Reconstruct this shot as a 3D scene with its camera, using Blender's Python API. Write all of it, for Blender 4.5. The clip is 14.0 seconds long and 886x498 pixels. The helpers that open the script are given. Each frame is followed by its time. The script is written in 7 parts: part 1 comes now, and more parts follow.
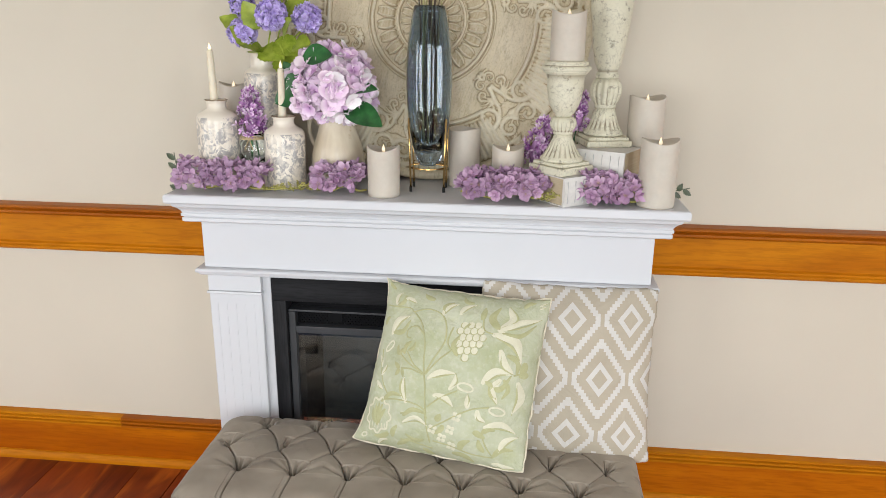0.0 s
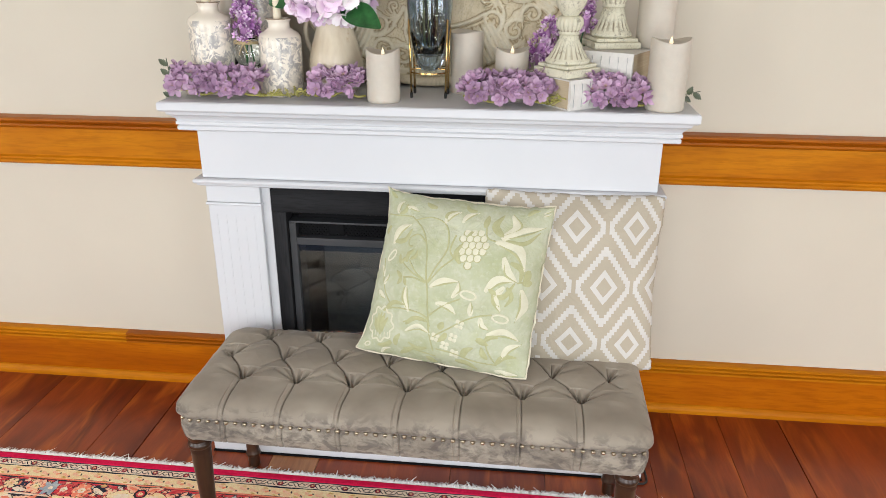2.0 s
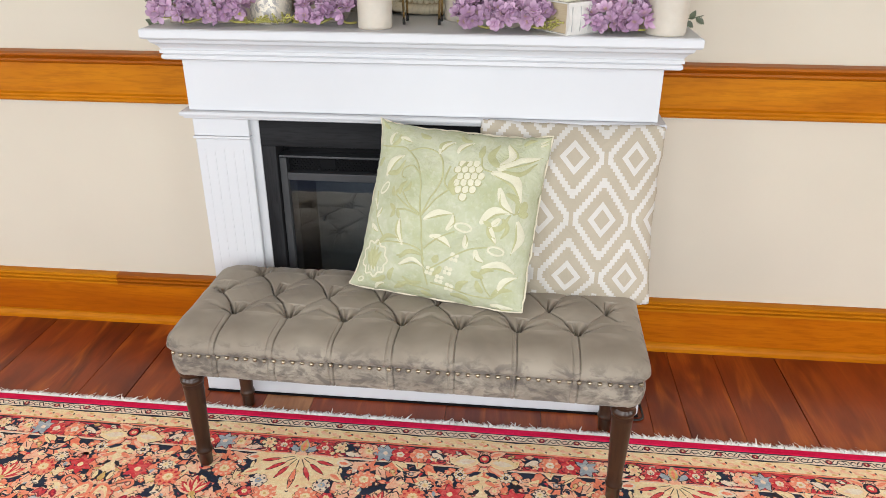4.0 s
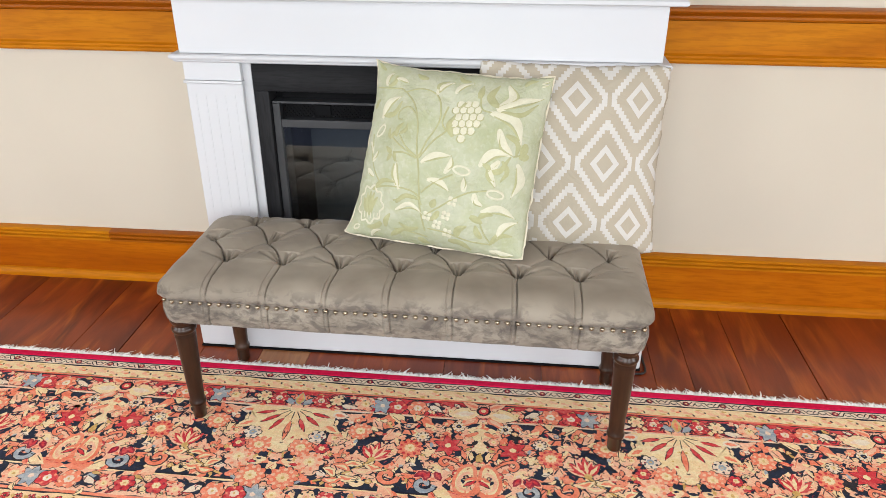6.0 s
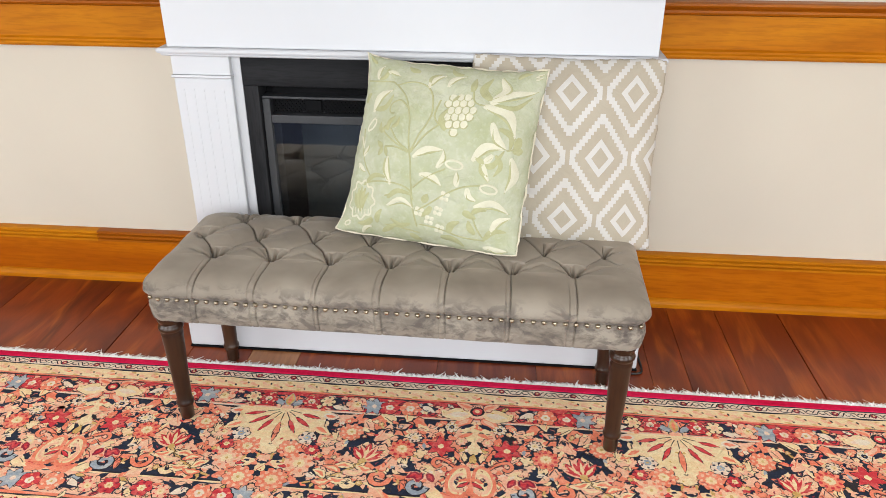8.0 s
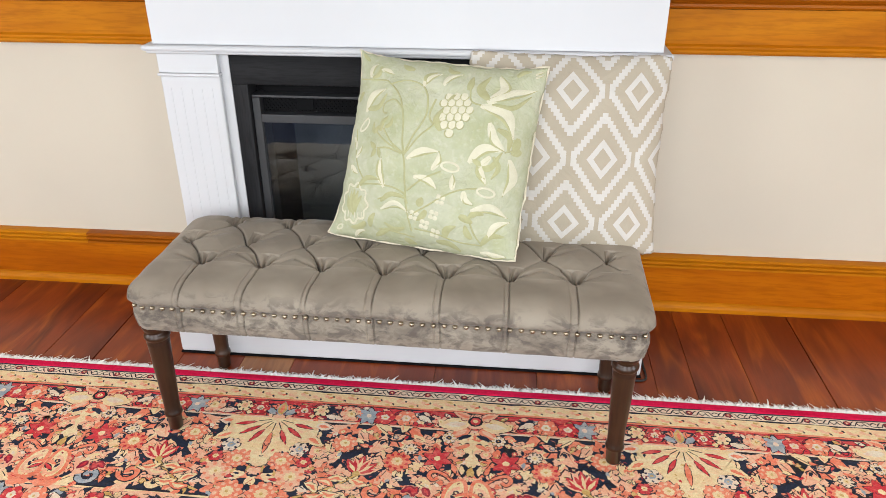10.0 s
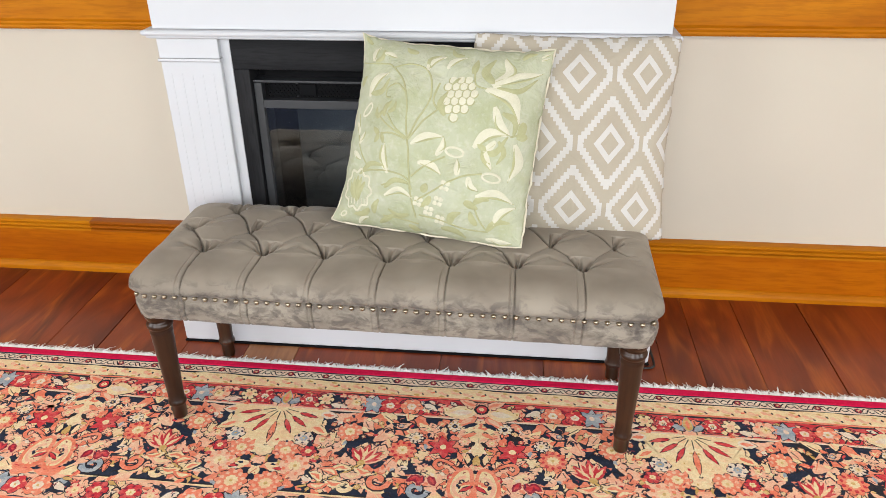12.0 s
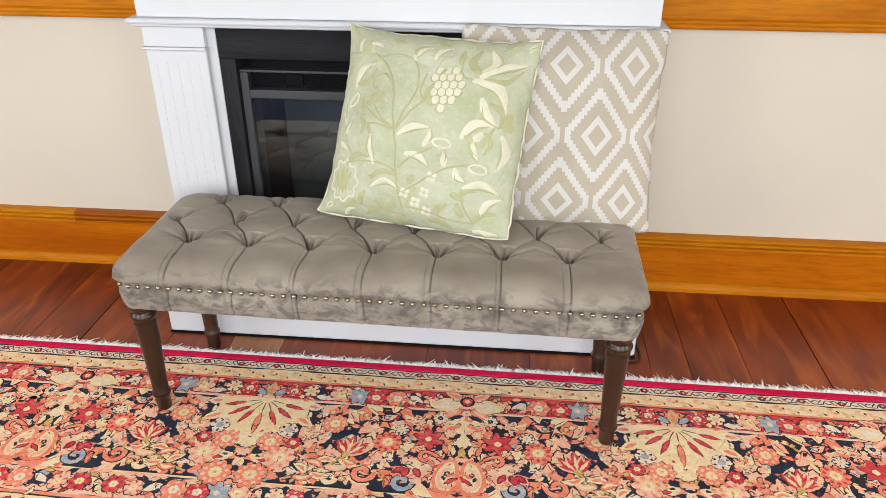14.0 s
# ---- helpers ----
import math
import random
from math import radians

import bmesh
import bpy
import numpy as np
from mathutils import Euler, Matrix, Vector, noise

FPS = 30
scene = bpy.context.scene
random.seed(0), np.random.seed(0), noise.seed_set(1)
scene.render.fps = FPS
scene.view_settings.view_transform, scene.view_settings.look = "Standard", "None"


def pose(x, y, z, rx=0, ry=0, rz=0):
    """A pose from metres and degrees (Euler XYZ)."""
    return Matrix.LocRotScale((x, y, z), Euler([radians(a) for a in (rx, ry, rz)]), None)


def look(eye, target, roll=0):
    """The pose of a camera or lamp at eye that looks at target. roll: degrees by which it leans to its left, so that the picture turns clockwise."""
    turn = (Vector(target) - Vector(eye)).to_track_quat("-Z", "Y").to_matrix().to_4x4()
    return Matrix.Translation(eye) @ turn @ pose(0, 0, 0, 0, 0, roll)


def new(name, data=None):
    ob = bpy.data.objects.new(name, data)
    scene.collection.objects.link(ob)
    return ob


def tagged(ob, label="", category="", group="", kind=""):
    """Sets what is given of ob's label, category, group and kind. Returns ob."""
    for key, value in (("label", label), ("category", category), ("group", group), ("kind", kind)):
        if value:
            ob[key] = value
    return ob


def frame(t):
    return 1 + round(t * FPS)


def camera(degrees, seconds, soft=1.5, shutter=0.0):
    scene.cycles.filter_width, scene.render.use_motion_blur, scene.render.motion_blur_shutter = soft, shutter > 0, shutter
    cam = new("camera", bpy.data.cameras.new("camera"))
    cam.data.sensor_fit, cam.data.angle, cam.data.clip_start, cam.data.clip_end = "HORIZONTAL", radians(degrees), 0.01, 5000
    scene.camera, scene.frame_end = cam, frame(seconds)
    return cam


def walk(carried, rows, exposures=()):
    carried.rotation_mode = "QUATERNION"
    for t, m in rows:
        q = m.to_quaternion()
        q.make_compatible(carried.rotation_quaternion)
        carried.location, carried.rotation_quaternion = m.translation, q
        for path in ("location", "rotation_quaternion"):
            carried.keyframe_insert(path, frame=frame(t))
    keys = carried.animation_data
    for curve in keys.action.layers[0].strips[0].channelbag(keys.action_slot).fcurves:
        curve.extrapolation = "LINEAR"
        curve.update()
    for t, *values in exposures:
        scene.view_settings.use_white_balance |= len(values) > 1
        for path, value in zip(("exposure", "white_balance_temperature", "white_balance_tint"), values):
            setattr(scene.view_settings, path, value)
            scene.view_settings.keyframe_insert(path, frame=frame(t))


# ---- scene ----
cam = camera(62.0, 14.0, soft=0.5)
PATH = [
    (0, (0.238, -2.086, 1.432), (0.049, -0.182, 0.851), 0.6),
    (0.5, (0.235, -2.08, 1.417), (0.051, -0.194, 0.777), 0.8),
    (1, (0.245, -2.071, 1.403), (0.051, -0.205, 0.711), 0.6),
    (1.5, (0.248, -2.07, 1.386), (0.051, -0.218, 0.659), 0.4),
    (2, (0.241, -2.071, 1.371), (0.049, -0.231, 0.611), 0.2),
    (2.5, (0.245, -2.067, 1.352), (0.05, -0.24, 0.563), -0.2),
    (3, (0.243, -2.061, 1.335), (0.055, -0.245, 0.518), -0.2),
    (5.5, (0.25, -2.055, 1.232), (0.077, -0.28, 0.326), 0.3),
    (6, (0.251, -2.049, 1.206), (0.073, -0.277, 0.295), 0.0),
    (6.5, (0.255, -2.047, 1.183), (0.07, -0.272, 0.28), -0.2),
    (7, (0.253, -2.045, 1.172), (0.07, -0.266, 0.276), -0.2),
    (7.5, (0.254, -2.037, 1.17), (0.078, -0.256, 0.276), -0.1),
    (8, (0.257, -2.03, 1.17), (0.089, -0.249, 0.276), 0.1),
    (10.5, (0.27, -1.945, 1.16), (0.084, -0.179, 0.24), -0.4),
    (11, (0.271, -1.939, 1.155), (0.077, -0.179, 0.226), -0.6),
    (11.5, (0.272, -1.943, 1.154), (0.075, -0.185, 0.221), -0.6),
    (12, (0.27, -1.94, 1.153), (0.075, -0.186, 0.212), -0.7),
    (12.5, (0.273, -1.941, 1.152), (0.08, -0.188, 0.208), -0.6),
    (13, (0.276, -1.945, 1.15), (0.087, -0.191, 0.207), -0.5),
    (13.5, (0.274, -1.942, 1.146), (0.096, -0.189, 0.2), -0.3),
    (14, (0.278, -1.938, 1.145), (0.11, -0.188, 0.191), -0.0),
]
walk(cam, [(t, look(eye, target, roll)) for t, eye, target, roll in PATH], [(0, -0.44), (2, -0.36), (5.5, -0.29), (14, -0.27)])

# ---- light: daylight through the windows of the room behind the camera ----
world = bpy.data.worlds.new("sky")
scene.world = world
world.use_nodes = True
wn = world.node_tree
sky = wn.nodes.new("ShaderNodeTexSky")
sky.sky_type, sky.sun_disc = "NISHITA", False
sky.sun_elevation, sky.sun_rotation = radians(38), radians(200)
wn.links.new(sky.outputs[0], wn.nodes["Background"].inputs[0])
wn.nodes["Background"].inputs[1].default_value = 0.12

ROOM = (-2.9, 3.3, -2.95, 2.75)  # west, east, south, ceiling height
BACK_WINDOWS = [(-2.05, -1.0), (-0.45, 0.6), (1.15, 2.2)]
SIDE_WINDOWS = [(-2.5, -1.3)]
# no window is known in the east wall; added to brighten the right side
ADDED_EAST_WINDOWS = [(-2.5, -1.4)]
WIN_Z = (0.1, 2.05)


def window_lamp(name, m, width, height, watts):
    lamp = bpy.data.lights.new(name, "AREA")
    lamp.shape, lamp.size, lamp.size_y, lamp.energy = "RECTANGLE", width, height, watts
    lamp.color = (0.93, 0.965, 1.0)
    ob = new(name, lamp)
    ob.matrix_world = m
    return ob


for x0, x1 in BACK_WINDOWS:
    window_lamp("window_daylight", look(((x0 + x1) / 2, ROOM[2] + 0.06, 1.05), ((x0 + x1) / 2, -0.9, 0.0)), x1 - x0 - 0.1, 1.75, 42)
for y0, y1 in SIDE_WINDOWS:
    window_lamp("window_daylight", look((ROOM[0] + 0.06, (y0 + y1) / 2, 1.1), (0, -0.9, 0.1)), y1 - y0 - 0.1, 1.7, 36)
# fill lamp in the added east opening
for y0, y1 in ADDED_EAST_WINDOWS:
    window_lamp("window_daylight", look((ROOM[1] - 0.06, (y0 + y1) / 2, 1.1), (0.3, -0.9, 0.1)), y1 - y0 - 0.1, 1.7, 42)


# ---- materials ----
class Graph:
    """A small helper to wire shader nodes by name."""

    def __init__(self, name):
        self.m = bpy.data.materials.new(name)
        self.m.use_nodes = True
        self.t = self.m.node_tree
        self.bsdf = self.t.nodes["Principled BSDF"]

    def put(self, socket, v):
        if isinstance(v, bpy.types.NodeSocket):
            self.t.links.new(v, socket)
        elif isinstance(v, (tuple, list)) and len(v) == 3 and socket.type == "RGBA":
            socket.default_value = (*v, 1)
        else:
            socket.default_value = v

    def math(self, op, a, b=0.0, c=0.0):
        n = self.t.nodes.new("ShaderNodeMath")
        n.operation = op
        for s, v in zip(n.inputs, (a, b, c)):
            self.put(s, v)
        return n.outputs[0]

    def mix(self, f, a, b, blend="MIX"):
        n = self.t.nodes.new("ShaderNodeMix")
        n.data_type, n.blend_type = "RGBA", blend
        self.put(n.inputs[0], f)
        self.put(n.inputs[6], a)
        self.put(n.inputs[7], b)
        return n.outputs[2]

    def noise(self, vec, scale, detail=4.0, rough=0.55, distortion=0.0, out=0):
        n = self.t.nodes.new("ShaderNodeTexNoise")
        self.put(n.inputs["Vector"], vec)
        for k, v in (("Scale", scale), ("Detail", detail), ("Roughness", rough), ("Distortion", distortion)):
            n.inputs[k].default_value = v
        return n.outputs[out]

    def coords(self, kind="Object", stretch=(1, 1, 1), shift=True):
        n = self.t.nodes.new("ShaderNodeTexCoord")
        m = self.t.nodes.new("ShaderNodeMapping")
        m.inputs["Scale"].default_value = stretch
        self.t.links.new(n.outputs[kind], m.inputs[0])
        if shift:
            info = self.t.nodes.new("ShaderNodeObjectInfo")
            self.t.links.new(self.math("MULTIPLY", info.outputs["Random"], 37.0), m.inputs["Location"])
        return m.outputs[0]

    def random(self):
        return self.t.nodes.new("ShaderNodeObjectInfo").outputs["Random"]

    def ramp(self, f, *stops, smooth=False):
        n = self.t.nodes.new("ShaderNodeValToRGB")
        r = n.color_ramp
        while len(r.elements) < len(stops):
            r.elements.new(1.0)
        for e, (p, c) in zip(r.elements, stops):
            e.position, e.color = p, (*c, 1) if not isinstance(c, float) else (c, c, c, 1)
        if smooth:
            r.interpolation = "EASE"
        self.put(n.inputs[0], f)
        return n.outputs[0]

    def bump(self, height, strength=0.2, distance=0.002, normal=None):
        n = self.t.nodes.new("ShaderNodeBump")
        n.inputs["Strength"].default_value, n.inputs["Distance"].default_value = strength, distance
        self.put(n.inputs["Height"], height)
        if normal is not None:
            self.put(n.inputs["Normal"], normal)
        return n.outputs[0]

    def finish(self, color=None, rough=None, normal=None, **more):
        for k, v in (("Base Color", color), ("Roughness", rough), ("Normal", normal), *((k.replace("_", " "), v) for k, v in more.items())):
            if v is not None:
                self.put(self.bsdf.inputs[k], v)
        return self.m


def surface(name, dark, light, rough=0.5, scale=8.0, fine=120.0, bump=0.1, depth=0.001, stretch=(1, 1, 1), vary=0.12, **more):
    """Two-scale mottled surface: broad tone between two colours, fine grain on top, relief in the normal."""
    g = Graph(name)
    v = g.coords(stretch=stretch)
    broad = g.noise(v, scale, 5.0, 0.6)
    grain = g.noise(v, fine, 3.0, 0.6)
    col = g.mix(g.ramp(broad, (0.3, 0.0), (0.7, 1.0)), dark, light)
    col = g.mix(0.35, col, g.mix(grain, tuple(c * 0.72 for c in dark), tuple(min(1, c * 1.15) for c in light)))
    if vary:
        col = g.mix(g.math("MULTIPLY", g.random(), vary), col, tuple(c * 0.55 for c in dark))
    r = g.math("MULTIPLY_ADD", broad, 0.16, rough - 0.08)
    return g.finish(col, r, g.bump(grain, bump, depth), **more)


def wood(name, dark, mid, light, axis=0, rough=0.35, coat=0.4, grain=14.0, vary=0.35, gloss=0.3):
    g = Graph(name)
    st = [9.0, 9.0, 9.0]
    st[axis] = 0.9
    v = g.coords(stretch=tuple(st))
    warp = g.noise(v, 0.7, 3.0, 0.5)
    fig = g.noise(v, 1.6, 6.0, 0.62, 0.6)
    line = g.noise(v, grain, 4.0, 0.6)
    blot = g.noise(g.coords(stretch=(1, 1, 1)), 5.0, 3.0, 0.5)
    col = g.mix(g.ramp(fig, (0.3, 0.0), (0.68, 1.0)), dark, mid)
    col = g.mix(g.ramp(warp, (0.42, 0.0), (0.66, 1.0)), col, light)
    col = g.mix(g.math("MULTIPLY", g.ramp(line, (0.35, 0.75), (0.55, 0.0)), 0.45), col, tuple(c * 0.5 for c in dark))
    col = g.mix(g.math("MULTIPLY", g.ramp(blot, (0.45, 0.0), (0.75, 1.0)), 0.35), col, dark)
    col = g.mix(g.math("MULTIPLY", g.random(), vary), col, dark)
    r = g.math("MULTIPLY_ADD", line, 0.2, rough - 0.08)
    return g.finish(col, r, g.bump(line, 0.12, 0.0006), Coat_Weight=coat, Coat_Roughness=0.18, Specular_IOR_Level=gloss)


def floorboard(name, dark, mid, light):
    """Varnished boards: broad soft figure along y, faint pores, a satin coat that mirrors the wall."""
    g = Graph(name)
    v = g.coords(stretch=(3.2, 0.8, 1.0))
    fig = g.noise(v, 2.2, 3.0, 0.5, 1.4)
    knot = g.noise(g.coords(stretch=(4.5, 0.7, 1.0)), 3.4, 2.0, 0.5, 0.9)
    pore = g.noise(g.coords(stretch=(40.0, 2.0, 1.0)), 9.0, 3.0, 0.6)
    col = g.mix(g.ramp(fig, (0.32, 0.0), (0.66, 1.0), smooth=True), dark, mid)
    col = g.mix(g.math("MULTIPLY", g.ramp(knot, (0.48, 0.0), (0.76, 1.0), smooth=True), 0.55), col, light)
    col = g.mix(g.math("MULTIPLY", g.random(), 0.45), col, tuple(c * 1.25 for c in mid))
    col = g.mix(g.math("MULTIPLY", g.ramp(pore, (0.4, 1.0), (0.55, 0.0)), 0.2), col, dark)
    scuff = g.noise(g.coords(), 30.0, 4.0, 0.6)
    return g.finish(col, 0.42, g.bump(pore, 0.05, 0.0005), Coat_Weight=0.22, Specular_IOR_Level=0.35, Coat_Roughness=g.math("MULTIPLY_ADD", scuff, 0.14, 0.1))


def painted(name, color, rough=0.45, bump=0.08, grain=(1, 1, 1), scale=60.0):
    g = Graph(name)
    v = g.coords(stretch=grain)
    broad = g.noise(g.coords(), 2.2, 4.0, 0.5)
    n = g.noise(v, scale, 4.0, 0.6)
    col = g.mix(g.ramp(broad, (0.3, 0.0), (0.75, 1.0)), color, tuple(c * 0.94 for c in color))
    return g.finish(col, g.math("MULTIPLY_ADD", n, 0.15, rough - 0.07), g.bump(n, bump, 0.001))


def metal(name, color, rough=0.25):
    g = Graph(name)
    n = g.noise(g.coords(), 90.0, 3.0)
    col = g.mix(n, color, tuple(c * 0.6 for c in color))
    return g.finish(col, g.math("MULTIPLY_ADD", n, 0.2, rough - 0.05), Metallic=1.0)


WALL = painted("cream_wall_paint", (0.61, 0.555, 0.455), 0.62, 0.1, scale=140.0)
CEILING = painted("ceiling_paint", (0.8, 0.79, 0.77), 0.8)
WHITE = painted("white_mantel_paint", (0.6, 0.605, 0.625), 0.38, 0.05)
GRAIN_WHITE = painted("white_grained_paint", (0.6, 0.605, 0.625), 0.4, 0.35, grain=(28, 28, 1.2), scale=9.0)
TRIM = wood("orange_varnished_pine", (0.36, 0.1, 0.002), (0.52, 0.17, 0.003), (0.62, 0.24, 0.008), 0, 0.42, 0.02, gloss=0.09)
SKIRTWOOD = wood("amber_varnished_skirting", (0.3, 0.062, 0.001), (0.44, 0.11, 0.001), (0.55, 0.16, 0.003), 0, 0.36, 0.03, gloss=0.1)
MOULD = wood("brown_varnished_moulding", (0.29, 0.07, 0.002), (0.42, 0.118, 0.003), (0.52, 0.17, 0.006), 0, 0.4, 0.04, gloss=0.18)
FLOORWOOD = floorboard("dark_red_floorboard", (0.085, 0.009, 0.002), (0.23, 0.037, 0.005), (0.58, 0.15, 0.016))
PALEBOARD = wood("pale_floorboard", (0.26, 0.09, 0.03), (0.4, 0.17, 0.06), (0.5, 0.24, 0.1), 1, 0.3, 0.35, vary=0.1)
GAP = surface("floor_gap_dirt", (0.012, 0.007, 0.005), (0.02, 0.012, 0.008), 0.9)
BLACKWOOD = wood("black_ash_surround", (0.006, 0.006, 0.007), (0.012, 0.012, 0.013), (0.034, 0.034, 0.036), 0, 0.5, 0.0, 22.0, vary=0, gloss=0.07)
BLACKWOOD_V = wood("black_ash_surround_upright", (0.006, 0.006, 0.007), (0.012, 0.012, 0.013), (0.034, 0.034, 0.036), 2, 0.5, 0.0, 22.0, vary=0, gloss=0.07)
BLACKMETAL = surface("black_enamelled_metal", (0.03, 0.031, 0.034), (0.045, 0.046, 0.05), 0.42, 20, 300, 0.05, vary=0)
FIREBOX = surface("matt_black_firebox", (0.004, 0.004, 0.0045), (0.008, 0.008, 0.009), 0.8, vary=0, Specular_IOR_Level=0.08)
LEGWOOD = wood("dark_walnut_leg", (0.014, 0.006, 0.004), (0.034, 0.013, 0.006), (0.066, 0.028, 0.012), 2, 0.3, 0.3, vary=0.1)
BRASS_NAIL = metal("antique_brass", (0.5, 0.42, 0.3), 0.28)


def glass(name, color=(1, 1, 1), rough=0.0, ior=1.45):
    g = Graph(name)
    return g.finish(color, rough, Transmission_Weight=1.0, IOR=ior)


def smoked_glass():
    g = Graph("smoked_fire_glass")
    n = g.noise(g.coords(), 3.0, 3.0)
    return g.finish((0.62, 0.66, 0.68), g.math("MULTIPLY_ADD", n, 0.02, 0.0), IOR=2.1, Transmission_Weight=1.0)


SMOKED = smoked_glass()


def velvet():
    """Brushed velvet: soft drifts of tone on top, rubbed and marked on the front near the nails."""
    g = Graph("taupe_velvet")
    v = g.coords(shift=False)
    broad = g.noise(v, 7.0, 3.0, 0.55, 0.3)
    fine = g.noise(v, 900.0, 2.0)
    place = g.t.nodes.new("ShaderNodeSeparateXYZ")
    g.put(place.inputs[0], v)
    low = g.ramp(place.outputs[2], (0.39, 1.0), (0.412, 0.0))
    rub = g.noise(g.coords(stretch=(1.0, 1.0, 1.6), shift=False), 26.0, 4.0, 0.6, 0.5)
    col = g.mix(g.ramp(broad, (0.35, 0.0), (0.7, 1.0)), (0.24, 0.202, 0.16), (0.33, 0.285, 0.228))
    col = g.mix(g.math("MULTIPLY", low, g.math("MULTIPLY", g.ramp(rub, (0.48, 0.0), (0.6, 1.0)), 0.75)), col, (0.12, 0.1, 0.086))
    near = g.math("SUBTRACT", 1.0, g.math("MINIMUM", 1.0, g.math("MULTIPLY", g.math("ABSOLUTE", g.math("SUBTRACT", place.outputs[2], 0.352)), 24.0)))
    near = g.math("MINIMUM", 1.0, g.math("MULTIPLY", near, 2.2))
    blot = g.noise(g.coords(stretch=(0.6, 1.0, 1.1), shift=False), 34.0, 6.0, 0.72, 0.4)
    worn = g.ramp(g.noise(v, 3.5, 1.0, 0.5), (0.38, 0.55), (0.58, 1.0))
    col = g.mix(g.math("MULTIPLY", g.math("MULTIPLY", near, worn), g.ramp(blot, (0.42, 0.0), (0.6, 0.75))), col, (0.075, 0.06, 0.053))
    return g.finish(col, 0.85, g.bump(fine, 0.25, 0.0006), Sheen_Weight=0.2, Sheen_Roughness=0.3, Specular_IOR_Level=0.12)


VELVET = velvet()


# ---- mesh helpers ----
def part(name, bm, material, parent=None, label="", smooth=False):
    me = bpy.data.meshes.new(name)
    bmesh.ops.recalc_face_normals(bm, faces=bm.faces)
    if smooth:
        for f in bm.faces:
            f.smooth = True
    bm.to_mesh(me)
    bm.free()
    for m in material if isinstance(material, (list, tuple)) else [material]:
        me.materials.append(m)
    ob = new(name, me)
    ob.parent = parent
    if label:
        ob["label"] = label
    return ob


def empty(name, label, category, m=None, group=""):
    ob = new(name)
    ob.empty_display_size = 0.05
    if m is not None:
        ob.matrix_world = m
    return tagged(ob, label, category, group)


def box(bm, x0, x1, y0, y1, z0, z1, bevel=0.0, segments=2):
    vs = [bm.verts.new((x, y, z)) for x in (x0, x1) for y in (y0, y1) for z in (z0, z1)]
    fs = [bm.faces.new([vs[i] for i in q]) for q in ((0, 1, 3, 2), (4, 6, 7, 5), (0, 4, 5, 1), (2, 3, 7, 6), (0, 2, 6, 4), (1, 5, 7, 3))]
    if bevel:
        es = list({e for f in fs for e in f.edges})
        bmesh.ops.bevel(bm, geom=es, offset=bevel, segments=segments, affect="EDGES", profile=0.5)
    return bm


def boxes(*items, bevel=0.0):
    bm = bmesh.new()
    for it in items:
        box(bm, *it, bevel=bevel)
    return bm


def prism(profile, x0, x1, bm=None):
    """A moulding: an outline in y and z drawn out along x."""
    bm = bm or bmesh.new()
    a = [bm.verts.new((x0, y, z)) for y, z in profile]
    b = [bm.verts.new((x1, y, z)) for y, z in profile]
    n = len(profile)
    for i in range(n):
        bm.faces.new((a[i], a[(i + 1) % n], b[(i + 1) % n], b[i]))
    bm.faces.new(a)
    bm.faces.new(b[::-1])
    return bm


def wrap(profile, half, front, back, bm=None):
    """A moulding with mitred corners round the front and both sides: outline of (overhang, z)."""
    bm = bm or bmesh.new()
    loops = []
    for o, z in profile:
        loops.append([bm.verts.new(p) for p in ((-half - o, back, z), (-half - o, front - o, z), (half + o, front - o, z), (half + o, back, z))])
    for p, q in zip(loops, loops[1:]):
        for i in range(3):
            bm.faces.new((p[i], p[i + 1], q[i + 1], q[i]))
    for lp in (loops[0], loops[-1]):
        bm.faces.new(lp)
    bm.faces.new([lp[0] for lp in loops])
    bm.faces.new([lp[3] for lp in loops])
    return bm


def lathe(profile, steps=40, bm=None, at=(0, 0, 0), wobble=None):
    """Turned shape: outline of (radius, z), closed on the axis where the radius is 0."""
    bm = bm or bmesh.new()
    rings = []
    for r, z in profile:
        if r < 1e-6:
            rings.append([bm.verts.new((at[0], at[1], at[2] + z))])
            continue
        ring = []
        for k in range(steps):
            a = math.tau * k / steps
            rr = r * (wobble(a, z) if wobble else 1)
            ring.append(bm.verts.new((at[0] + rr * math.cos(a), at[1] + rr * math.sin(a), at[2] + z)))
        rings.append(ring)
    for p, q in zip(rings, rings[1:]):
        for k in range(max(len(p), len(q))):
            c = [p[k % len(p)], p[(k + 1) % len(p)], q[(k + 1) % len(q)], q[k % len(q)]]
            c = list(dict.fromkeys(c))
            if len(c) > 2:
                bm.faces.new(c)
    return bm


def smoothed(points, per=5):
    """A smooth line through points of any dimension."""
    P = [Vector(p) for p in points]
    P = [P[0] * 2 - P[1], *P, P[-1] * 2 - P[-2]]
    out = []
    for a, b, c, d in zip(P, P[1:], P[2:], P[3:]):
        for k in range(per):
            t = k / per
            out.append(0.5 * (2 * b + (c - a) * t + (2 * a - 5 * b + 4 * c - d) * t * t + (3 * b - a - 3 * c + d) * t ** 3))
    out.append(P[-2])
    return out


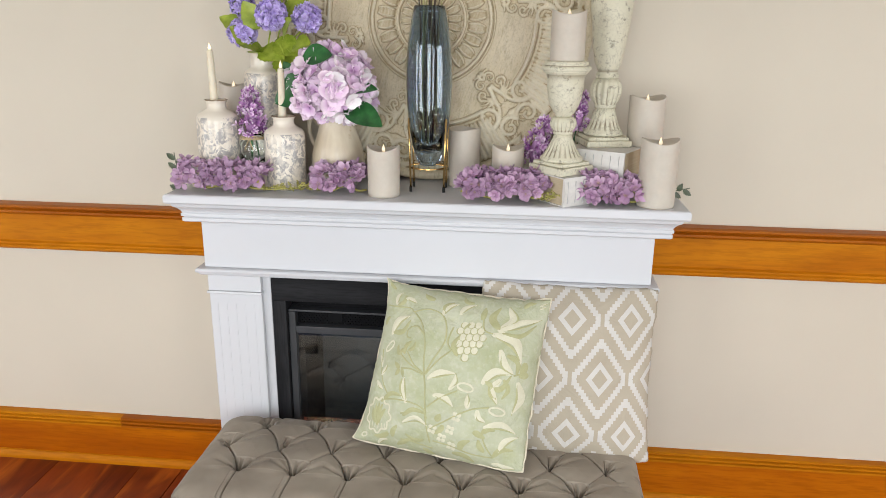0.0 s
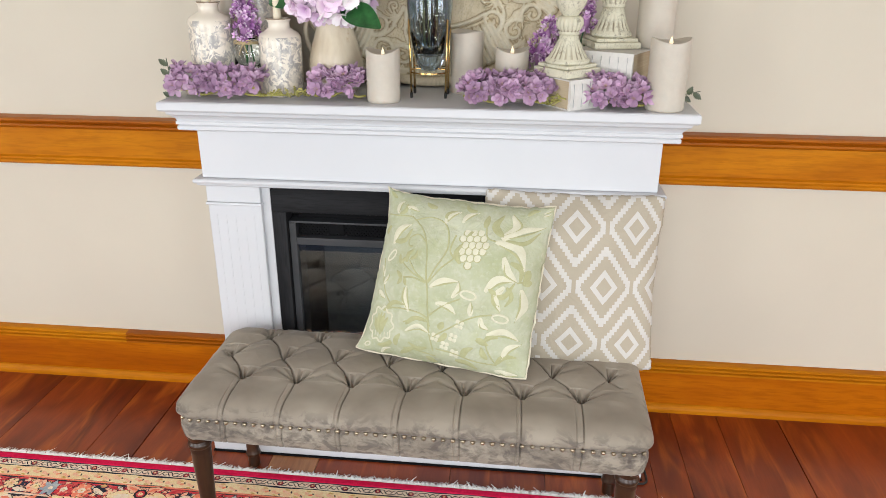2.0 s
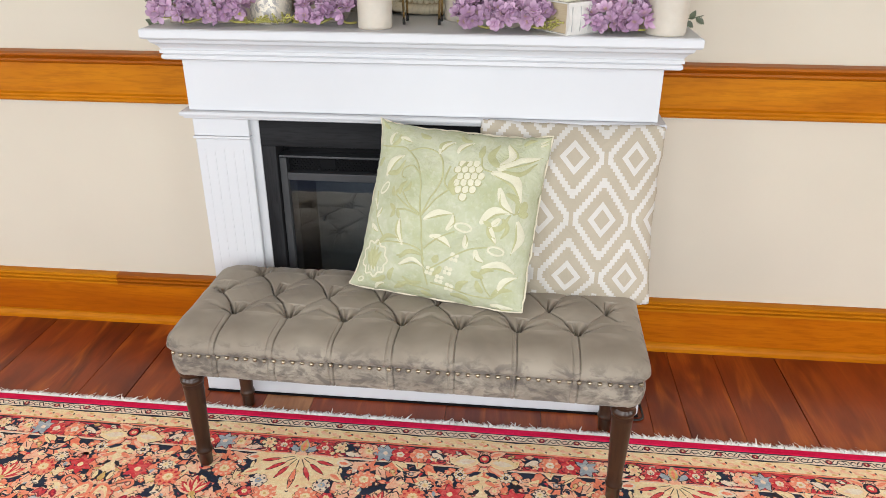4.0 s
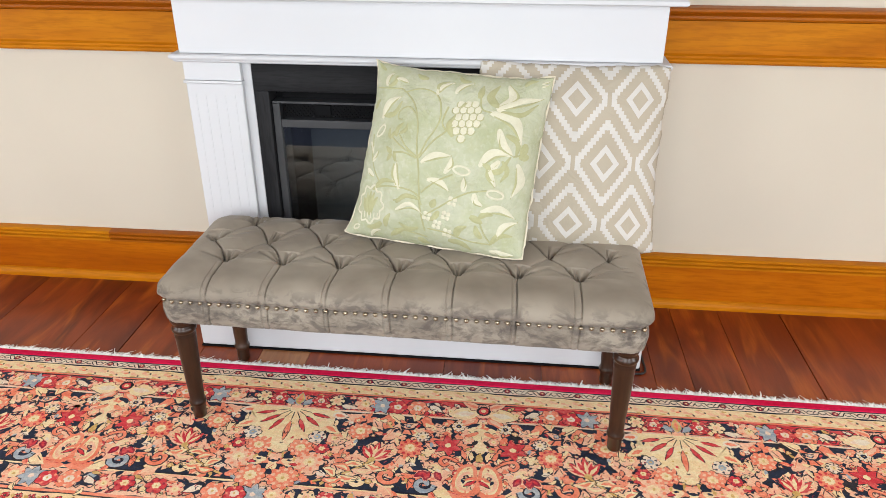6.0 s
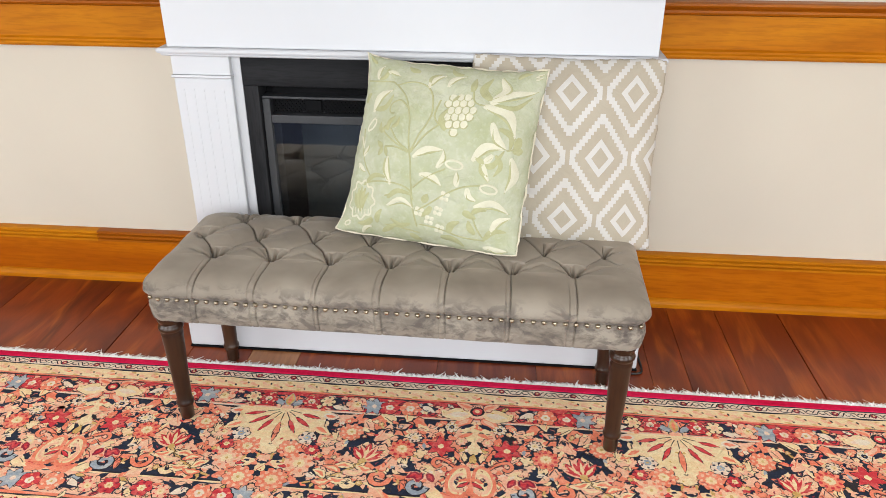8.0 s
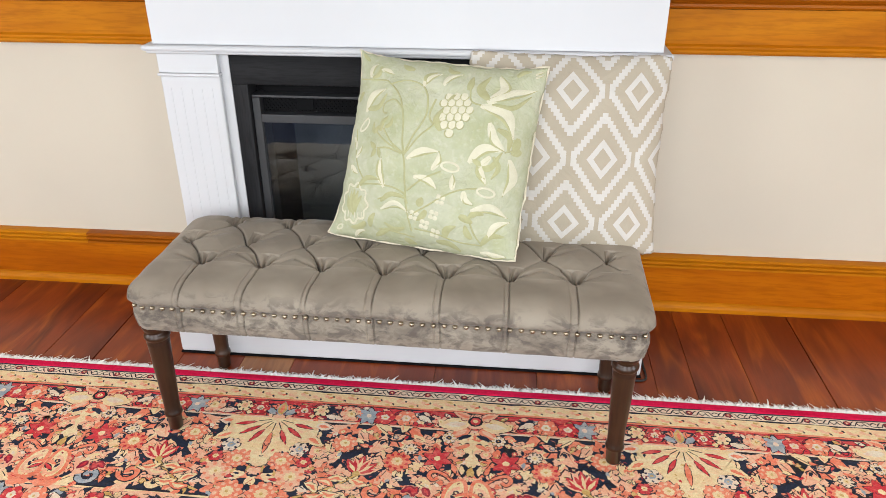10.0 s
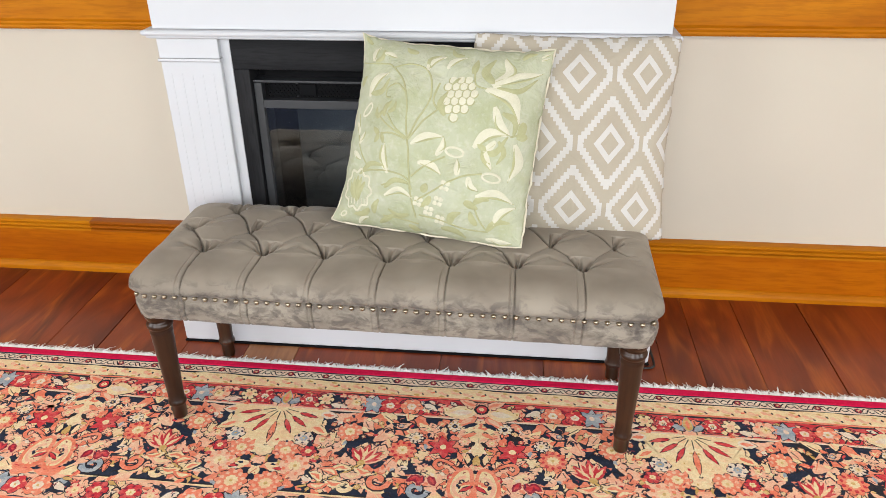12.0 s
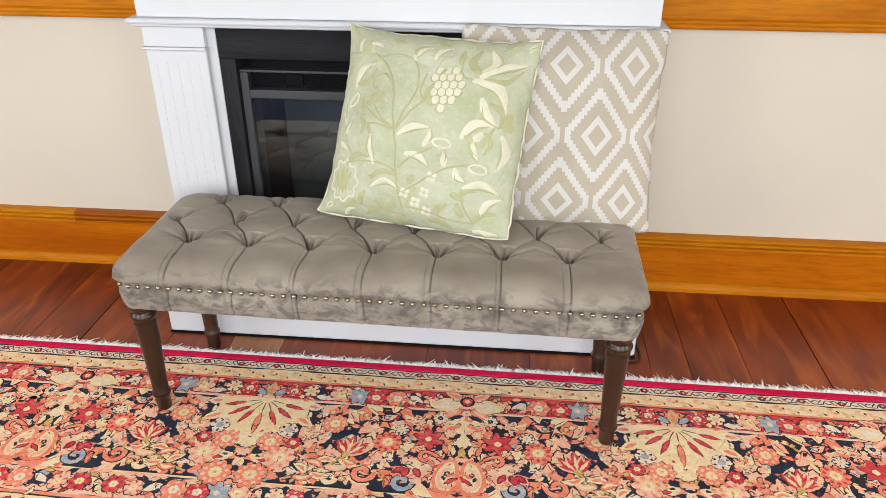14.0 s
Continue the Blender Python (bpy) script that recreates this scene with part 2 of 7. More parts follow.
def tube(bm, points, radius, sides=6, taper=1.0):
    """A round rod along points; the radius shrinks towards the end by taper."""
    pts = [Vector(p) for p in points]
    prev, rings = None, []
    for i, p in enumerate(pts):
        d = (pts[min(i + 1, len(pts) - 1)] - pts[max(i - 1, 0)]).normalized()
        s = d.orthogonal().normalized() if prev is None else (prev - d * prev.dot(d)).normalized()
        prev = s
        w = d.cross(s)
        r = radius * (1 + (taper - 1) * i / max(1, len(pts) - 1))
        rings.append([bm.verts.new(p + r * (math.cos(math.tau * k / sides) * s + math.sin(math.tau * k / sides) * w)) for k in range(sides)])
    for a, b in zip(rings, rings[1:]):
        for k in range(sides):
            bm.faces.new((a[k], a[(k + 1) % sides], b[(k + 1) % sides], b[k]))
    bm.faces.new(rings[0][::-1])
    bm.faces.new(rings[-1])
    return bm


# ---- the room ----
W, E_, S_, TOP = ROOM


def setting(name, bm, material, label, category):
    return tagged(part(name, bm, material), label, category, kind="structure")


setting("wall_north", boxes((W - 0.15, E_ + 0.15, 0, 0.15, 0, TOP)), WALL, "smooth cream painted wall behind the mantel", "wall")


def pierced(a0, a1, openings):
    """Stretches of a wall round its window openings."""
    out, at = [], a0
    for o0, o1 in openings:
        out += [(at, o0, 0, TOP), (o0, o1, 0, WIN_Z[0]), (o0, o1, WIN_Z[1], TOP)]
        at = o1
    return out + [(at, a1, 0, TOP)]


setting("wall_south", boxes(*[(a, b, S_ - 0.15, S_, c, d) for a, b, c, d in pierced(W - 0.15, E_ + 0.15, BACK_WINDOWS)]), WALL, "cream painted wall with tall windows", "wall")
setting("wall_west", boxes(*[(W - 0.15, W, a, b, c, d) for a, b, c, d in pierced(S_, 0, SIDE_WINDOWS)]), WALL, "cream painted side wall with a window", "wall")
setting("wall_east", boxes(*[(E_, E_ + 0.15, a, b, c, d) for a, b, c, d in pierced(S_, 0, ADDED_EAST_WINDOWS)]), WALL, "cream painted side wall with one added window", "wall")
setting("ceiling", boxes((W - 0.15, E_ + 0.15, S_ - 0.15, 0.15, TOP, TOP + 0.1)), CEILING, "plain white painted ceiling", "ceiling")

# the last of these frames is the added east one
for n, (a, b) in enumerate(BACK_WINDOWS + SIDE_WINDOWS + ADDED_EAST_WINDOWS):
    side = (n >= len(BACK_WINDOWS)) + (n >= len(BACK_WINDOWS) + len(SIDE_WINDOWS))
    bm = bmesh.new()
    mid, hz = (a + b) / 2, (WIN_Z[0] + WIN_Z[1]) / 2
    for u0, u1, z0, z1 in ((a, a + 0.06, *WIN_Z), (b - 0.06, b, *WIN_Z), (a + 0.06, b - 0.06, WIN_Z[0], WIN_Z[0] + 0.06), (a + 0.06, b - 0.06, WIN_Z[1] - 0.06, WIN_Z[1]),
                           (mid - 0.02, mid + 0.02, WIN_Z[0] + 0.06, WIN_Z[1] - 0.06), (a + 0.06, b - 0.06, hz - 0.025, hz + 0.025)):
        box(bm, *((u0, u1, S_ - 0.09, S_ - 0.04), (W - 0.09, W - 0.04, u0, u1), (E_ + 0.04, E_ + 0.09, u0, u1))[side], z0, z1, 0.004)
    setting("window_%d" % (n + 1), bm, WHITE, "white painted window frame with four lights, out of view", "window")

# skirting board and dado rail, moulded
RAIL = [(0, 0.753), (-0.030, 0.753), (-0.034, 0.758), (-0.034, 0.764), (-0.029, 0.768), (-0.029, 0.773), (-0.022, 0.778), (-0.022, 0.862), (-0.028, 0.864), (-0.034, 0.870),
        (-0.034, 0.876), (-0.030, 0.878), (-0.041, 0.885), (-0.046, 0.889), (-0.046, 0.894), (-0.036, 0.897), (0, 0.898)]
SKIRT_CAP = [(0, 0.139), (-0.024, 0.139), (-0.031, 0.142), (-0.031, 0.148), (-0.023, 0.150), (-0.023, 0.153), (-0.032, 0.156), (-0.032, 0.162), (-0.024, 0.164), (-0.024, 0.166), (-0.03, 0.168), (-0.03, 0.172), (-0.026, 0.174), (-0.015, 0.175), (0, 0.1755)]


def moulding(name, rows, label):
    top = tagged(new(name), label, "trim", kind="structure")
    for piece, prof, x0, x1, mt in rows:
        part(piece, prism(prof, x0, x1), mt, top)


moulding("trim_dado_rail", [("rail_board", RAIL[:8] + [(0, 0.8615)], W, E_, TRIM), ("rail_cap", [(0, 0.862)] + RAIL[8:], W, E_, MOULD)], "orange varnished wooden dado rail with a moulded cap")
JOINT = -1.035
skirt = [(0, 0), (-0.022, 0), (-0.022, 0.1385), (0, 0.1385)]
shoe = [(-0.0222, 0.0), (-0.036, 0.0), (-0.036, 0.012), (-0.033, 0.02), (-0.0275, 0.026), (-0.0222, 0.028)]
rows = []
for x0, x1, cap in ((W, JOINT, TRIM), (JOINT + 0.0008, -0.6, MOULD), (-0.5995, E_, TRIM)):
    rows.append(("skirting_cap", SKIRT_CAP, x0, x1, cap))
for x0, x1 in ((W, 0.0), (0.0004, E_)):
    rows += [("skirting_board", skirt, x0, x1, SKIRTWOOD), ("shoe_moulding", shoe, x0, x1, TRIM)]
moulding("baseboard", rows, "orange varnished wooden skirting board with moulded cap")

# floorboards that run towards the mantel wall
floor = setting("floor", boxes((W, E_, S_, 0, -0.06, -0.006)), GAP, "dark red-brown varnished wide floorboards", "floor")
EDGES = [-2.9, -2.6, -2.3, -2.02, -1.78, -1.5, -1.27, -0.98, -0.834, -0.6, -0.43, -0.293, 0.089, 0.353, 0.655, 0.752, 0.895, 1.083, 1.42, 1.66, 1.94, 2.2, 2.5, 2.75, 3.02, 3.3]


def plank(x0, x1, y0, y1):
    g = 0.0022 if abs(x1 - 1.083) < 0.01 or abs(x1 + 0.834) < 0.01 else 0.0005
    ob = part("plank", boxes((x0 + 0.0006, x1 - g, y0, y1, -0.0055, 0.0), bevel=0.0008), PALEBOARD if abs(x0 + 0.43) < 0.01 else FLOORWOOD, floor)
    return ob


for a, b in zip(EDGES, EDGES[1:]):
    cut = S_ * random.uniform(0.35, 0.7)
    plank(a, b, cut, -0.001)
    plank(a, b, S_, cut - 0.0015)

# ---- the mantel with its electric fire ----
HALF, FRONT, BACKY = 0.579, -0.30, -0.05
mantel = empty("fireplace_mantel", "white painted wooden mantel with black electric fire, against the wall", "fireplace", pose(0.0055, 0, 0))
mantel_shelf_z = 1.02
part("shelf", wrap([(0.0, 0.994), (0.055, 0.994), (0.062, 0.996), (0.0655, 1.0), (0.0655, 1.0145), (0.064, 1.018), (0.06, mantel_shelf_z), (0.0, mantel_shelf_z)], HALF, FRONT, BACKY), WHITE, mantel)
part("cornice", wrap([(0.0, 0.943), (0.03, 0.943), (0.034, 0.946), (0.034, 0.954), (0.030, 0.957), (0.036, 0.959), (0.036, 0.966), (0.033, 0.968), (0.036, 0.974),
                      (0.042, 0.981), (0.05, 0.986), (0.053, 0.9935), (0.0, 0.9935)], HALF, FRONT, BACKY), WHITE, mantel)
part("frieze", boxes((-HALF, HALF, FRONT, BACKY, 0.8125, 0.9425), bevel=0.0015), WHITE, mantel)
part("ledge", wrap([(0.0, 0.7925), (0.008, 0.7925), (0.012, 0.795), (0.013, 0.799), (0.018, 0.801), (0.02, 0.805), (0.02, 0.809), (0.017, 0.812), (0.0, 0.812)], HALF, FRONT, BACKY), WHITE, mantel)
for sgn in (-1, 1):
    a, b = sorted((sgn * 0.577, sgn * 0.4085))
    body = part("pilaster", boxes((a, b, FRONT + 0.018, BACKY, 0.12, 0.792), bevel=0.002), GRAIN_WHITE, mantel)
    p, q = sorted((sgn * 0.575, sgn * 0.43))
    part("panel", boxes((p, q, FRONT + 0.003, FRONT + 0.0175, 0.142, 0.738), bevel=0.003), GRAIN_WHITE, body)
    part("capital", boxes((p, q, FRONT + 0.001, FRONT + 0.0175, 0.746, 0.792), bevel=0.0015), WHITE, body)
    bm = prism([(FRONT + 0.0175, 0.7385), (FRONT - 0.003, 0.7385), (FRONT - 0.006, 0.741), (FRONT - 0.004, 0.7455), (FRONT + 0.0175, 0.7455)], p - 0.002, q + 0.002)
    part("astragal", bm, WHITE, body)
    for k in range(5):
        x = p + 0.022 + k * (q - p - 0.044) / 4
        bm = bmesh.new()
        tube(bm, [(x, FRONT + 0.0032, 0.17), (x, FRONT + 0.0032, 0.71)], 0.0008, 6)
        part("reed", bm, GRAIN_WHITE, body)
part("plinth", boxes((-0.613, 0.613, -0.374, BACKY, 0.005, 0.1195), bevel=0.006), WHITE, mantel)
part("plinth_skid", boxes((-0.615, 0.615, -0.3775, BACKY, 0.0, 0.0048), bevel=0.003), FIREBOX, mantel, "thin black strip under the plinth")
FIREBACK = surface("grey_firebox_metal", (0.045, 0.052, 0.056), (0.075, 0.084, 0.088), 0.6, 3, 200, 0.05, vary=0, Specular_IOR_Level=0.15)
part("hearth_back", boxes((-0.407, 0.407, -0.075, -0.052, 0.12, 0.79)), FIREBACK, mantel, "dark grey metal firebox back")
for sgn in (-1, 1):
    a, b = sorted((sgn * 0.33, sgn * 0.348))
    part("hearth_side", boxes((a, b, -0.2545, -0.0755, 0.12, 0.62)), FIREBOX, mantel, "matt black firebox side")
part("hearth_floor", boxes((-0.3295, 0.3295, -0.2545, -0.0755, 0.12, 0.16)), FIREBOX, mantel, "matt black firebox floor")
part("hearth_roof", boxes((-0.348, 0.348, -0.2395, -0.0755, 0.6205, 0.715)), FIREBOX, mantel, "matt black firebox roof")

IN = 0.4075
part("surround_header", boxes((-IN, IN, -0.285, -0.09, 0.7185, 0.7915), bevel=0.0015), BLACKWOOD, mantel, "black ash-grained surround")
for sgn in (-1, 1):
    a, b = sorted((sgn * IN, sgn * 0.37))
    part("surround_stile", boxes((a, b, -0.284, -0.09, 0.12, 0.718), bevel=0.0015), BLACKWOOD_V, mantel, "black ash-grained surround")
insert = part("fire_insert", boxes((-0.368, 0.368, -0.272, -0.1, 0.6845, 0.6905), (-0.368, -0.349, -0.272, -0.1, 0.12, 0.684), (0.349, 0.368, -0.272, -0.1, 0.12, 0.684),
                                   (-0.3485, 0.3485, -0.272, -0.12, 0.6225, 0.643), (-0.3485, 0.3485, -0.272, -0.12, 0.12, 0.15), bevel=0.0015), BLACKMETAL, mantel, "black metal fire frame")
bm = boxes((-0.3485, 0.3485, -0.25, -0.24, 0.6435, 0.684), (-0.369, 0.369, -0.23, -0.22, 0.691, 0.718))
part("vent_panel", bm, FIREBOX, insert)
bm = bmesh.new()
for i in range(70):
    for j in range(6):
        x = -0.343 + i * 0.00995 + (j % 2) * 0.005
        z = 0.6465 + j * 0.0064
        lathe([(0.0034, 0), (0.003, 0.0016), (0.0, 0.0018)], 6, bm, (0, 0, 0))
        bm.verts.ensure_lookup_table()
        for v in bm.verts[-13:]:
            v.co = Vector((x + v.co.x, -0.2505 - v.co.z, z + v.co.y))
tagged(part("vent_mesh", bm, FIREBOX, insert), kind="stuff")
part("control_panel", boxes((-0.262, -0.222, -0.256, -0.2505, 0.652, 0.678), bevel=0.001), FIREBOX, insert)
for x, z in ((-0.268, 0.649), (-0.216, 0.649), (-0.268, 0.68), (-0.216, 0.68)):
    part("screw", lathe([(0.0, -0.0015), (0.0022, -0.0012), (0.0024, 0.0), (0.0, 0.0)], 8, at=(x, -0.2545, z)), BLACKMETAL, insert)
part("fire_glass", boxes((-0.3485, 0.3485, -0.262, -0.256, 0.1505, 0.622)), SMOKED, insert, "dark reflective fire glass").visible_shadow = False
# ---- the tufted bench ----
BW, BD = 0.543, 0.199            # half width and depth of the seat
B_LOW, B_EDGE = 0.307, 0.402   # apron's lower edge; where the cushion begins to round over
PITCH, ROW = 0.134, 0.101
PIT_X, PIT_Y = -0.013, -0.073    # middle button of the front row
TOP = B_EDGE + 0.009
bench = empty("bench", "grey-brown velvet tufted bench with brass nailheads and turned wooden legs", "bench", pose(0.02, -0.544, 0.0, 0, 0, -1.05))


def tuft_rise(x, y):
    """Height of the buttoned top over its flat level: scales between the buttons, folded pleats along their sides, pits with a fan of puckers at the buttons."""
    s = (y - PIT_Y) / ROW
    u = (x - PIT_X) / PITCH
    bend = 0.045 * math.sin(math.pi * s) ** 2
    a, b = u + s / 2 - bend, u - s / 2 + bend
    fa, fb = a - round(a), b - round(b)
    da, db = abs(fa), abs(fb)
    side = min(1.0, max(0.0, (BW - 0.025 - abs(x)) / 0.05))
    k = min(1.0, max(0.0, (s + 0.16) / 0.2), max(0.0, (2.2 - s) / 0.2))
    k = k * k * (3 - 2 * k) * side
    crest = (min(1, da * 2) * min(1, db * 2)) ** 0.34
    fold = 0.0145 * math.exp(-da / 0.0095) * (1.2 if fa > 0 else 0.8) + 0.0035 * math.exp(-db / 0.03) * (1 - 0.5 * math.sin(math.pi * s) ** 2)
    row = min(2, max(0, round(s)))
    ry = y - PIT_Y - row * ROW
    ux = u - 0.5 * (row % 2)
    limit = 3.5 if row % 2 else 3
    col = min(limit, max(-limit, round(ux - limit) + limit))
    rx = (u - col) * PITCH
    rho = math.hypot(rx, ry)
    pit = 0.017 * math.exp(-(rho / (0.0065 if ry < 0 else 0.0065 + 0.02 * ry / (rho + 1e-6))) ** 1.4)
    fan = 0.0
    if ry > 0:
        turn = math.degrees(math.atan2(ry, rx))
        for at in (35, 66, 93, 121, 148):
            fan -= 0.034 * math.exp(-rho / 0.028) * math.exp(-((turn - at - 5 * math.sin(col * 3 + at)) / 7.0) ** 2) * min(1, rho / 0.006)
        fan += 0.002 * math.exp(-rho / 0.03)
    return k * (0.008 * crest - fold * (0.85 + 1.1 * math.exp(-rho / 0.02))) + (1 - k) * 0.005 - (pit - fan) * min(1.0, 0.25 + side)


PLEATS = [PIT_X + (-3 + i) * PITCH for i in range(7)]


def pleat_depth(x, down):
    """Pleats that run from the front buttons to the hem: a deep line and a finer one beside it."""
    out = 0.0
    for i, p in enumerate(PLEATS):
        p += 0.0015 * math.sin(5 * down + i)
        gap = 0.012 + 0.003 * math.sin(i * 2.3)
        out += 0.0065 * math.exp(-((x - p) / 0.0015) ** 2) + 0.0035 * min(1, down * 2) * math.exp(-((x - p + gap) / 0.0016) ** 2)
        out -= 0.0006 * math.exp(-((x - p + gap / 2) / 0.004) ** 2)
    return out


def seat_mesh():
    bm = bmesh.new()
    r = 0.06
    nx, ny = 1000, 330

    def rail(n, half):
        """Even steps over the flat, closer ones over the rounded edge."""
        turn = [radians(90 - 90 * k / 8) for k in range(8)]
        inner = [-half + r + (2 * half - 2 * r) * k / n for k in range(n + 1)]
        left = [(-half + r - r * math.sin(t), r - r * math.cos(t)) for t in turn]
        return left + [(v, 0.0) for v in inner] + [(-v, d) for v, d in reversed(left)]

    X, Y = rail(nx, BW), rail(ny, BD)
    grid = []
    for x, dx in X:
        col = []
        for y, dy in Y:
            d = min(r, math.hypot(dx, dy))
            ox, oy = max(0, abs(x) - (BW - 0.05)), max(0, abs(y) - (BD - 0.05))
            px, py = x, y
            if ox and oy:
                k = max(ox, oy) / math.hypot(ox, oy)
                px, py = math.copysign(BW - 0.05 + ox * k, x), math.copysign(BD - 0.05 + oy * k, y)
            z = TOP - d * 0.52 + tuft_rise(x, y)
            if y < PIT_Y - 0.006:
                z -= min(1, (PIT_Y - 0.006 - y) / 0.012) * pleat_depth(x, (PIT_Y - y) / 0.25)
            z += 0.0035 * noise.noise(Vector((x * 14, y * 14, 0.3)))
            col.append(bm.verts.new((px, py, z)))
        grid.append(col)
    for i in range(len(X) - 1):
        for j in range(len(Y) - 1):
            bm.faces.new((grid[i][j], grid[i + 1][j], grid[i + 1][j + 1], grid[i][j + 1]))
    loop = [g[0] for g in grid] + grid[-1][1:] + [g[-1] for g in reversed(grid[:-1])] + grid[0][-2:0:-1]
    prev = loop
    steps = 16
    for s in range(1, steps + 1):
        f = s / steps
        ring = []
        for v in loop:
            out = Vector((v.co.x / BW, v.co.y / BD, 0))
            nrm = Vector((out.x if abs(out.x) > 0.93 else 0, out.y if abs(out.y) > 0.9 else 0, 0))
            nrm = nrm.normalized() if nrm.length else out.normalized()
            g = min(1.0, f * (v.co.z - B_LOW) / max(0.005, v.co.z - 0.366))
            swell = 0.004 * math.sin(math.pi * g) - 0.0125 * g * g * (3 - 2 * g) + 0.006 * math.sin(math.pi * max(0.0, (f - 0.26) / 0.74))
            if v.co.y < -BD * 0.9:
                swell -= (1 - 0.6 * f) * pleat_depth(v.co.x, 0.5 + 0.5 * f)
            swell += 0.0018 * noise.noise(Vector((v.co.x * 18, v.co.y * 18, f * 3)))
            z = v.co.z + (B_LOW - v.co.z) * f
            ring.append(bm.verts.new(Vector((v.co.x, v.co.y, z)) + nrm * swell))
        n = len(loop)
        for k in range(n):
            bm.faces.new((prev[k], ring[k], ring[(k + 1) % n], prev[(k + 1) % n]))
        prev = ring
    bm.faces.new(prev)
    return bm


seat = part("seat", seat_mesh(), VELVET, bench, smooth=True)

# buttons sunk in the pits
def button_mesh():
    return lathe([(0.0, 0.003), (0.004, 0.0026), (0.0058, 0.001), (0.006, -0.001), (0.0, -0.002)], 12)


btn = None
for row, y0 in ((0, PIT_Y), (1, PIT_Y + ROW), (2, PIT_Y + 2 * ROW)):
    for k in range(8 if row == 1 else 7):
        x = PIT_X + ((-3 + k) * PITCH if row != 1 else (-3.5 + k) * PITCH)
        z = TOP + tuft_rise(x, y0) + 0.002
        if btn is None:
            btn = part("button", button_mesh(), VELVET, bench, smooth=True)
            first = btn
        else:
            btn = new("button", first.data)
            btn.parent = bench
        btn.location = (x, y0, z)

nail_mesh = None
for side in range(3):
    n = 49 if side == 0 else 17
    for k in range(n):
        f = (k + 0.5) / n
        if side == 0:
            x, turn = -0.521 + 1.042 * k / (n - 1), 0
            y = -BD + 0.05 - math.sqrt(0.0025 - max(0.0, abs(x) - BW + 0.05) ** 2) + 0.0105
        else:
            sg = -1 if side == 1 else 1
            x, y, turn = sg * (BW - 0.0105), -BD + 0.045 + (2 * BD - 0.06) * f, 90 * sg
        if nail_mesh is None:
            ob = part("nailhead", lathe([(0.0, 0.005), (0.0024, 0.0045), (0.0042, 0.003), (0.0052, 0.0008), (0.005, -0.002), (0.0, -0.003)], 12), BRASS_NAIL, bench, "domed antique brass nailhead", smooth=True)
            nail_mesh = ob.data
        else:
            ob = new("nailhead", nail_mesh)
            ob.parent = bench
        ob.matrix_basis = pose(x, y, 0.3635 + random.uniform(-0.0008, 0.0008), 90, 0, turn)

LEG = [(0.0, 0.0), (0.0165, 0.0), (0.018, 0.004), (0.0185, 0.036), (0.0225, 0.04), (0.0235, 0.045), (0.0225, 0.05), (0.0195, 0.054), (0.021, 0.09), (0.0275, 0.235), (0.0285, 0.242),
       (0.026, 0.246), (0.0285, 0.25), (0.0315, 0.254), (0.032, 0.259), (0.029, 0.264), (0.0255, 0.267), (0.0255, 0.27), (0.0295, 0.274), (0.0325, 0.281), (0.0325, 0.289), (0.0295, 0.296), (0.028, 0.3), (0.028, 0.325), (0.0, 0.325)]
leg_data = None
for x, y, base in ((-0.506, -0.145, 0.012), (0.497, -0.145, 0.012), (-0.491, 0.112, 0.0), (0.499, 0.122, 0.0)):
    if leg_data is None:
        ob = part("leg", lathe([(r * 0.88, z) for r, z in LEG], 32), LEGWOOD, bench, "turned dark walnut leg", smooth=True)
        leg_data = ob.data
    else:
        ob = new("leg", leg_data)
        ob.parent = bench
    ob.location = (x, y, base)

# ---- cushions ----
PIPING = surface("cream_piping", (0.62, 0.56, 0.42), (0.72, 0.66, 0.52), 0.8, 40, 500, 0.2, 0.0005)


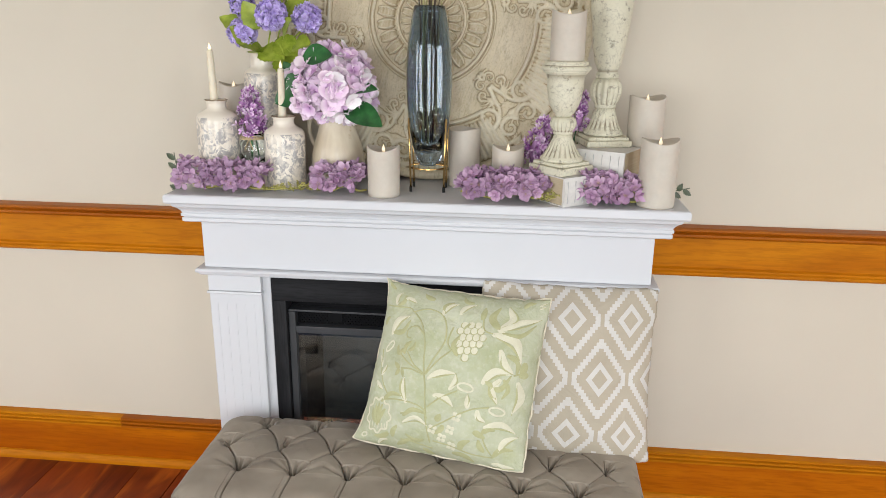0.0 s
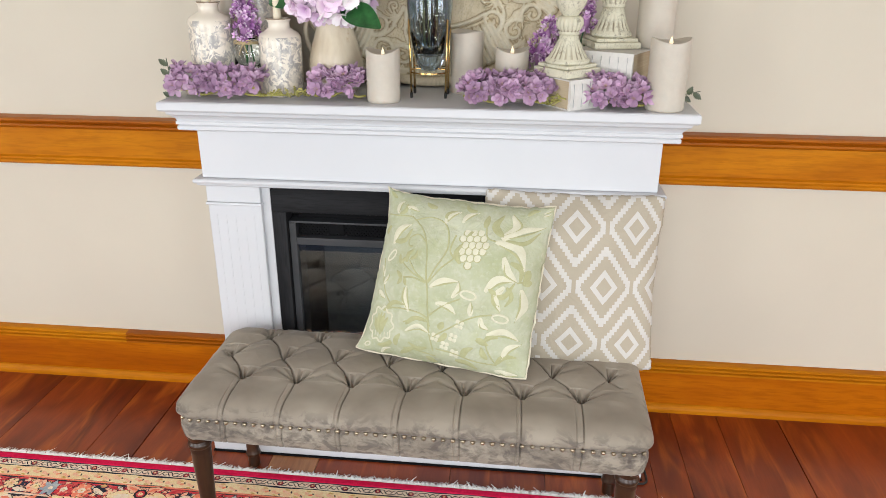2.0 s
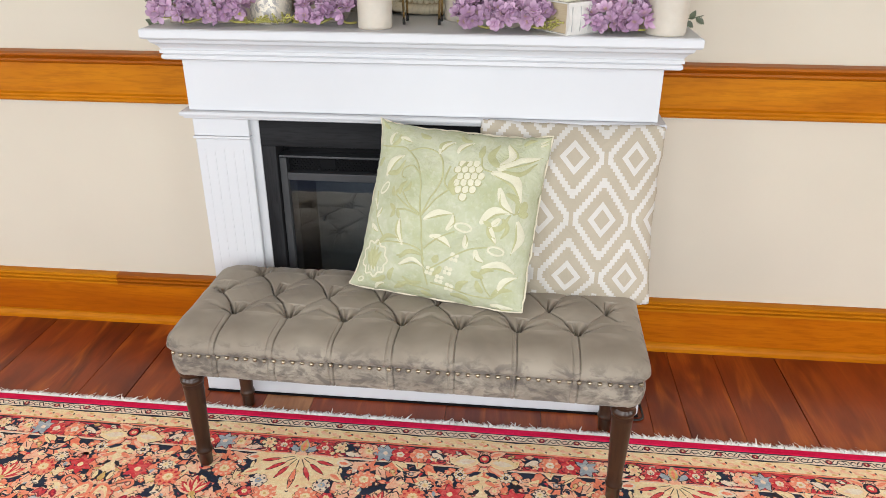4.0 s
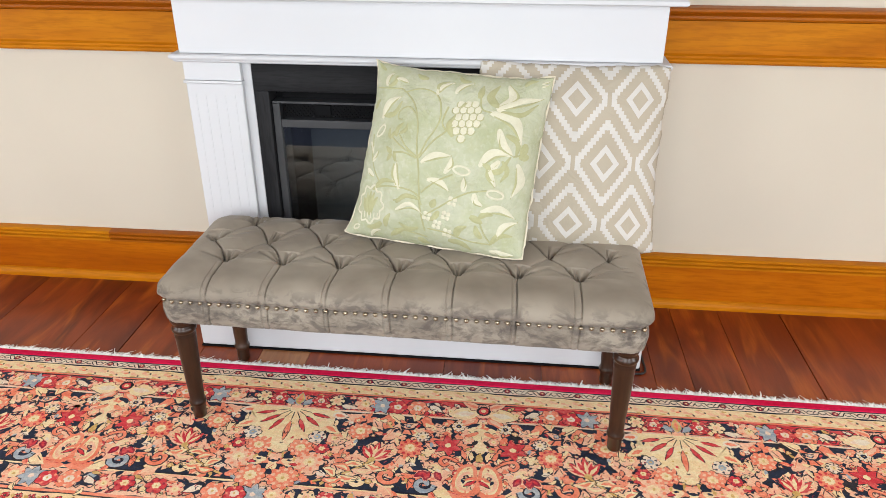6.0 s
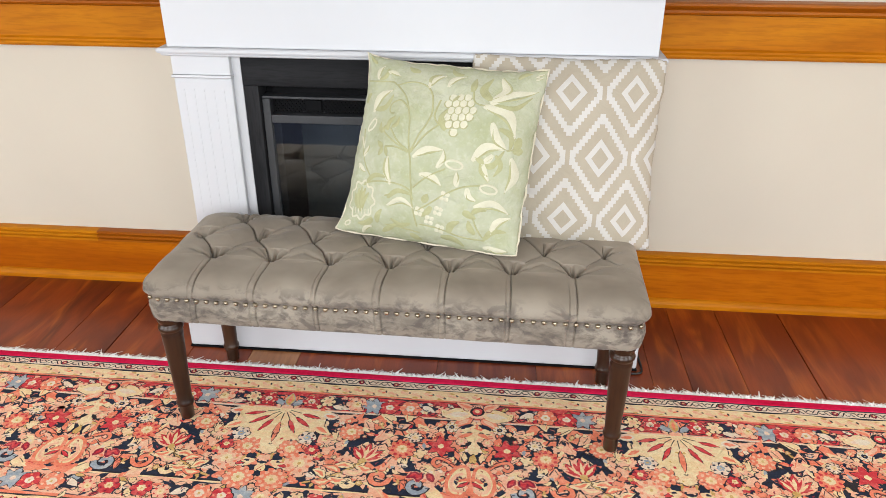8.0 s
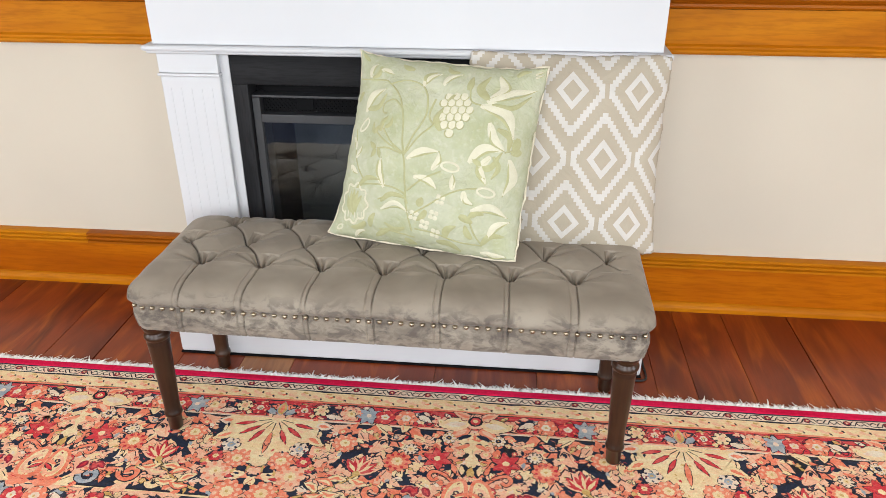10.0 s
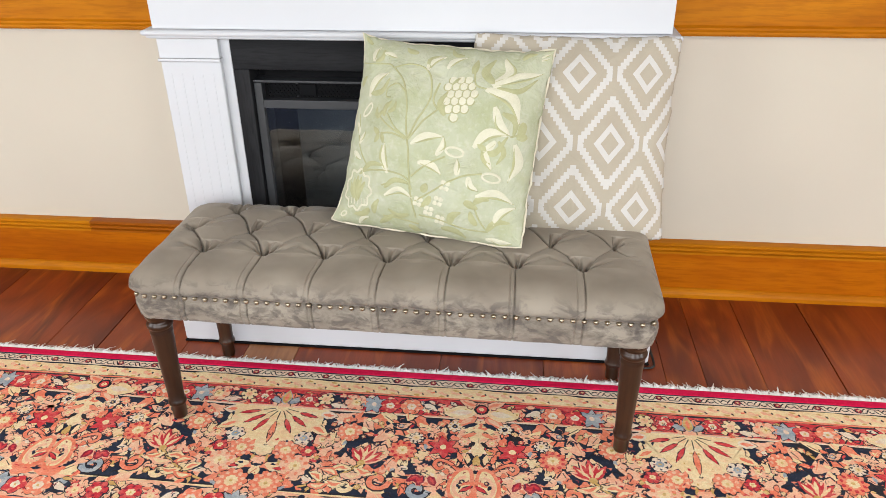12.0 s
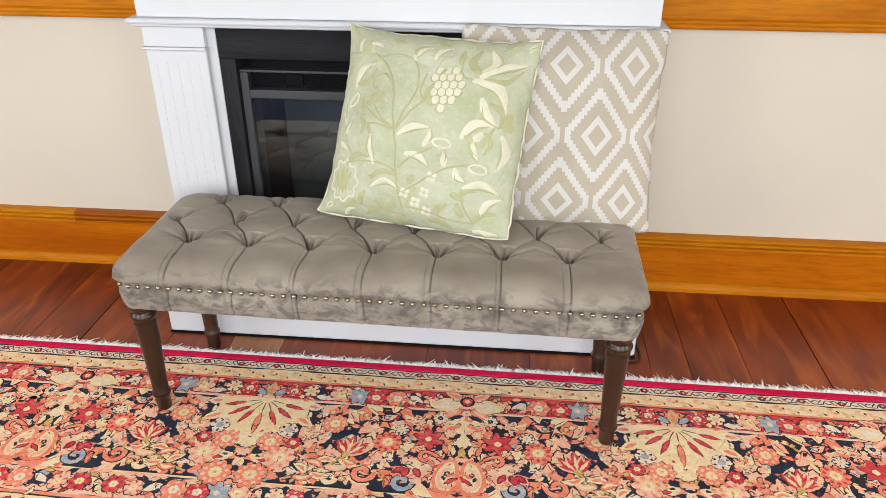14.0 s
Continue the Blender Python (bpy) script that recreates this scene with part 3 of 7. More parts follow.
def cushion_point(u, v, half, thick, side, pinch, lumps=0.0, seed=0.0):
    """A place on a filled cushion; u and v from -1 to 1."""
    e = max(0.0, (1 - abs(u) ** 2.3)) * max(0.0, (1 - abs(v) ** 2.3))
    left, right, low, top, slip, twist, ear = pinch
    pull_u = 1 - (right if u > 0 else left) * (1 - abs(v) ** ear) * abs(u) ** 2
    pull_v = 1 - (top if v > 0 else low) * (1 - abs(u) ** ear) * abs(v) ** 2
    pull_u += 0.012 * abs(u) ** 3 * noise.noise(Vector((v * 5 + seed, 3.1 * (u > 0), seed)))
    pull_v += 0.012 * abs(v) ** 3 * noise.noise(Vector((u * 5 + seed, 7.7 * (v > 0), seed)))
    pull_u += 0.016 * abs(u) ** 12 * noise.noise(Vector((v * 15 + seed, 1.7 * (u > 0), seed)))
    pull_v += 0.016 * abs(v) ** 12 * noise.noise(Vector((u * 15 + seed, 4.2 * (v > 0), seed)))
    x, y = half[0] * u * pull_u, half[1] * v * pull_v
    tuck = 1 - 0.06 * (abs(u) * abs(v)) ** 7
    x, y = x * tuck, y * tuck
    for (sx, sy), (dx, dy) in zip(((-1, -1), (1, -1), (1, 1), (-1, 1)), slip):
        w = (1 + sx * u) * (1 + sy * v) / 4
        x, y = x + dx * w, y + dy * w
    z = side * (thick * e ** 0.62 + 0.002)
    z += side * lumps * e ** 0.4 * noise.noise(Vector((u * 2.1 + seed, v * 2.1, seed)))
    z += side * 0.42 * lumps * noise.noise(Vector((u * 6 + seed, v * 6, 2 * seed))) * e ** 0.2
    rim = max(abs(u), abs(v))
    along = v if abs(u) > abs(v) else u
    z += side * 0.0065 * max(0.0, (rim - 0.72) / 0.28) * (1 - rim) * 6 * noise.noise(Vector((along * 9 + seed, rim * 2, seed)))
    return Vector((x, y, z - twist * u * v))


def cushion_mesh(half, thick, pinch, lumps, seed, n=56):
    bm = bmesh.new()
    uvl = bm.loops.layers.uv.new("UVMap")
    step = [math.sin(math.pi / 2 * (2 * k / n - 1)) * 0.55 + 0.45 * (2 * k / n - 1) for k in range(n + 1)]
    rim = {}
    for side in (1, -1):
        grid = []
        for i, u in enumerate(step):
            col = []
            for j, v in enumerate(step):
                edge = i in (0, n) or j in (0, n)
                if edge and (i, j) in rim:
                    col.append(rim[i, j])
                    continue
                p = cushion_point(u, v, half, thick if side > 0 else thick * 0.62, side, pinch, lumps, seed)
                if edge:
                    p.z = -pinch[5] * u * v
                vert = bm.verts.new(p)
                if edge:
                    rim[i, j] = vert
                col.append(vert)
            grid.append(col)
        for i in range(n):
            for j in range(n):
                q = [(i, j), (i + 1, j), (i + 1, j + 1), (i, j + 1)]
                f = bm.faces.new([grid[a][b] for a, b in q])
                for lp, (a, b) in zip(f.loops, q):
                    lp[uvl].uv = (0.5 + 0.5 * step[a], 0.5 + 0.5 * step[b])
    return bm


def piping_mesh(half, pinch, radius, n=30):
    pts = []
    for k in range(4 * n):
        s, f = divmod(k, n)
        f = 2 * f / n - 1
        u, v = ((f, -1), (1, f), (-f, 1), (-1, -f))[s]
        p = cushion_point(u, v, half, 0, 1, pinch)
        p.z = -pinch[5] * u * v
        pts.append(p)
    bm = bmesh.new()
    tube(bm, pts + [pts[0]], radius, 6)
    return bm


def basis(origin, right, up):
    r, u = Vector(right).normalized(), Vector(up)
    u = (u - r * u.dot(r)).normalized()
    n = r.cross(u)
    m = Matrix((r, u, n)).transposed().to_4x4()
    m.translation = origin
    return m


def green_cloth():
    g = Graph("sage_green_cotton")
    v = g.coords(shift=False)
    broad = g.noise(v, 11.0, 4.0, 0.6)
    tint = g.noise(v, 26.0, 3.0, 0.6)
    weave = g.noise(v, 700.0, 2.0)
    col = g.mix(g.ramp(broad, (0.3, 0.0), (0.7, 1.0)), (0.385, 0.405, 0.25), (0.51, 0.52, 0.395))
    col = g.mix(g.math("MULTIPLY", g.ramp(tint, (0.5, 0.0), (0.7, 1.0)), 0.3), col, (0.42, 0.43, 0.22))
    crease = g.noise(v, 20.0, 4.0, 0.55, 1.6)
    blotch = g.noise(v, 70.0, 4.0, 0.65)
    col = g.mix(g.math("MULTIPLY", g.ramp(blotch, (0.52, 0.0), (0.68, 1.0)), 0.3), col, (0.62, 0.62, 0.5))
    return g.finish(col, 0.9, g.bump(weave, 0.3, 0.0006, g.bump(crease, 0.55, 0.011)), Specular_IOR_Level=0.1)


GREEN = green_cloth()


def diamond_cloth():
    """Woven beige cloth: stepped white lozenges with a smaller white diamond in each."""
    g = Graph("beige_lozenge_weave")
    uv = g.t.nodes.new("ShaderNodeTexCoord").outputs["UV"]
    sep = g.t.nodes.new("ShaderNodeSeparateXYZ")
    g.put(sep.inputs[0], uv)
    PX, PY = 0.32, 0.638
    U0, V0 = 0.672, 0.5
    step = 0.0135

    def strokes(qstep):
        out = []
        for ou, ov in ((0.0, 0.0), (0.5, 0.5)):
            x = g.math("SUBTRACT", sep.outputs[0], U0)
            y = g.math("SUBTRACT", sep.outputs[1], V0)
            x = g.math("SUBTRACT", g.math("FRACT", g.math("ADD", g.math("DIVIDE", x, PX), ou + 10.5)), 0.5)
            y = g.math("SUBTRACT", g.math("FRACT", g.math("ADD", g.math("DIVIDE", y, PY), ov + 10.5)), 0.5)
            x = g.math("ABSOLUTE", g.math("MULTIPLY", x, PX))
            y = g.math("ABSOLUTE", g.math("MULTIPLY", y, PY))
            out.append((x, y))
        return out

    masks = []
    for x, y in strokes(step):
        qx = g.math("MULTIPLY", g.math("ADD", g.math("FLOOR", g.math("DIVIDE", x, step)), 0.5), step)
        d = g.math("MULTIPLY_ADD", qx, 1.33, y)
        band = g.math("MULTIPLY", g.math("LESS_THAN", d, 0.224), g.math("GREATER_THAN", d, 0.174))
        band = g.math("MULTIPLY", band, g.math("LESS_THAN", x, 0.149))
        wall = g.math("MULTIPLY", g.math("GREATER_THAN", x, 0.126), g.math("LESS_THAN", x, 0.149))
        wall = g.math("MULTIPLY", wall, g.math("LESS_THAN", y, 0.036))
        e = g.math("MULTIPLY_ADD", x, 1.23, y)
        inner = g.math("MULTIPLY", g.math("LESS_THAN", e, 0.094), g.math("GREATER_THAN", e, 0.054))
        masks += [band, wall, inner]
    m = masks[0]
    for k in masks[1:]:
        m = g.math("MAXIMUM", m, k)
    v = g.coords(shift=False)
    broad = g.noise(v, 14.0, 4.0, 0.6)
    weave = g.noise(v, 600.0, 2.0)
    base = g.mix(broad, (0.385, 0.335, 0.255), (0.46, 0.405, 0.32))
    white = g.mix(broad, (0.54, 0.518, 0.48), (0.61, 0.587, 0.55))
    col = g.mix(m, base, white)
    relief = g.math("MULTIPLY_ADD", m, 0.6, g.math("MULTIPLY", weave, 0.5))
    crease = g.noise(v, 12.0, 4.0, 0.5, 1.4)
    return g.finish(col, 0.9, g.bump(relief, 0.35, 0.0008, g.bump(crease, 0.45, 0.012)), Specular_IOR_Level=0.1)


LOZENGE = diamond_cloth()

G_HALF = (0.225, 0.222)
G_THICK, G_PINCH, G_LUMP, G_SEED = 0.095, (0.15, 0.08, 0.045, 0.125, ((-0.0238, 0.0028), (-0.0057, 0.0014), (0.0095, -0.0014), (0.0199, -0.0028)), 0.0148, 5.0), 0.016, 1.7
green_m = basis((0.0983, -0.4375, 0.6167), (0.4315, -0.0750, -0.0105), (0.0655, 0.1500, 0.3925))
green = empty("cushion", "sage green cushion with embroidered leaves and cream piping", "cushion", green_m, "cushions on the bench")
part("cover", cushion_mesh(G_HALF, G_THICK, G_PINCH, G_LUMP, G_SEED), GREEN, green, smooth=True)
part("piping", piping_mesh(G_HALF, G_PINCH, 0.0026), PIPING, green, "cream piping", smooth=True)

D_HALF = (0.229, 0.23)
lozenge_m = basis((0.381, -0.371, 0.6), (0.441, -0.003, -0.005), (0.0, 0.1, 0.432))
beige = empty("cushion", "beige cushion with stepped white lozenges, leaning against the mantel", "cushion", lozenge_m, "cushions on the bench")
part("cover", cushion_mesh(D_HALF, 0.07, (0.05, 0.09, 0.04, 0.065, (), 0.0, 3.2), 0.011, 4.2), LOZENGE, beige, smooth=True)
# ---- things on the mantel shelf ----
SH = mantel_shelf_z
WAX = surface("taupe_wax", (0.52, 0.465, 0.39), (0.56, 0.505, 0.43), 0.46, 6, 60, 0.03, 0.0008, vary=0.06, Subsurface_Weight=0.15, Subsurface_Radius=(0.006, 0.004, 0.003))
IVORY = surface("ivory_wax", (0.68, 0.6, 0.44), (0.76, 0.69, 0.53), 0.4, 6, 80, 0.05, vary=0, Subsurface_Weight=0.15, Subsurface_Radius=(0.006, 0.004, 0.003))


def flame_material():
    g = Graph("lit_flame_tip")
    return g.finish((0.9, 0.75, 0.5), 0.4, Emission_Color=(1.0, 0.82, 0.58, 1), Emission_Strength=1.0)


FLAME = flame_material()


def flame(parent, at, size):
    bm = lathe([(0.0, 0.0), (0.17, 0.1), (0.26, 0.28), (0.22, 0.5), (0.11, 0.8), (0.0, 1.1)], 12)
    bmesh.ops.scale(bm, vec=(size, size * 0.6, size), verts=bm.verts)
    bmesh.ops.translate(bm, vec=at, verts=bm.verts)
    return part("flame", bm, FLAME, parent, "small glowing flame tip", smooth=True)


def pillar_candle(x, y, z, r, h, turn=0.0, lit=True):
    """A wax pillar with a wavy, hollowed rim and a flame tip."""
    ob = empty("pillar_candle", "taupe wax pillar candle with a flame tip, standing on the mantel" if lit else "tall taupe wax pillar candle standing on the mantel", "candle", pose(x, y, z, 0, 0, turn), "pillar candles")
    bm = bmesh.new()
    n = 48
    prof = [(0.0, 0.0), (r * 0.96, 0.0), (r * 0.995, 0.003), (r, 0.008)] + [(r, 0.008 + (h - 0.012) * k / 8) for k in range(1, 9)] + [(r * 0.985, h), (r * 0.93, h - 0.001), (r * 0.88, h - 0.008), (r * 0.6, h - 0.014), (0.0, h - 0.016)]
    lathe(prof, n, bm)
    for v in bm.verts:
        a = math.atan2(v.co.y, v.co.x)
        f = max(0.0, (v.co.z - h * 0.6) / (h * 0.4)) ** 3
        dip = 0.011 * (0.5 + 0.5 * math.cos(2 * (a - 1.57))) if lit else 0.003 * math.sin(2 * a)
        v.co.z -= f * dip * min(1, math.hypot(v.co.x, v.co.y) / r)
        w = 1 + 0.0015 * noise.noise(v.co * 20)
        v.co.x, v.co.y = v.co.x * w, v.co.y * w
    part("wax", bm, WAX, ob, smooth=True)
    if lit:
        flame(ob, (0, 0, h - 0.018), 0.018)
    return ob


pillar_candle(-0.091, -0.291, SH, 0.0405, 0.127)
pillar_candle(0.1, -0.145, SH, 0.0415, 0.153, lit=False)
pillar_candle(0.216, -0.225, SH, 0.0405, 0.126, 8)
pillar_candle(0.574, -0.309, SH, 0.0445, 0.164, 4)
pillar_candle(-0.538, -0.1, SH, 0.039, 0.26, 15)

# books
def paged():
    g = Graph("yellowed_page_edges")
    v = g.coords(stretch=(1, 1, 60))
    n = g.noise(v, 8.0, 4.0, 0.7)
    b = g.noise(g.coords(), 30.0, 3.0)
    col = g.mix(n, (0.34, 0.26, 0.16), (0.62, 0.53, 0.38))
    col = g.mix(g.math("MULTIPLY", b, 0.4), col, (0.4, 0.3, 0.18))
    return g.finish(col, 0.85, g.bump(n, 0.5, 0.001))


PAGES = paged()
COVER = surface("off_white_book_cover", (0.62, 0.6, 0.56), (0.72, 0.7, 0.66), 0.55, 12, 150, 0.1, vary=0.1)
TAN = surface("tan_book_cover", (0.45, 0.38, 0.3), (0.55, 0.47, 0.38), 0.6, 12, 150, 0.1, vary=0.1)
INK = surface("grey_spine_print", (0.42, 0.42, 0.42), (0.5, 0.5, 0.5), 0.7, vary=0)


def book(x, y, z, w, d, h, turn, cover, bands=0):
    """A closed book lying flat: boards, rounded spine on its -x side, page block."""
    ob = empty("book", "old hardback book lying flat on the mantel shelf", "book", pose(x, y, z, 0, 0, turn), "stacked books")
    t = 0.003
    part("cover", boxes((-w / 2, w / 2, -d / 2, d / 2, 0, t), (-w / 2, w / 2, -d / 2, d / 2, h - t, h), bevel=0.0008), cover, ob)
    part("page_block", boxes((-w / 2 + 0.004, w / 2 - 0.003, -d / 2 + 0.003, d / 2 - 0.003, t + 0.0002, h - t - 0.0002)), PAGES, ob)
    bm = bmesh.new()
    prof = [(-w / 2 - 0.006 * math.sin(math.pi * k / 8), h * k / 8) for k in range(9)]
    lines = [[bm.verts.new((px, yy, pz)) for px, pz in prof] + [bm.verts.new((-w / 2 + 0.0035, yy, pz)) for pz in (h, 0)] for yy in (-d / 2, d / 2)]
    n = len(lines[0])
    for k in range(n):
        bm.faces.new((lines[0][k], lines[0][(k + 1) % n], lines[1][(k + 1) % n], lines[1][k]))
    bm.faces.new(lines[0])
    bm.faces.new(lines[1][::-1])
    spine = part("spine", bm, cover, ob)
    for k in range(bands):
        yy = -d / 2 + d * (0.08 + 0.84 * k / max(1, bands - 1))
        part("spine_line", boxes((-w / 2 - 0.0066, -w / 2 - 0.004, yy - 0.0003, yy + 0.0003, h * 0.12, h * 0.88)), INK, spine, "thin grey printed line")
    return ob


book(0.471, -0.165, SH, 0.2, 0.15, 0.05, 3, TAN)
book(0.475, -0.168, SH + 0.0502, 0.2, 0.155, 0.0718, 62, COVER, 7)
book(0.347, -0.262, SH, 0.16, 0.115, 0.0695, 128, COVER, 5)
box_lid = empty("box", "pale pink-beige keepsake box lying on the mantel shelf", "box", pose(-0.492, -0.19, SH, 0, 0, 4))
part("body", boxes((-0.115, 0.115, -0.075, 0.08, 0, 0.046), bevel=0.002), TAN, box_lid)
part("lid", boxes((-0.118, 0.118, -0.078, 0.083, 0.0462, 0.0618), bevel=0.002), COVER, box_lid)
pillar_candle(0.562, -0.152, SH + 0.1222, 0.045, 0.127, 20)


# painted urns
def distressed():
    g = Graph("crackled_cream_paint")
    v = g.coords()
    crack = g.t.nodes.new("ShaderNodeTexVoronoi")
    crack.feature = "DISTANCE_TO_EDGE"
    warp = g.noise(v, 18.0, 4.0, 0.6, out=1)
    add = g.t.nodes.new("ShaderNodeMix")
    add.data_type = "VECTOR"
    g.put(add.inputs[0], 0.06)
    g.put(add.inputs[4], v)
    g.put(add.inputs[5], warp)
    g.put(crack.inputs["Vector"], add.outputs[1])
    crack.inputs["Scale"].default_value = 85.0
    patch = g.noise(v, 16.0, 5.0, 0.65)
    fine = g.noise(v, 140.0, 4.0, 0.7)
    chips = g.ramp(g.noise(v, 60.0, 6.0, 0.75), (0.56, 0.0), (0.63, 1.0))
    line = g.math("MULTIPLY", g.ramp(crack.outputs["Distance"], (0.0, 1.0), (0.05, 0.0)), g.ramp(patch, (0.44, 0.0), (0.54, 1.0)))
    col = g.mix(g.ramp(patch, (0.3, 0.0), (0.7, 1.0)), (0.62, 0.59, 0.45), (0.72, 0.69, 0.55))
    col = g.mix(g.math("MULTIPLY", fine, 0.3), col, (0.45, 0.42, 0.3))
    col = g.mix(g.math("MULTIPLY", g.math("MAXIMUM", g.math("MULTIPLY", line, 0.5), g.math("MULTIPLY", chips, 0.8)), 0.85), col, (0.17, 0.15, 0.11))
    # browner where the profile and flutes are concave
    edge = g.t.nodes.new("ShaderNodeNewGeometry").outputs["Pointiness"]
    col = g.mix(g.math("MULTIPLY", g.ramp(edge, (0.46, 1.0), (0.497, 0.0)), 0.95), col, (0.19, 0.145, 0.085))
    return g.finish(col, 0.62, g.bump(g.math("SUBTRACT", fine, g.math("MULTIPLY", line, 2.0)), 0.35, 0.0015))


URN = distressed()


def square_base(bm, half, z0, z1, turn, step=0.0):
    m = pose(0, 0, 0, 0, 0, turn)
    before = set(bm.verts)
    box(bm, -half, half, -half, half, z0, z1, 0.003)
    if step:
        box(bm, -half + step, half - step, -half + step, half - step, z1 + 0.0002, z1 + 0.009, 0.003)
    for v in bm.verts:
        if v not in before:
            v.co = m @ v.co


def fluted(count, amount, z0, z1):
    return lambda a, z: 1 + (amount * abs(math.cos(count * a / 2)) - amount / 2 if z0 < z < z1 else 0)


short_urn = empty("urn_candlestick", "distressed cream urn candlestick standing on a book", "candlestick", pose(0.347, -0.272, SH + 0.0698))
bm = bmesh.new()
square_base(bm, 0.056, 0.0, 0.019, 43, 0.007)
part("base", bm, URN, short_urn)
foot = [(0.0, 0.0285), (0.05, 0.0285), (0.052, 0.032), (0.05, 0.036), (0.044, 0.041), (0.036, 0.054), (0.028, 0.071), (0.023, 0.084), (0.021, 0.092), (0.0, 0.092)]
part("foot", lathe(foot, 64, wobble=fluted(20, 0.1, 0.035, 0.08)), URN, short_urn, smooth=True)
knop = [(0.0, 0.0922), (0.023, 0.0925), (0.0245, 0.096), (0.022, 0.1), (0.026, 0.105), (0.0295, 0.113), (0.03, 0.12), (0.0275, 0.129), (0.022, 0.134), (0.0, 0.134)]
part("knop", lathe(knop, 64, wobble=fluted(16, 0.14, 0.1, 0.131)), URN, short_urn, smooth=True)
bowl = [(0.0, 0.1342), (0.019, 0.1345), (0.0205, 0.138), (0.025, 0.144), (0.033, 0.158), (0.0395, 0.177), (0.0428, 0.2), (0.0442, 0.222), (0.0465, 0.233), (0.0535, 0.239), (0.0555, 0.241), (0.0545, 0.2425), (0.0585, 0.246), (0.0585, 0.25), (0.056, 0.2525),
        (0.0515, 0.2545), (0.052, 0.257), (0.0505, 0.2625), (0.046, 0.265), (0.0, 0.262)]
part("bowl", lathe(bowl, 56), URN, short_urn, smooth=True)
pillar_candle(0.347, -0.272, SH + 0.0698 + 0.2625, 0.0405, 0.118)

tall_urn = empty("urn_vase", "tall distressed cream baluster urn standing on stacked books", "vase", pose(0.456, -0.158, SH + 0.1222))
bm = bmesh.new()
square_base(bm, 0.058, 0.0, 0.016, 12, 0.006)
part("base", bm, URN, tall_urn)
foot = [(0.0, 0.0255), (0.046, 0.0255), (0.05, 0.03), (0.047, 0.035), (0.041, 0.041), (0.034, 0.055), (0.0285, 0.075), (0.025, 0.093), (0.0, 0.093)]
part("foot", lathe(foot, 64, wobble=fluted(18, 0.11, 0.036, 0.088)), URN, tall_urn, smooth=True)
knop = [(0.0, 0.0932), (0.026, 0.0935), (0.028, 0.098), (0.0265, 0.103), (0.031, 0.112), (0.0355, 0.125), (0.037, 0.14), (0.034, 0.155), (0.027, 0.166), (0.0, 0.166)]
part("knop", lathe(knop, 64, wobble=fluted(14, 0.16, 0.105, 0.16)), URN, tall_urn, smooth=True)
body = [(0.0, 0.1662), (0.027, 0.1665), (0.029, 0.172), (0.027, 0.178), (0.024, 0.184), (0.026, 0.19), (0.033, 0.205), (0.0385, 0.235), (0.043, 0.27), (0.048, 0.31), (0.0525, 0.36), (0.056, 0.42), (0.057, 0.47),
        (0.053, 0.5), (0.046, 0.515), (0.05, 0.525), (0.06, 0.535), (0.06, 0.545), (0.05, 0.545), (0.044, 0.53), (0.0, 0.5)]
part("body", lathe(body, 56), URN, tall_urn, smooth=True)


# transfer-printed bottles
def transferware():
    g = Graph("grey_transfer_print_glaze")
    v = g.coords()
    n1 = g.noise(v, 34.0, 5.0, 0.62, 1.8)
    n2 = g.noise(v, 95.0, 4.0, 0.6, 1.2)
    n3 = g.noise(v, 26.0, 3.0, 0.5)
    leaf = g.math("MULTIPLY", g.ramp(n1, (0.46, 0.0), (0.49, 1.0)), g.ramp(n2, (0.4, 0.3), (0.5, 1.0)))
    leaf = g.math("MULTIPLY", leaf, g.ramp(n3, (0.36, 0.25), (0.5, 1.0)))
    obj = g.t.nodes.new("ShaderNodeTexCoord").outputs["Object"]
    sep = g.t.nodes.new("ShaderNodeSeparateXYZ")
    g.put(sep.inputs[0], obj)
    base = g.mix(n3, (0.7, 0.63, 0.52), (0.78, 0.72, 0.62))
    grey = g.mix(n2, (0.25, 0.235, 0.225), (0.43, 0.41, 0.385))
    return base, grey, leaf, sep, g


def transfer_material(top):
    base, grey, leaf, sep, g = transferware()
    print_zone = g.math("LESS_THAN", sep.outputs[2], top)
    col = g.mix(g.math("MULTIPLY", leaf, print_zone), base, grey)
    return g.finish(col, 0.3, Coat_Weight=0.3, Coat_Roughness=0.12)


RIM_BROWN = surface("worn_brown_rim", (0.2, 0.14, 0.09), (0.34, 0.25, 0.17), 0.5, 60, 200, vary=0)


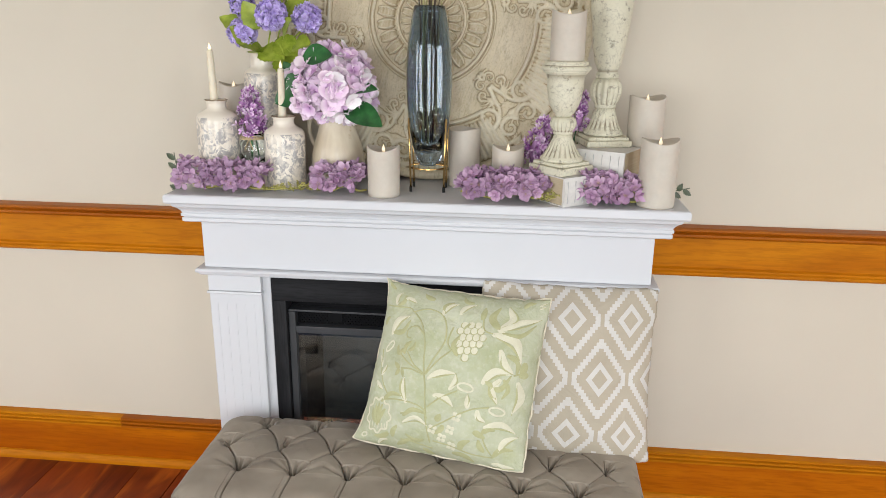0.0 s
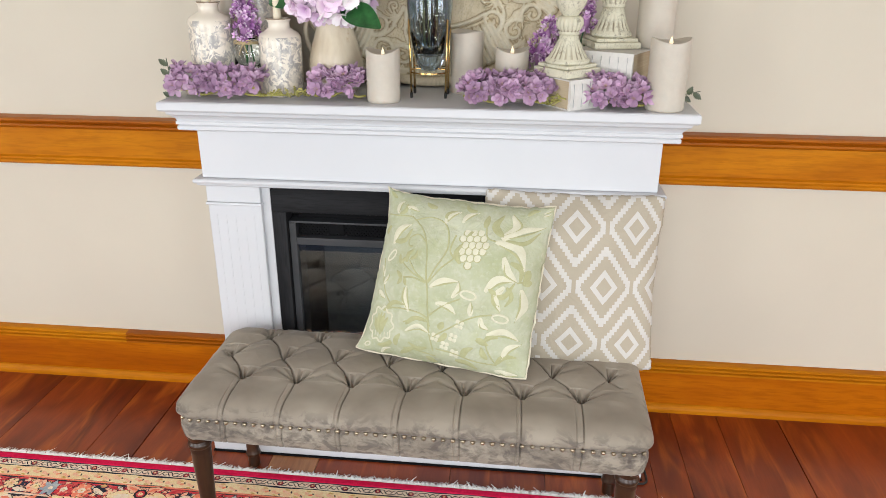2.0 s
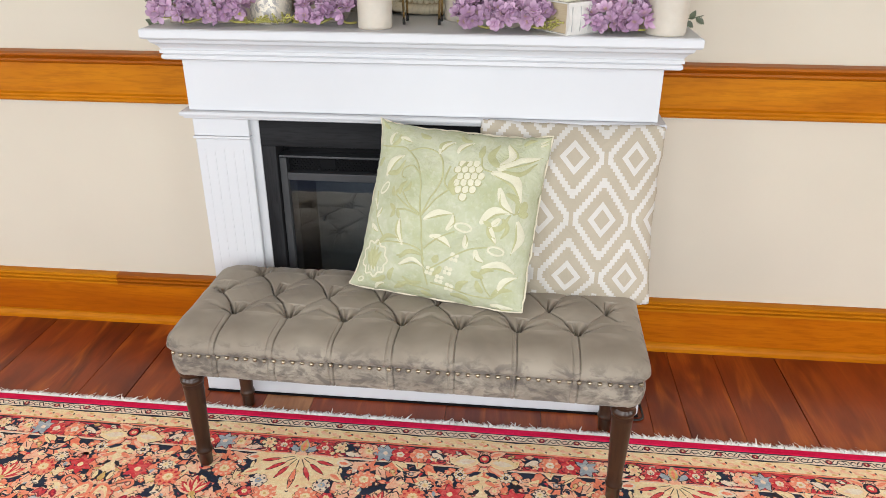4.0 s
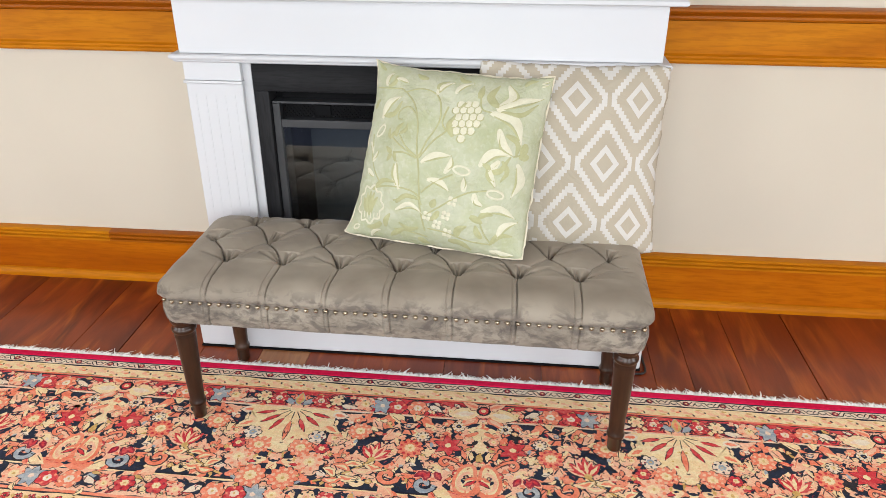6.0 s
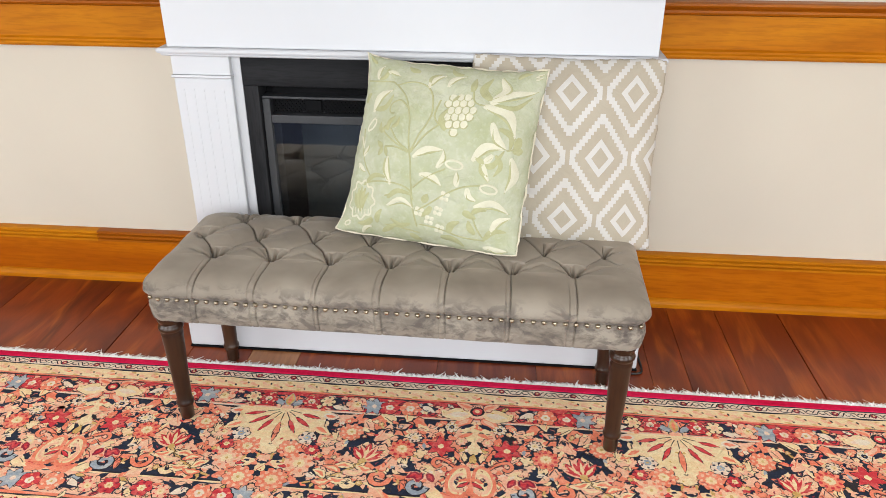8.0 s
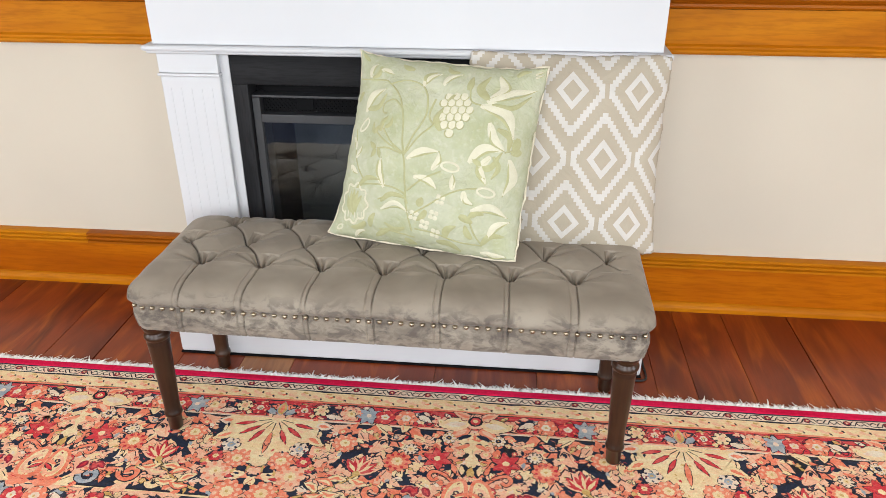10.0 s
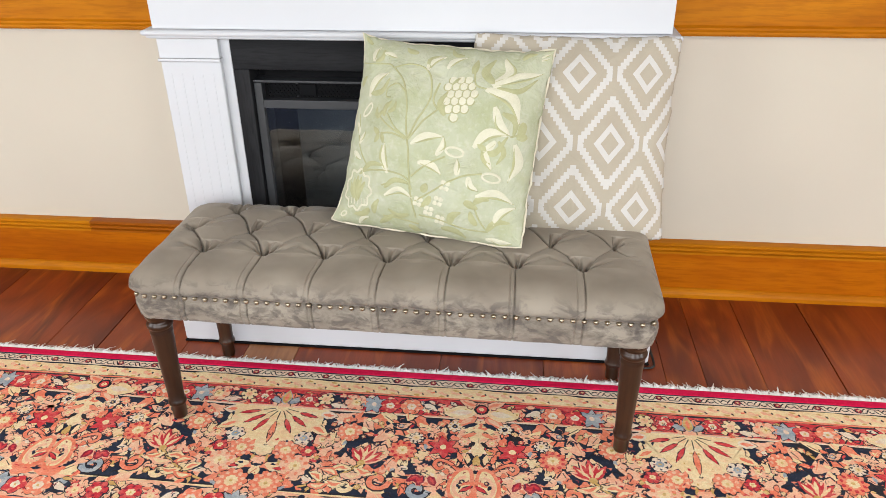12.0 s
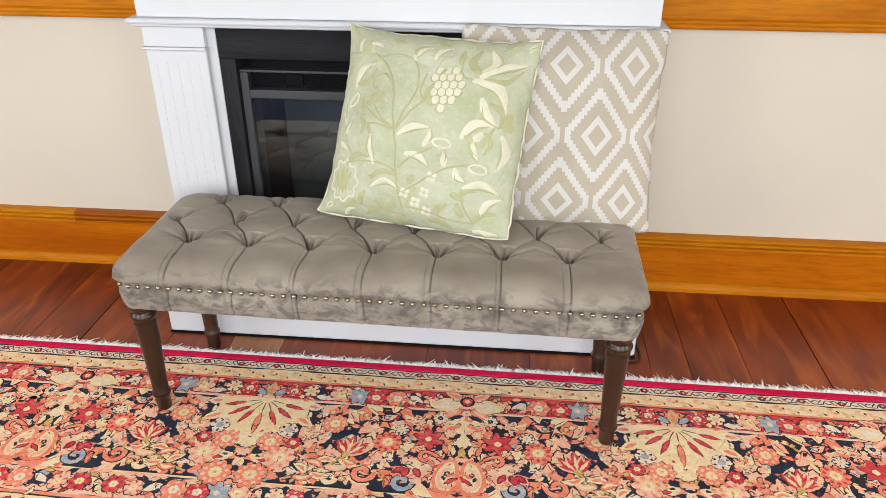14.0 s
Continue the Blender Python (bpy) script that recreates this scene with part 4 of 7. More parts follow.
def bottle(x, y, z, r, shoulder, height, neck, label, turn=0):
    ob = empty("bottle_vase", label, "vase", pose(x, y, z, 0, 0, turn), "transfer-printed bottle vases")
    s = shoulder
    prof = [(0.0, 0.0), (r * 0.9, 0.0), (r * 0.97, 0.004), (r * 0.985, 0.02), (r * 0.99, s * 0.5), (r * 1.0, s - 0.014), (r * 0.97, s - 0.004), (r * 0.88, s + 0.003), (r * 0.68, s + 0.009), (neck * 0.98, s + 0.016), (neck * 0.95, height - 0.01),
            (neck * 1.02, height - 0.005), (neck * 1.13, height - 0.002), (neck * 1.13, height), (neck * 0.95, height), (neck * 0.85, height - 0.004), (neck * 0.8, height - 0.02), (0.0, height - 0.024)]
    bm = lathe(prof, 56, wobble=lambda a, zz: 1 + 0.008 * math.sin(5 * a) * math.sin(zz * 70))
    part("body", bm, transfer_material(s - 0.004), ob, smooth=True)
    bm = lathe([(neck * 1.135, height - 0.0015), (neck * 1.14, height + 0.0004), (neck * 0.97, height + 0.0006)], 40)
    part("rim", bm, RIM_BROWN, ob, "worn brown rim", smooth=True)
    return ob


def taper_candle(x, y, z, h, lean):
    ob = empty("taper_candle", "ivory taper candle with a flame tip, set in a bottle", "candle", pose(x, y, z, 0, lean, 0), "taper candles")
    part("wax", lathe([(0.0, 0.0), (0.0105, 0.0), (0.0103, 0.02), (0.009, h * 0.7), (0.008, h - 0.004), (0.0055, h), (0.0, h + 0.001)], 20), IVORY, ob, smooth=True)
    flame(ob, (0, 0, h - 0.001), 0.018)


bottle(-0.544, -0.213, SH + 0.062, 0.0545, 0.121, 0.159, 0.0255, "grey floral transfer-printed bottle standing on a box", 20)
bottle(-0.36, -0.232, SH, 0.0525, 0.148, 0.186, 0.0275, "cream bottle with grey floral transfer print, at the shelf's edge", 80)
bottle(-0.442, -0.125, SH, 0.053, 0.29, 0.34, 0.035, "tallest grey-printed bottle, holding purple snowball flowers", 140)
taper_candle(-0.548, -0.213, SH + 0.062 + 0.136, 0.148, -1.0)
taper_candle(-0.363, -0.232, SH + 0.163, 0.142, 0.8)


# cream pitcher
def drip_glaze():
    g = Graph("cream_drip_glaze")
    v = g.coords(stretch=(3, 3, 0.7))
    n = g.noise(v, 9.0, 4.0, 0.55, 0.4)
    b = g.noise(g.coords(), 26.0, 4.0, 0.6)
    obj = g.t.nodes.new("ShaderNodeTexCoord").outputs["Object"]
    sep = g.t.nodes.new("ShaderNodeSeparateXYZ")
    g.put(sep.inputs[0], obj)
    col = g.mix(g.ramp(n, (0.3, 0.0), (0.7, 1.0)), (0.5, 0.41, 0.29), (0.66, 0.58, 0.44))
    low = g.ramp(g.math("ADD", sep.outputs[2], g.math("MULTIPLY", g.math("SUBTRACT", n, 0.5), 0.12)), (0.03, 1.0), (0.075, 0.0))
    col = g.mix(g.math("MULTIPLY", low, 0.75), col, (0.56, 0.53, 0.46))
    col = g.mix(g.math("MULTIPLY", g.ramp(b, (0.58, 0.0), (0.68, 1.0)), 0.6), col, (0.4, 0.25, 0.11))
    return g.finish(col, 0.34, Coat_Weight=0.3, Coat_Roughness=0.18)


GLAZE = drip_glaze()
pitcher = empty("pitcher", "glazed cream pitcher holding a lilac hydrangea", "pitcher", pose(-0.232, -0.185, SH))
prof = [(0.0, 0.0), (0.05, 0.0), (0.055, 0.006), (0.068, 0.03), (0.0735, 0.055), (0.071, 0.085), (0.062, 0.118), (0.052, 0.148), (0.046, 0.17), (0.045, 0.185), (0.049, 0.2), (0.053, 0.206), (0.049, 0.206), (0.041, 0.188), (0.03, 0.16), (0.0, 0.15)]
part("body", lathe([(r * 0.95, z) for r, z in prof], 56), GLAZE, pitcher, smooth=True)
bm = bmesh.new()
tube(bm, smoothed([(-0.044, 0.02, 0.188), (-0.066, 0.028, 0.192), (-0.082, 0.034, 0.165), (-0.084, 0.036, 0.13), (-0.07, 0.03, 0.1), (-0.06, 0.026, 0.095)], 6), 0.0065, 10)
part("handle", bm, GLAZE, pitcher, smooth=True)

# blue glass vase in its brass stand
BRASS = metal("polished_brass", (0.75, 0.5, 0.2), 0.16)
TIP = surface("black_rubber_tip", (0.012, 0.012, 0.012), (0.02, 0.02, 0.02), 0.7, vary=0)
BLUEGLASS = glass("smoky_blue_glass", (0.48, 0.6, 0.72), ior=1.6)
glass_vase = empty("glass_vase", "tall smoky blue glass vase in a brass stand", "vase", pose(0.012, -0.208, SH))
outer = [(0.0, 0.064), (0.018, 0.0645), (0.026, 0.069), (0.033, 0.084), (0.042, 0.118), (0.0495, 0.165), (0.0545, 0.215), (0.0568, 0.265), (0.056, 0.315), (0.0525, 0.365), (0.0465, 0.41), (0.041, 0.44), (0.0375, 0.456)]
inner = [(r - 0.0035, z) for r, z in outer[:0:-1] if z > 0.12] + [(0.03, 0.108), (0.0, 0.1)]
part("glass_body", lathe(outer + [(0.0358, 0.4575)] + inner, 48, wobble=lambda a, z: 1 + 0.03 * abs(math.cos(5 * a + 0.4))), BLUEGLASS, glass_vase, "smoky blue ribbed glass", smooth=True)
stand = part("stand_ring", lathe([(0.0485, 0.06), (0.051, 0.06), (0.051, 0.0635), (0.0485, 0.0635), (0.0485, 0.06)], 40), BRASS, glass_vase, "brass stand ring")
for a in (35, 145, 215, 325):
    c, s = math.cos(radians(a)), math.sin(radians(a))
    bm = bmesh.new()
    tube(bm, [(0.052 * c, 0.052 * s, 0.012), (0.0545 * c, 0.0545 * s, 0.1), (0.057 * c, 0.057 * s, 0.188)], 0.0027, 8)
    rod = part("stand_leg", bm, BRASS, glass_vase, "slim brass rod leg", smooth=True)
    part("rubber_tip", lathe([(0.0, 0.0), (0.0036, 0.0), (0.0038, 0.013), (0.0, 0.0135)], 10, at=(0.052 * c, 0.052 * s, 0)), TIP, rod, "black tip")
bm = bmesh.new()
for a in (35, 145):
    c, s = math.cos(radians(a)), math.sin(radians(a))
    tube(bm, [(-0.053 * c, -0.053 * s, 0.07), (0.053 * c, 0.053 * s, 0.07)], 0.0016, 8)
part("stand_cross", bm, BRASS, glass_vase, "brass cross bars", smooth=True)

TWIG = surface("brown_twig", (0.05, 0.035, 0.022), (0.1, 0.07, 0.045), 0.8, vary=0.2)
OLIVE = surface("dry_olive_grass", (0.26, 0.25, 0.1), (0.4, 0.38, 0.18), 0.8, vary=0.2)
rnd = random.Random(5)
twigs = empty("dried_twigs", "dark dried twigs and grasses standing in the vase", "dried stems", pose(0.012, -0.208, SH + 0.115))
for k in range(20):
    a, sp = rnd.uniform(0, math.tau), rnd.uniform(0.3, 1)
    x0, y0 = 0.015 * math.cos(a), 0.015 * math.sin(a)
    x1, y1 = 0.03 * sp * math.cos(a + 0.4), 0.038 * sp * math.sin(a + 0.4)
    bm = bmesh.new()
    tube(bm, smoothed([(x0, y0, 0.0), (x0 * 1.4, y0 * 1.4, 0.15), (x1, y1, 0.34), (x1 * 2.4, y1 * 1.2, 0.5 + rnd.uniform(0, 0.08))], 4), rnd.uniform(0.0014, 0.0032), 5, 0.5)
    part("twig", bm, TWIG if k % 3 else OLIVE, twigs, smooth=True)


def glint_material():
    g = Graph("fairy_light_bulb")
    return g.finish((0.9, 0.85, 0.7), 0.3, Emission_Color=(1.0, 0.87, 0.62, 1), Emission_Strength=4.0)


GLINT = glint_material()
fairy = empty("fairy_lights", "string of tiny warm fairy lights coiled in the vase", "string lights", pose(0.012, -0.208, SH + 0.11))
pts = []
for k in range(120):
    f = k / 119
    a = f * 34 + rnd.uniform(-0.3, 0.3)
    rr = 0.036 * (0.55 + 0.5 * rnd.random()) if f < 0.7 else 0.044
    z = 0.11 * rnd.random() ** 1.2 + 0.004 if f < 0.7 else 0.1 + (f - 0.7) * 0.8
    rr = min(rr, 0.022 + z * 0.2, 0.044 - max(0.0, z - 0.2) * 0.08)
    pts.append((rr * math.cos(a), rr * math.sin(a), z))
bm = bmesh.new()
tube(bm, pts, 0.0005, 4)
part("wire", bm, BRASS, fairy)
bulb = None
for p in pts[::2]:
    if bulb is None:
        ob = part("bulb", lathe([(0.0, -0.0012), (0.001, -0.0005), (0.001, 0.0006), (0.0, 0.0013)], 6), GLINT, fairy, "tiny lit bulb", smooth=True)
        bulb = ob.data
    else:
        ob = new("bulb", bulb)
        ob.parent = fairy
    ob.location = p


# carved round plaque that leans on the wall
def carved():
    g = Graph("limewashed_carved_wood")
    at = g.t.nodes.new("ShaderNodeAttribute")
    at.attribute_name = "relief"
    v = g.coords(shift=False)
    b = g.noise(v, 7.0, 5.0, 0.6)
    streak = g.noise(g.coords(stretch=(5, 1, 1), shift=False), 30.0, 5.0, 0.7, 0.5)
    fine = g.noise(v, 220.0, 4.0, 0.7)
    col = g.mix(g.ramp(b, (0.3, 0.0), (0.7, 1.0)), (0.6, 0.52, 0.36), (0.74, 0.66, 0.5))
    col = g.mix(g.math("MULTIPLY", g.ramp(streak, (0.45, 0.0), (0.7, 1.0)), 0.5), col, (0.66, 0.62, 0.5))
    col = g.mix(g.math("MULTIPLY", g.ramp(fine, (0.5, 0.0), (0.7, 1.0)), 0.5), col, (0.36, 0.27, 0.13))
    # browner at low relief, paler at high relief, broken up by the streaks
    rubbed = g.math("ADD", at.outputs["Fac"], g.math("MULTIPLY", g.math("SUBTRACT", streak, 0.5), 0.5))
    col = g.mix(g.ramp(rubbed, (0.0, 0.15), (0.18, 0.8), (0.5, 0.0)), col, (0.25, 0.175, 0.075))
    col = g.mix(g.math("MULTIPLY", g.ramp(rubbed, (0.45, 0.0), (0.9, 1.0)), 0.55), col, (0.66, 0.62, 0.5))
    return g.finish(col, 0.7, g.bump(g.math("ADD", fine, streak), 0.4, 0.0016))


RADIUS = 0.425


def stroke_height(px, py, line, width):
    """A raised carved stroke with a groove along its middle, narrowing to its end."""
    best, along = 9.0, 0.0
    n = len(line) - 1
    for k, ((ax, ay), (bx, by)) in enumerate(zip(line, line[1:])):
        dx, dy = bx - ax, by - ay
        t = max(0.0, min(1.0, ((px - ax) * dx + (py - ay) * dy) / (dx * dx + dy * dy + 1e-12)))
        d = math.hypot(px - ax - t * dx, py - ay - t * dy)
        if d < best:
            best, along = d, (k + t) / n
    q = best / (width * (1.1 - 0.55 * along))
    return math.sqrt(1 - q * q) * (0.72 + 0.28 * min(1, q * 2.4)) if q < 1 else 0.0


def scroll(cx, cy, r0, start, turns, hand):
    out = []
    for k in range(29):
        f = k / 28
        a = start + hand * turns * math.tau * f
        r = r0 * (1 - 0.82 * f)
        out.append((cx + r * math.cos(a), cy + r * math.sin(a)))
    return out


def plaque_lines():
    """Half a sector's carved scrolls and acanthus leaves, x across and y outwards; the other half mirrors it."""
    out = [(scroll(0.058, 0.292, 0.034, 0.3, 1.35, 1), 0.0066), (scroll(0.03, 0.352, 0.03, 3.4, 1.2, 1), 0.006), (scroll(0.016, 0.215, 0.016, 3.6, 1.1, 1), 0.004), (scroll(0.03, 0.24, 0.014, 0.6, 1.1, -1), 0.004)]
    for st in ([(0.004, 0.235), (0.012, 0.268), (0.022, 0.3), (0.045, 0.322), (0.08, 0.33)], [(0.03, 0.388), (0.062, 0.38), (0.09, 0.36), (0.104, 0.325), (0.094, 0.3)]):
        out.append(([tuple(p) for p in smoothed(st, 4)], 0.006))

    def acanthus(x, y, turn, spread, count, length, width):
        """Curved fingers that fan out from one root."""
        for k in range(count):
            a = radians(turn + spread * (k / (count - 1) - 0.5))
            ln = length * (1 - 0.35 * abs(k / (count - 1) - 0.5) * 2)
            bend = radians(28 if k >= count / 2 else -28)
            tip = (x + ln * math.cos(a + bend * 0.5), y + ln * math.sin(a + bend * 0.5))
            mid = (x + 0.55 * ln * math.cos(a), y + 0.55 * ln * math.sin(a))
            out.append(([tuple(p) for p in smoothed([(x, y), mid, tip], 4)], width))

    acanthus(0.07, 0.338, 20, 140, 9, 0.046, 0.0044)
    acanthus(0.012, 0.262, 25, 120, 7, 0.042, 0.0042)
    acanthus(0.05, 0.388, 160, 110, 7, 0.036, 0.004)
    acanthus(0.108, 0.315, -60, 130, 8, 0.042, 0.0044)
    acanthus(0.0, 0.318, 90, 150, 7, 0.045, 0.0044)
    acanthus(0.004, 0.19, 70, 100, 4, 0.026, 0.0034)
    return out


def plaque_mesh():
    bm = bmesh.new()
    lines = [(ln, w, (min(p[0] for p in ln) - w * 1.2, max(p[0] for p in ln) + w * 1.2, min(p[1] for p in ln) - w * 1.2, max(p[1] for p in ln) + w * 1.2)) for ln, w in plaque_lines()]
    shade = bm.verts.layers.float.new("relief")
    sectors, na, nr = 6, 600, 190
    per = na // sectors
    cache = {}

    def carve(r, a, k):
        """Relief of the carving at radius r; k is the step inside a sector, mirrored about its middle."""
        key = (round(r, 5), min(k, per - k))
        if key in cache:
            return cache[key]
        off = (min(k, per - k) / per) * math.tau / sectors
        h = 0.0
        ridge = lambda c, w: max(0.0, 1 - ((r - c) / w) ** 2) ** 0.5 if abs(r - c) < w else 0.0
        h += 0.006 * ridge(0.0, 0.03) + 0.004 * ridge(0.036, 0.005)
        for r0, r1, count in ((0.042, 0.083, 18), (0.096, 0.148, 24)):
            if r0 < r < r1:
                ph = (off * count / math.tau) % 1.0
                side = abs(ph - 0.5) * 2
                f = (r - r0) / (r1 - r0)
                wide = math.sin(math.pi * min(1, f * 0.75 + 0.2)) ** 0.6
                e = 1 - side / max(0.05, wide)
                if e > 0:
                    h += 0.006 * math.sqrt(min(1, e * 3.2)) * (1 if e < 0.45 else 0.45) * min(1, 6 * f, 8 * (1 - f))
        h += 0.005 * ridge(0.09, 0.004) + 0.005 * ridge(0.158, 0.005) + 0.004 * ridge(0.168, 0.003)
        h += 0.008 * ridge(0.275, 0.006) * (1 if off > 0.2 else 0.0) + 0.004 * ridge(0.287, 0.004) * (1 if off > 0.2 else 0.0)
        if 0.285 < r < 0.402:
            # ribbed fan round the middle of each sector's edge
            gate = 1 / (1 + math.exp(-(off - 0.13 - (0.4 - r) * 0.6) * 70))
            rib = abs(math.sin(off * 84 + (r - 0.34) * 9))
            h += gate * 0.0085 * rib ** 0.5 * min(1, (r - 0.285) / 0.02, (0.402 - r) / 0.012)
        px, py = r * math.sin(off), r * math.cos(off)
        if 0.17 < r < 0.41:
            best = 0.0
            for line, w, (x0, x1, y0, y1) in lines:
                if x0 < px < x1 and y0 < py < y1:
                    best = max(best, (0.0075 if w > 0.0055 else 0.0055) * stroke_height(px, py, line, w))
            h = max(h, best)
        cache[key] = h
        return h

    grid = []
    for j in range(1, nr + 1):
        r = RADIUS * j / nr
        ring = []
        for i in range(na):
            a = math.tau * i / na
            h = carve(r, a, i % per)
            h = 2.1 * h + 0.0012 * noise.noise(Vector((r * math.cos(a) * 40, r * math.sin(a) * 40, 0)))
            drop = 0.02 * max(0.0, (r - 0.418) / 0.007) ** 2
            vert = bm.verts.new((r * math.sin(a), h + 0.022 - drop, r * math.cos(a)))
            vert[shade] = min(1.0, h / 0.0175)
            ring.append(vert)
        grid.append(ring)
    mid = bm.verts.new((0, 0.03, 0))
    for i in range(na):
        bm.faces.new((mid, grid[0][i], grid[0][(i + 1) % na]))
    for p, q in zip(grid, grid[1:]):
        for i in range(na):
            bm.faces.new((p[i], p[(i + 1) % na], q[(i + 1) % na], q[i]))
    back = [bm.verts.new((v.co.x, 0.0, v.co.z)) for v in grid[-1]]
    for i in range(na):
        bm.faces.new((grid[-1][i], grid[-1][(i + 1) % na], back[(i + 1) % na], back[i]))
    bm.faces.new(back)
    for v in bm.verts:
        v.co.y = -v.co.y
    return bm


LIMED = carved()
plaque = empty("wall_plaque", "round limewashed wooden plaque carved with scrolls, leaning on the wall", "plaque", pose(0, -0.062, SH, -4.0, 0, 0) @ pose(0, 0, RADIUS, 0, 17, 0))
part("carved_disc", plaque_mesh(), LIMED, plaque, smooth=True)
turned = pose(0, 0, 0, 90, 0, 0)
for name, prof in (("outer_rim", [(0.398, 0.02), (0.4, 0.034), (0.405, 0.04), (0.412, 0.042), (0.419, 0.039), (0.424, 0.03), (0.426, 0.0), (0.41, 0.0)]), ("boss", [(0.03, 0.02), (0.029, 0.036), (0.024, 0.041), (0.018, 0.039), (0.012, 0.044), (0.0, 0.047)])):
    bm = lathe(prof, 160)
    for v in bm.verts:
        v.co = turned @ v.co
    part(name, bm, LIMED, plaque, smooth=True)
# ---- flowers ----
def petal_material(name, rim, mid, heart, size, rough=0.6, vary=(0.9, 0.6)):
    """Petal tint from the floret's heart to its rim, with each floret a little different."""
    g = Graph(name)
    obj = g.t.nodes.new("ShaderNodeTexCoord").outputs["Object"]
    ln = g.t.nodes.new("ShaderNodeVectorMath")
    ln.operation = "LENGTH"
    g.put(ln.inputs[0], obj)
    d = g.math("DIVIDE", ln.outputs["Value"], size)
    n = g.noise(g.coords(), 70.0, 4.0, 0.6)
    col = g.ramp(g.math("ADD", d, g.math("MULTIPLY", g.math("SUBTRACT", n, 0.5), 0.5)), (0.08, heart), (0.4, mid), (0.95, rim))
    rn = g.random()
    col = g.mix(g.math("MULTIPLY", rn, 0.55), col, tuple(min(1, c * 1.5) for c in mid))
    col = g.mix(g.math("MULTIPLY", g.ramp(g.math("FRACT", g.math("MULTIPLY", rn, 7.3)), (0.55, 0.0), (1.0, 1.0)), 0.5), col, tuple(c * vary[1] for c in rim))
    return g.finish(col, rough, g.bump(n, 0.3, 0.001))


LILAC_PINK = petal_material("mauve_petal", (0.56, 0.4, 0.52), (0.38, 0.22, 0.35), (0.36, 0.25, 0.15), 0.019)
PALE_LILAC = petal_material("pale_lilac_petal", (0.88, 0.76, 0.82), (0.7, 0.5, 0.66), (0.42, 0.24, 0.38), 0.023)
WHITE_LILAC = petal_material("whitish_petal", (0.9, 0.84, 0.85), (0.84, 0.7, 0.76), (0.55, 0.36, 0.46), 0.023)
ROSE_LILAC = petal_material("rose_lilac_petal", (0.8, 0.66, 0.78), (0.58, 0.36, 0.58), (0.36, 0.18, 0.36), 0.023)
PURPLE = petal_material("deep_purple_petal", (0.46, 0.24, 0.46), (0.22, 0.065, 0.25), (0.06, 0.012, 0.07), 0.0095)
PALE_BUD = petal_material("pale_lilac_bud", (0.82, 0.7, 0.8), (0.5, 0.26, 0.52), (0.14, 0.04, 0.16), 0.0085)
VIOLET = petal_material("violet_blue_petal", (0.66, 0.58, 0.86), (0.38, 0.28, 0.64), (0.2, 0.13, 0.36), 0.0105)


def leaf_material(name, dark, light):
    g = Graph(name)
    v = g.coords()
    n = g.noise(v, 40.0, 4.0, 0.6)
    col = g.mix(g.ramp(n, (0.3, 0.0), (0.7, 1.0)), dark, light)
    return g.finish(col, 0.42, g.bump(n, 0.3, 0.001))


DARKLEAF = leaf_material("dark_green_leaf", (0.008, 0.06, 0.014), (0.028, 0.15, 0.035))
LIMELEAF = leaf_material("lime_green_leaf", (0.17, 0.25, 0.012), (0.4, 0.48, 0.06))
GREYLEAF = leaf_material("grey_green_leaf", (0.045, 0.06, 0.035), (0.09, 0.115, 0.06))
STEM = leaf_material("yellow_green_stem", (0.3, 0.28, 0.06), (0.5, 0.46, 0.14))


def floret_mesh(size, petals, rg, cup=0.3, wide=0.62):
    """A floret with broad cupped petals that overlap at the heart."""
    bm = bmesh.new()
    for k in range(petals):
        a = math.tau * k / petals + rg.uniform(-0.15, 0.15)
        length = size * rg.uniform(0.88, 1.1)
        tilt = cup * rg.uniform(0.5, 1.5)
        rows = []
        for f, w in ((0.06, 0.12), (0.35, 0.75), (0.65, 1.0), (0.88, 0.66), (1.0, 0.18)):
            row = []
            for s in (-1, 0, 1):
                d = length * f
                side = s * size * wide * w * rg.uniform(0.9, 1.1)
                z = d * tilt + 0.22 * size * f * f * (1 if s else -0.15) * rg.uniform(0.5, 1.2) + (0.0006 if k % 2 else 0)
                row.append(bm.verts.new((d * math.cos(a) - side * math.sin(a), d * math.sin(a) + side * math.cos(a), z)))
            rows.append(row)
        for p, q in zip(rows, rows[1:]):
            for i in (0, 1):
                bm.faces.new((p[i], p[i + 1], q[i + 1], q[i]))
    lathe([(0.0, size * 0.16), (size * 0.07, size * 0.12), (size * 0.08, size * 0.04), (0.0, 0.0)], 6, bm)
    return bm


def mesh_of(name, bm, material):
    me = bpy.data.meshes.new(name)
    for f in bm.faces:
        f.smooth = True
    bm.to_mesh(me)
    bm.free()
    me.materials.append(material)
    return me


rf = random.Random(11)
DUSTY = petal_material("dusty_mauve_petal", (0.42, 0.27, 0.4), (0.3, 0.17, 0.28), (0.3, 0.22, 0.12), 0.018)
MAUVE_FLORETS = [mesh_of("floret", floret_mesh(0.0175, 4 + k % 2, rf, 0.35 + 0.12 * (k % 4), 0.43), LILAC_PINK if k % 3 else DUSTY) for k in range(12)]
PALE_FLORETS = [mesh_of("floret", floret_mesh(0.0225 + 0.002 * (k % 3), 4, rf, 0.25 + 0.14 * (k % 3), 0.62), (PALE_LILAC, WHITE_LILAC, ROSE_LILAC, PALE_LILAC)[k % 4]) for k in range(12)]
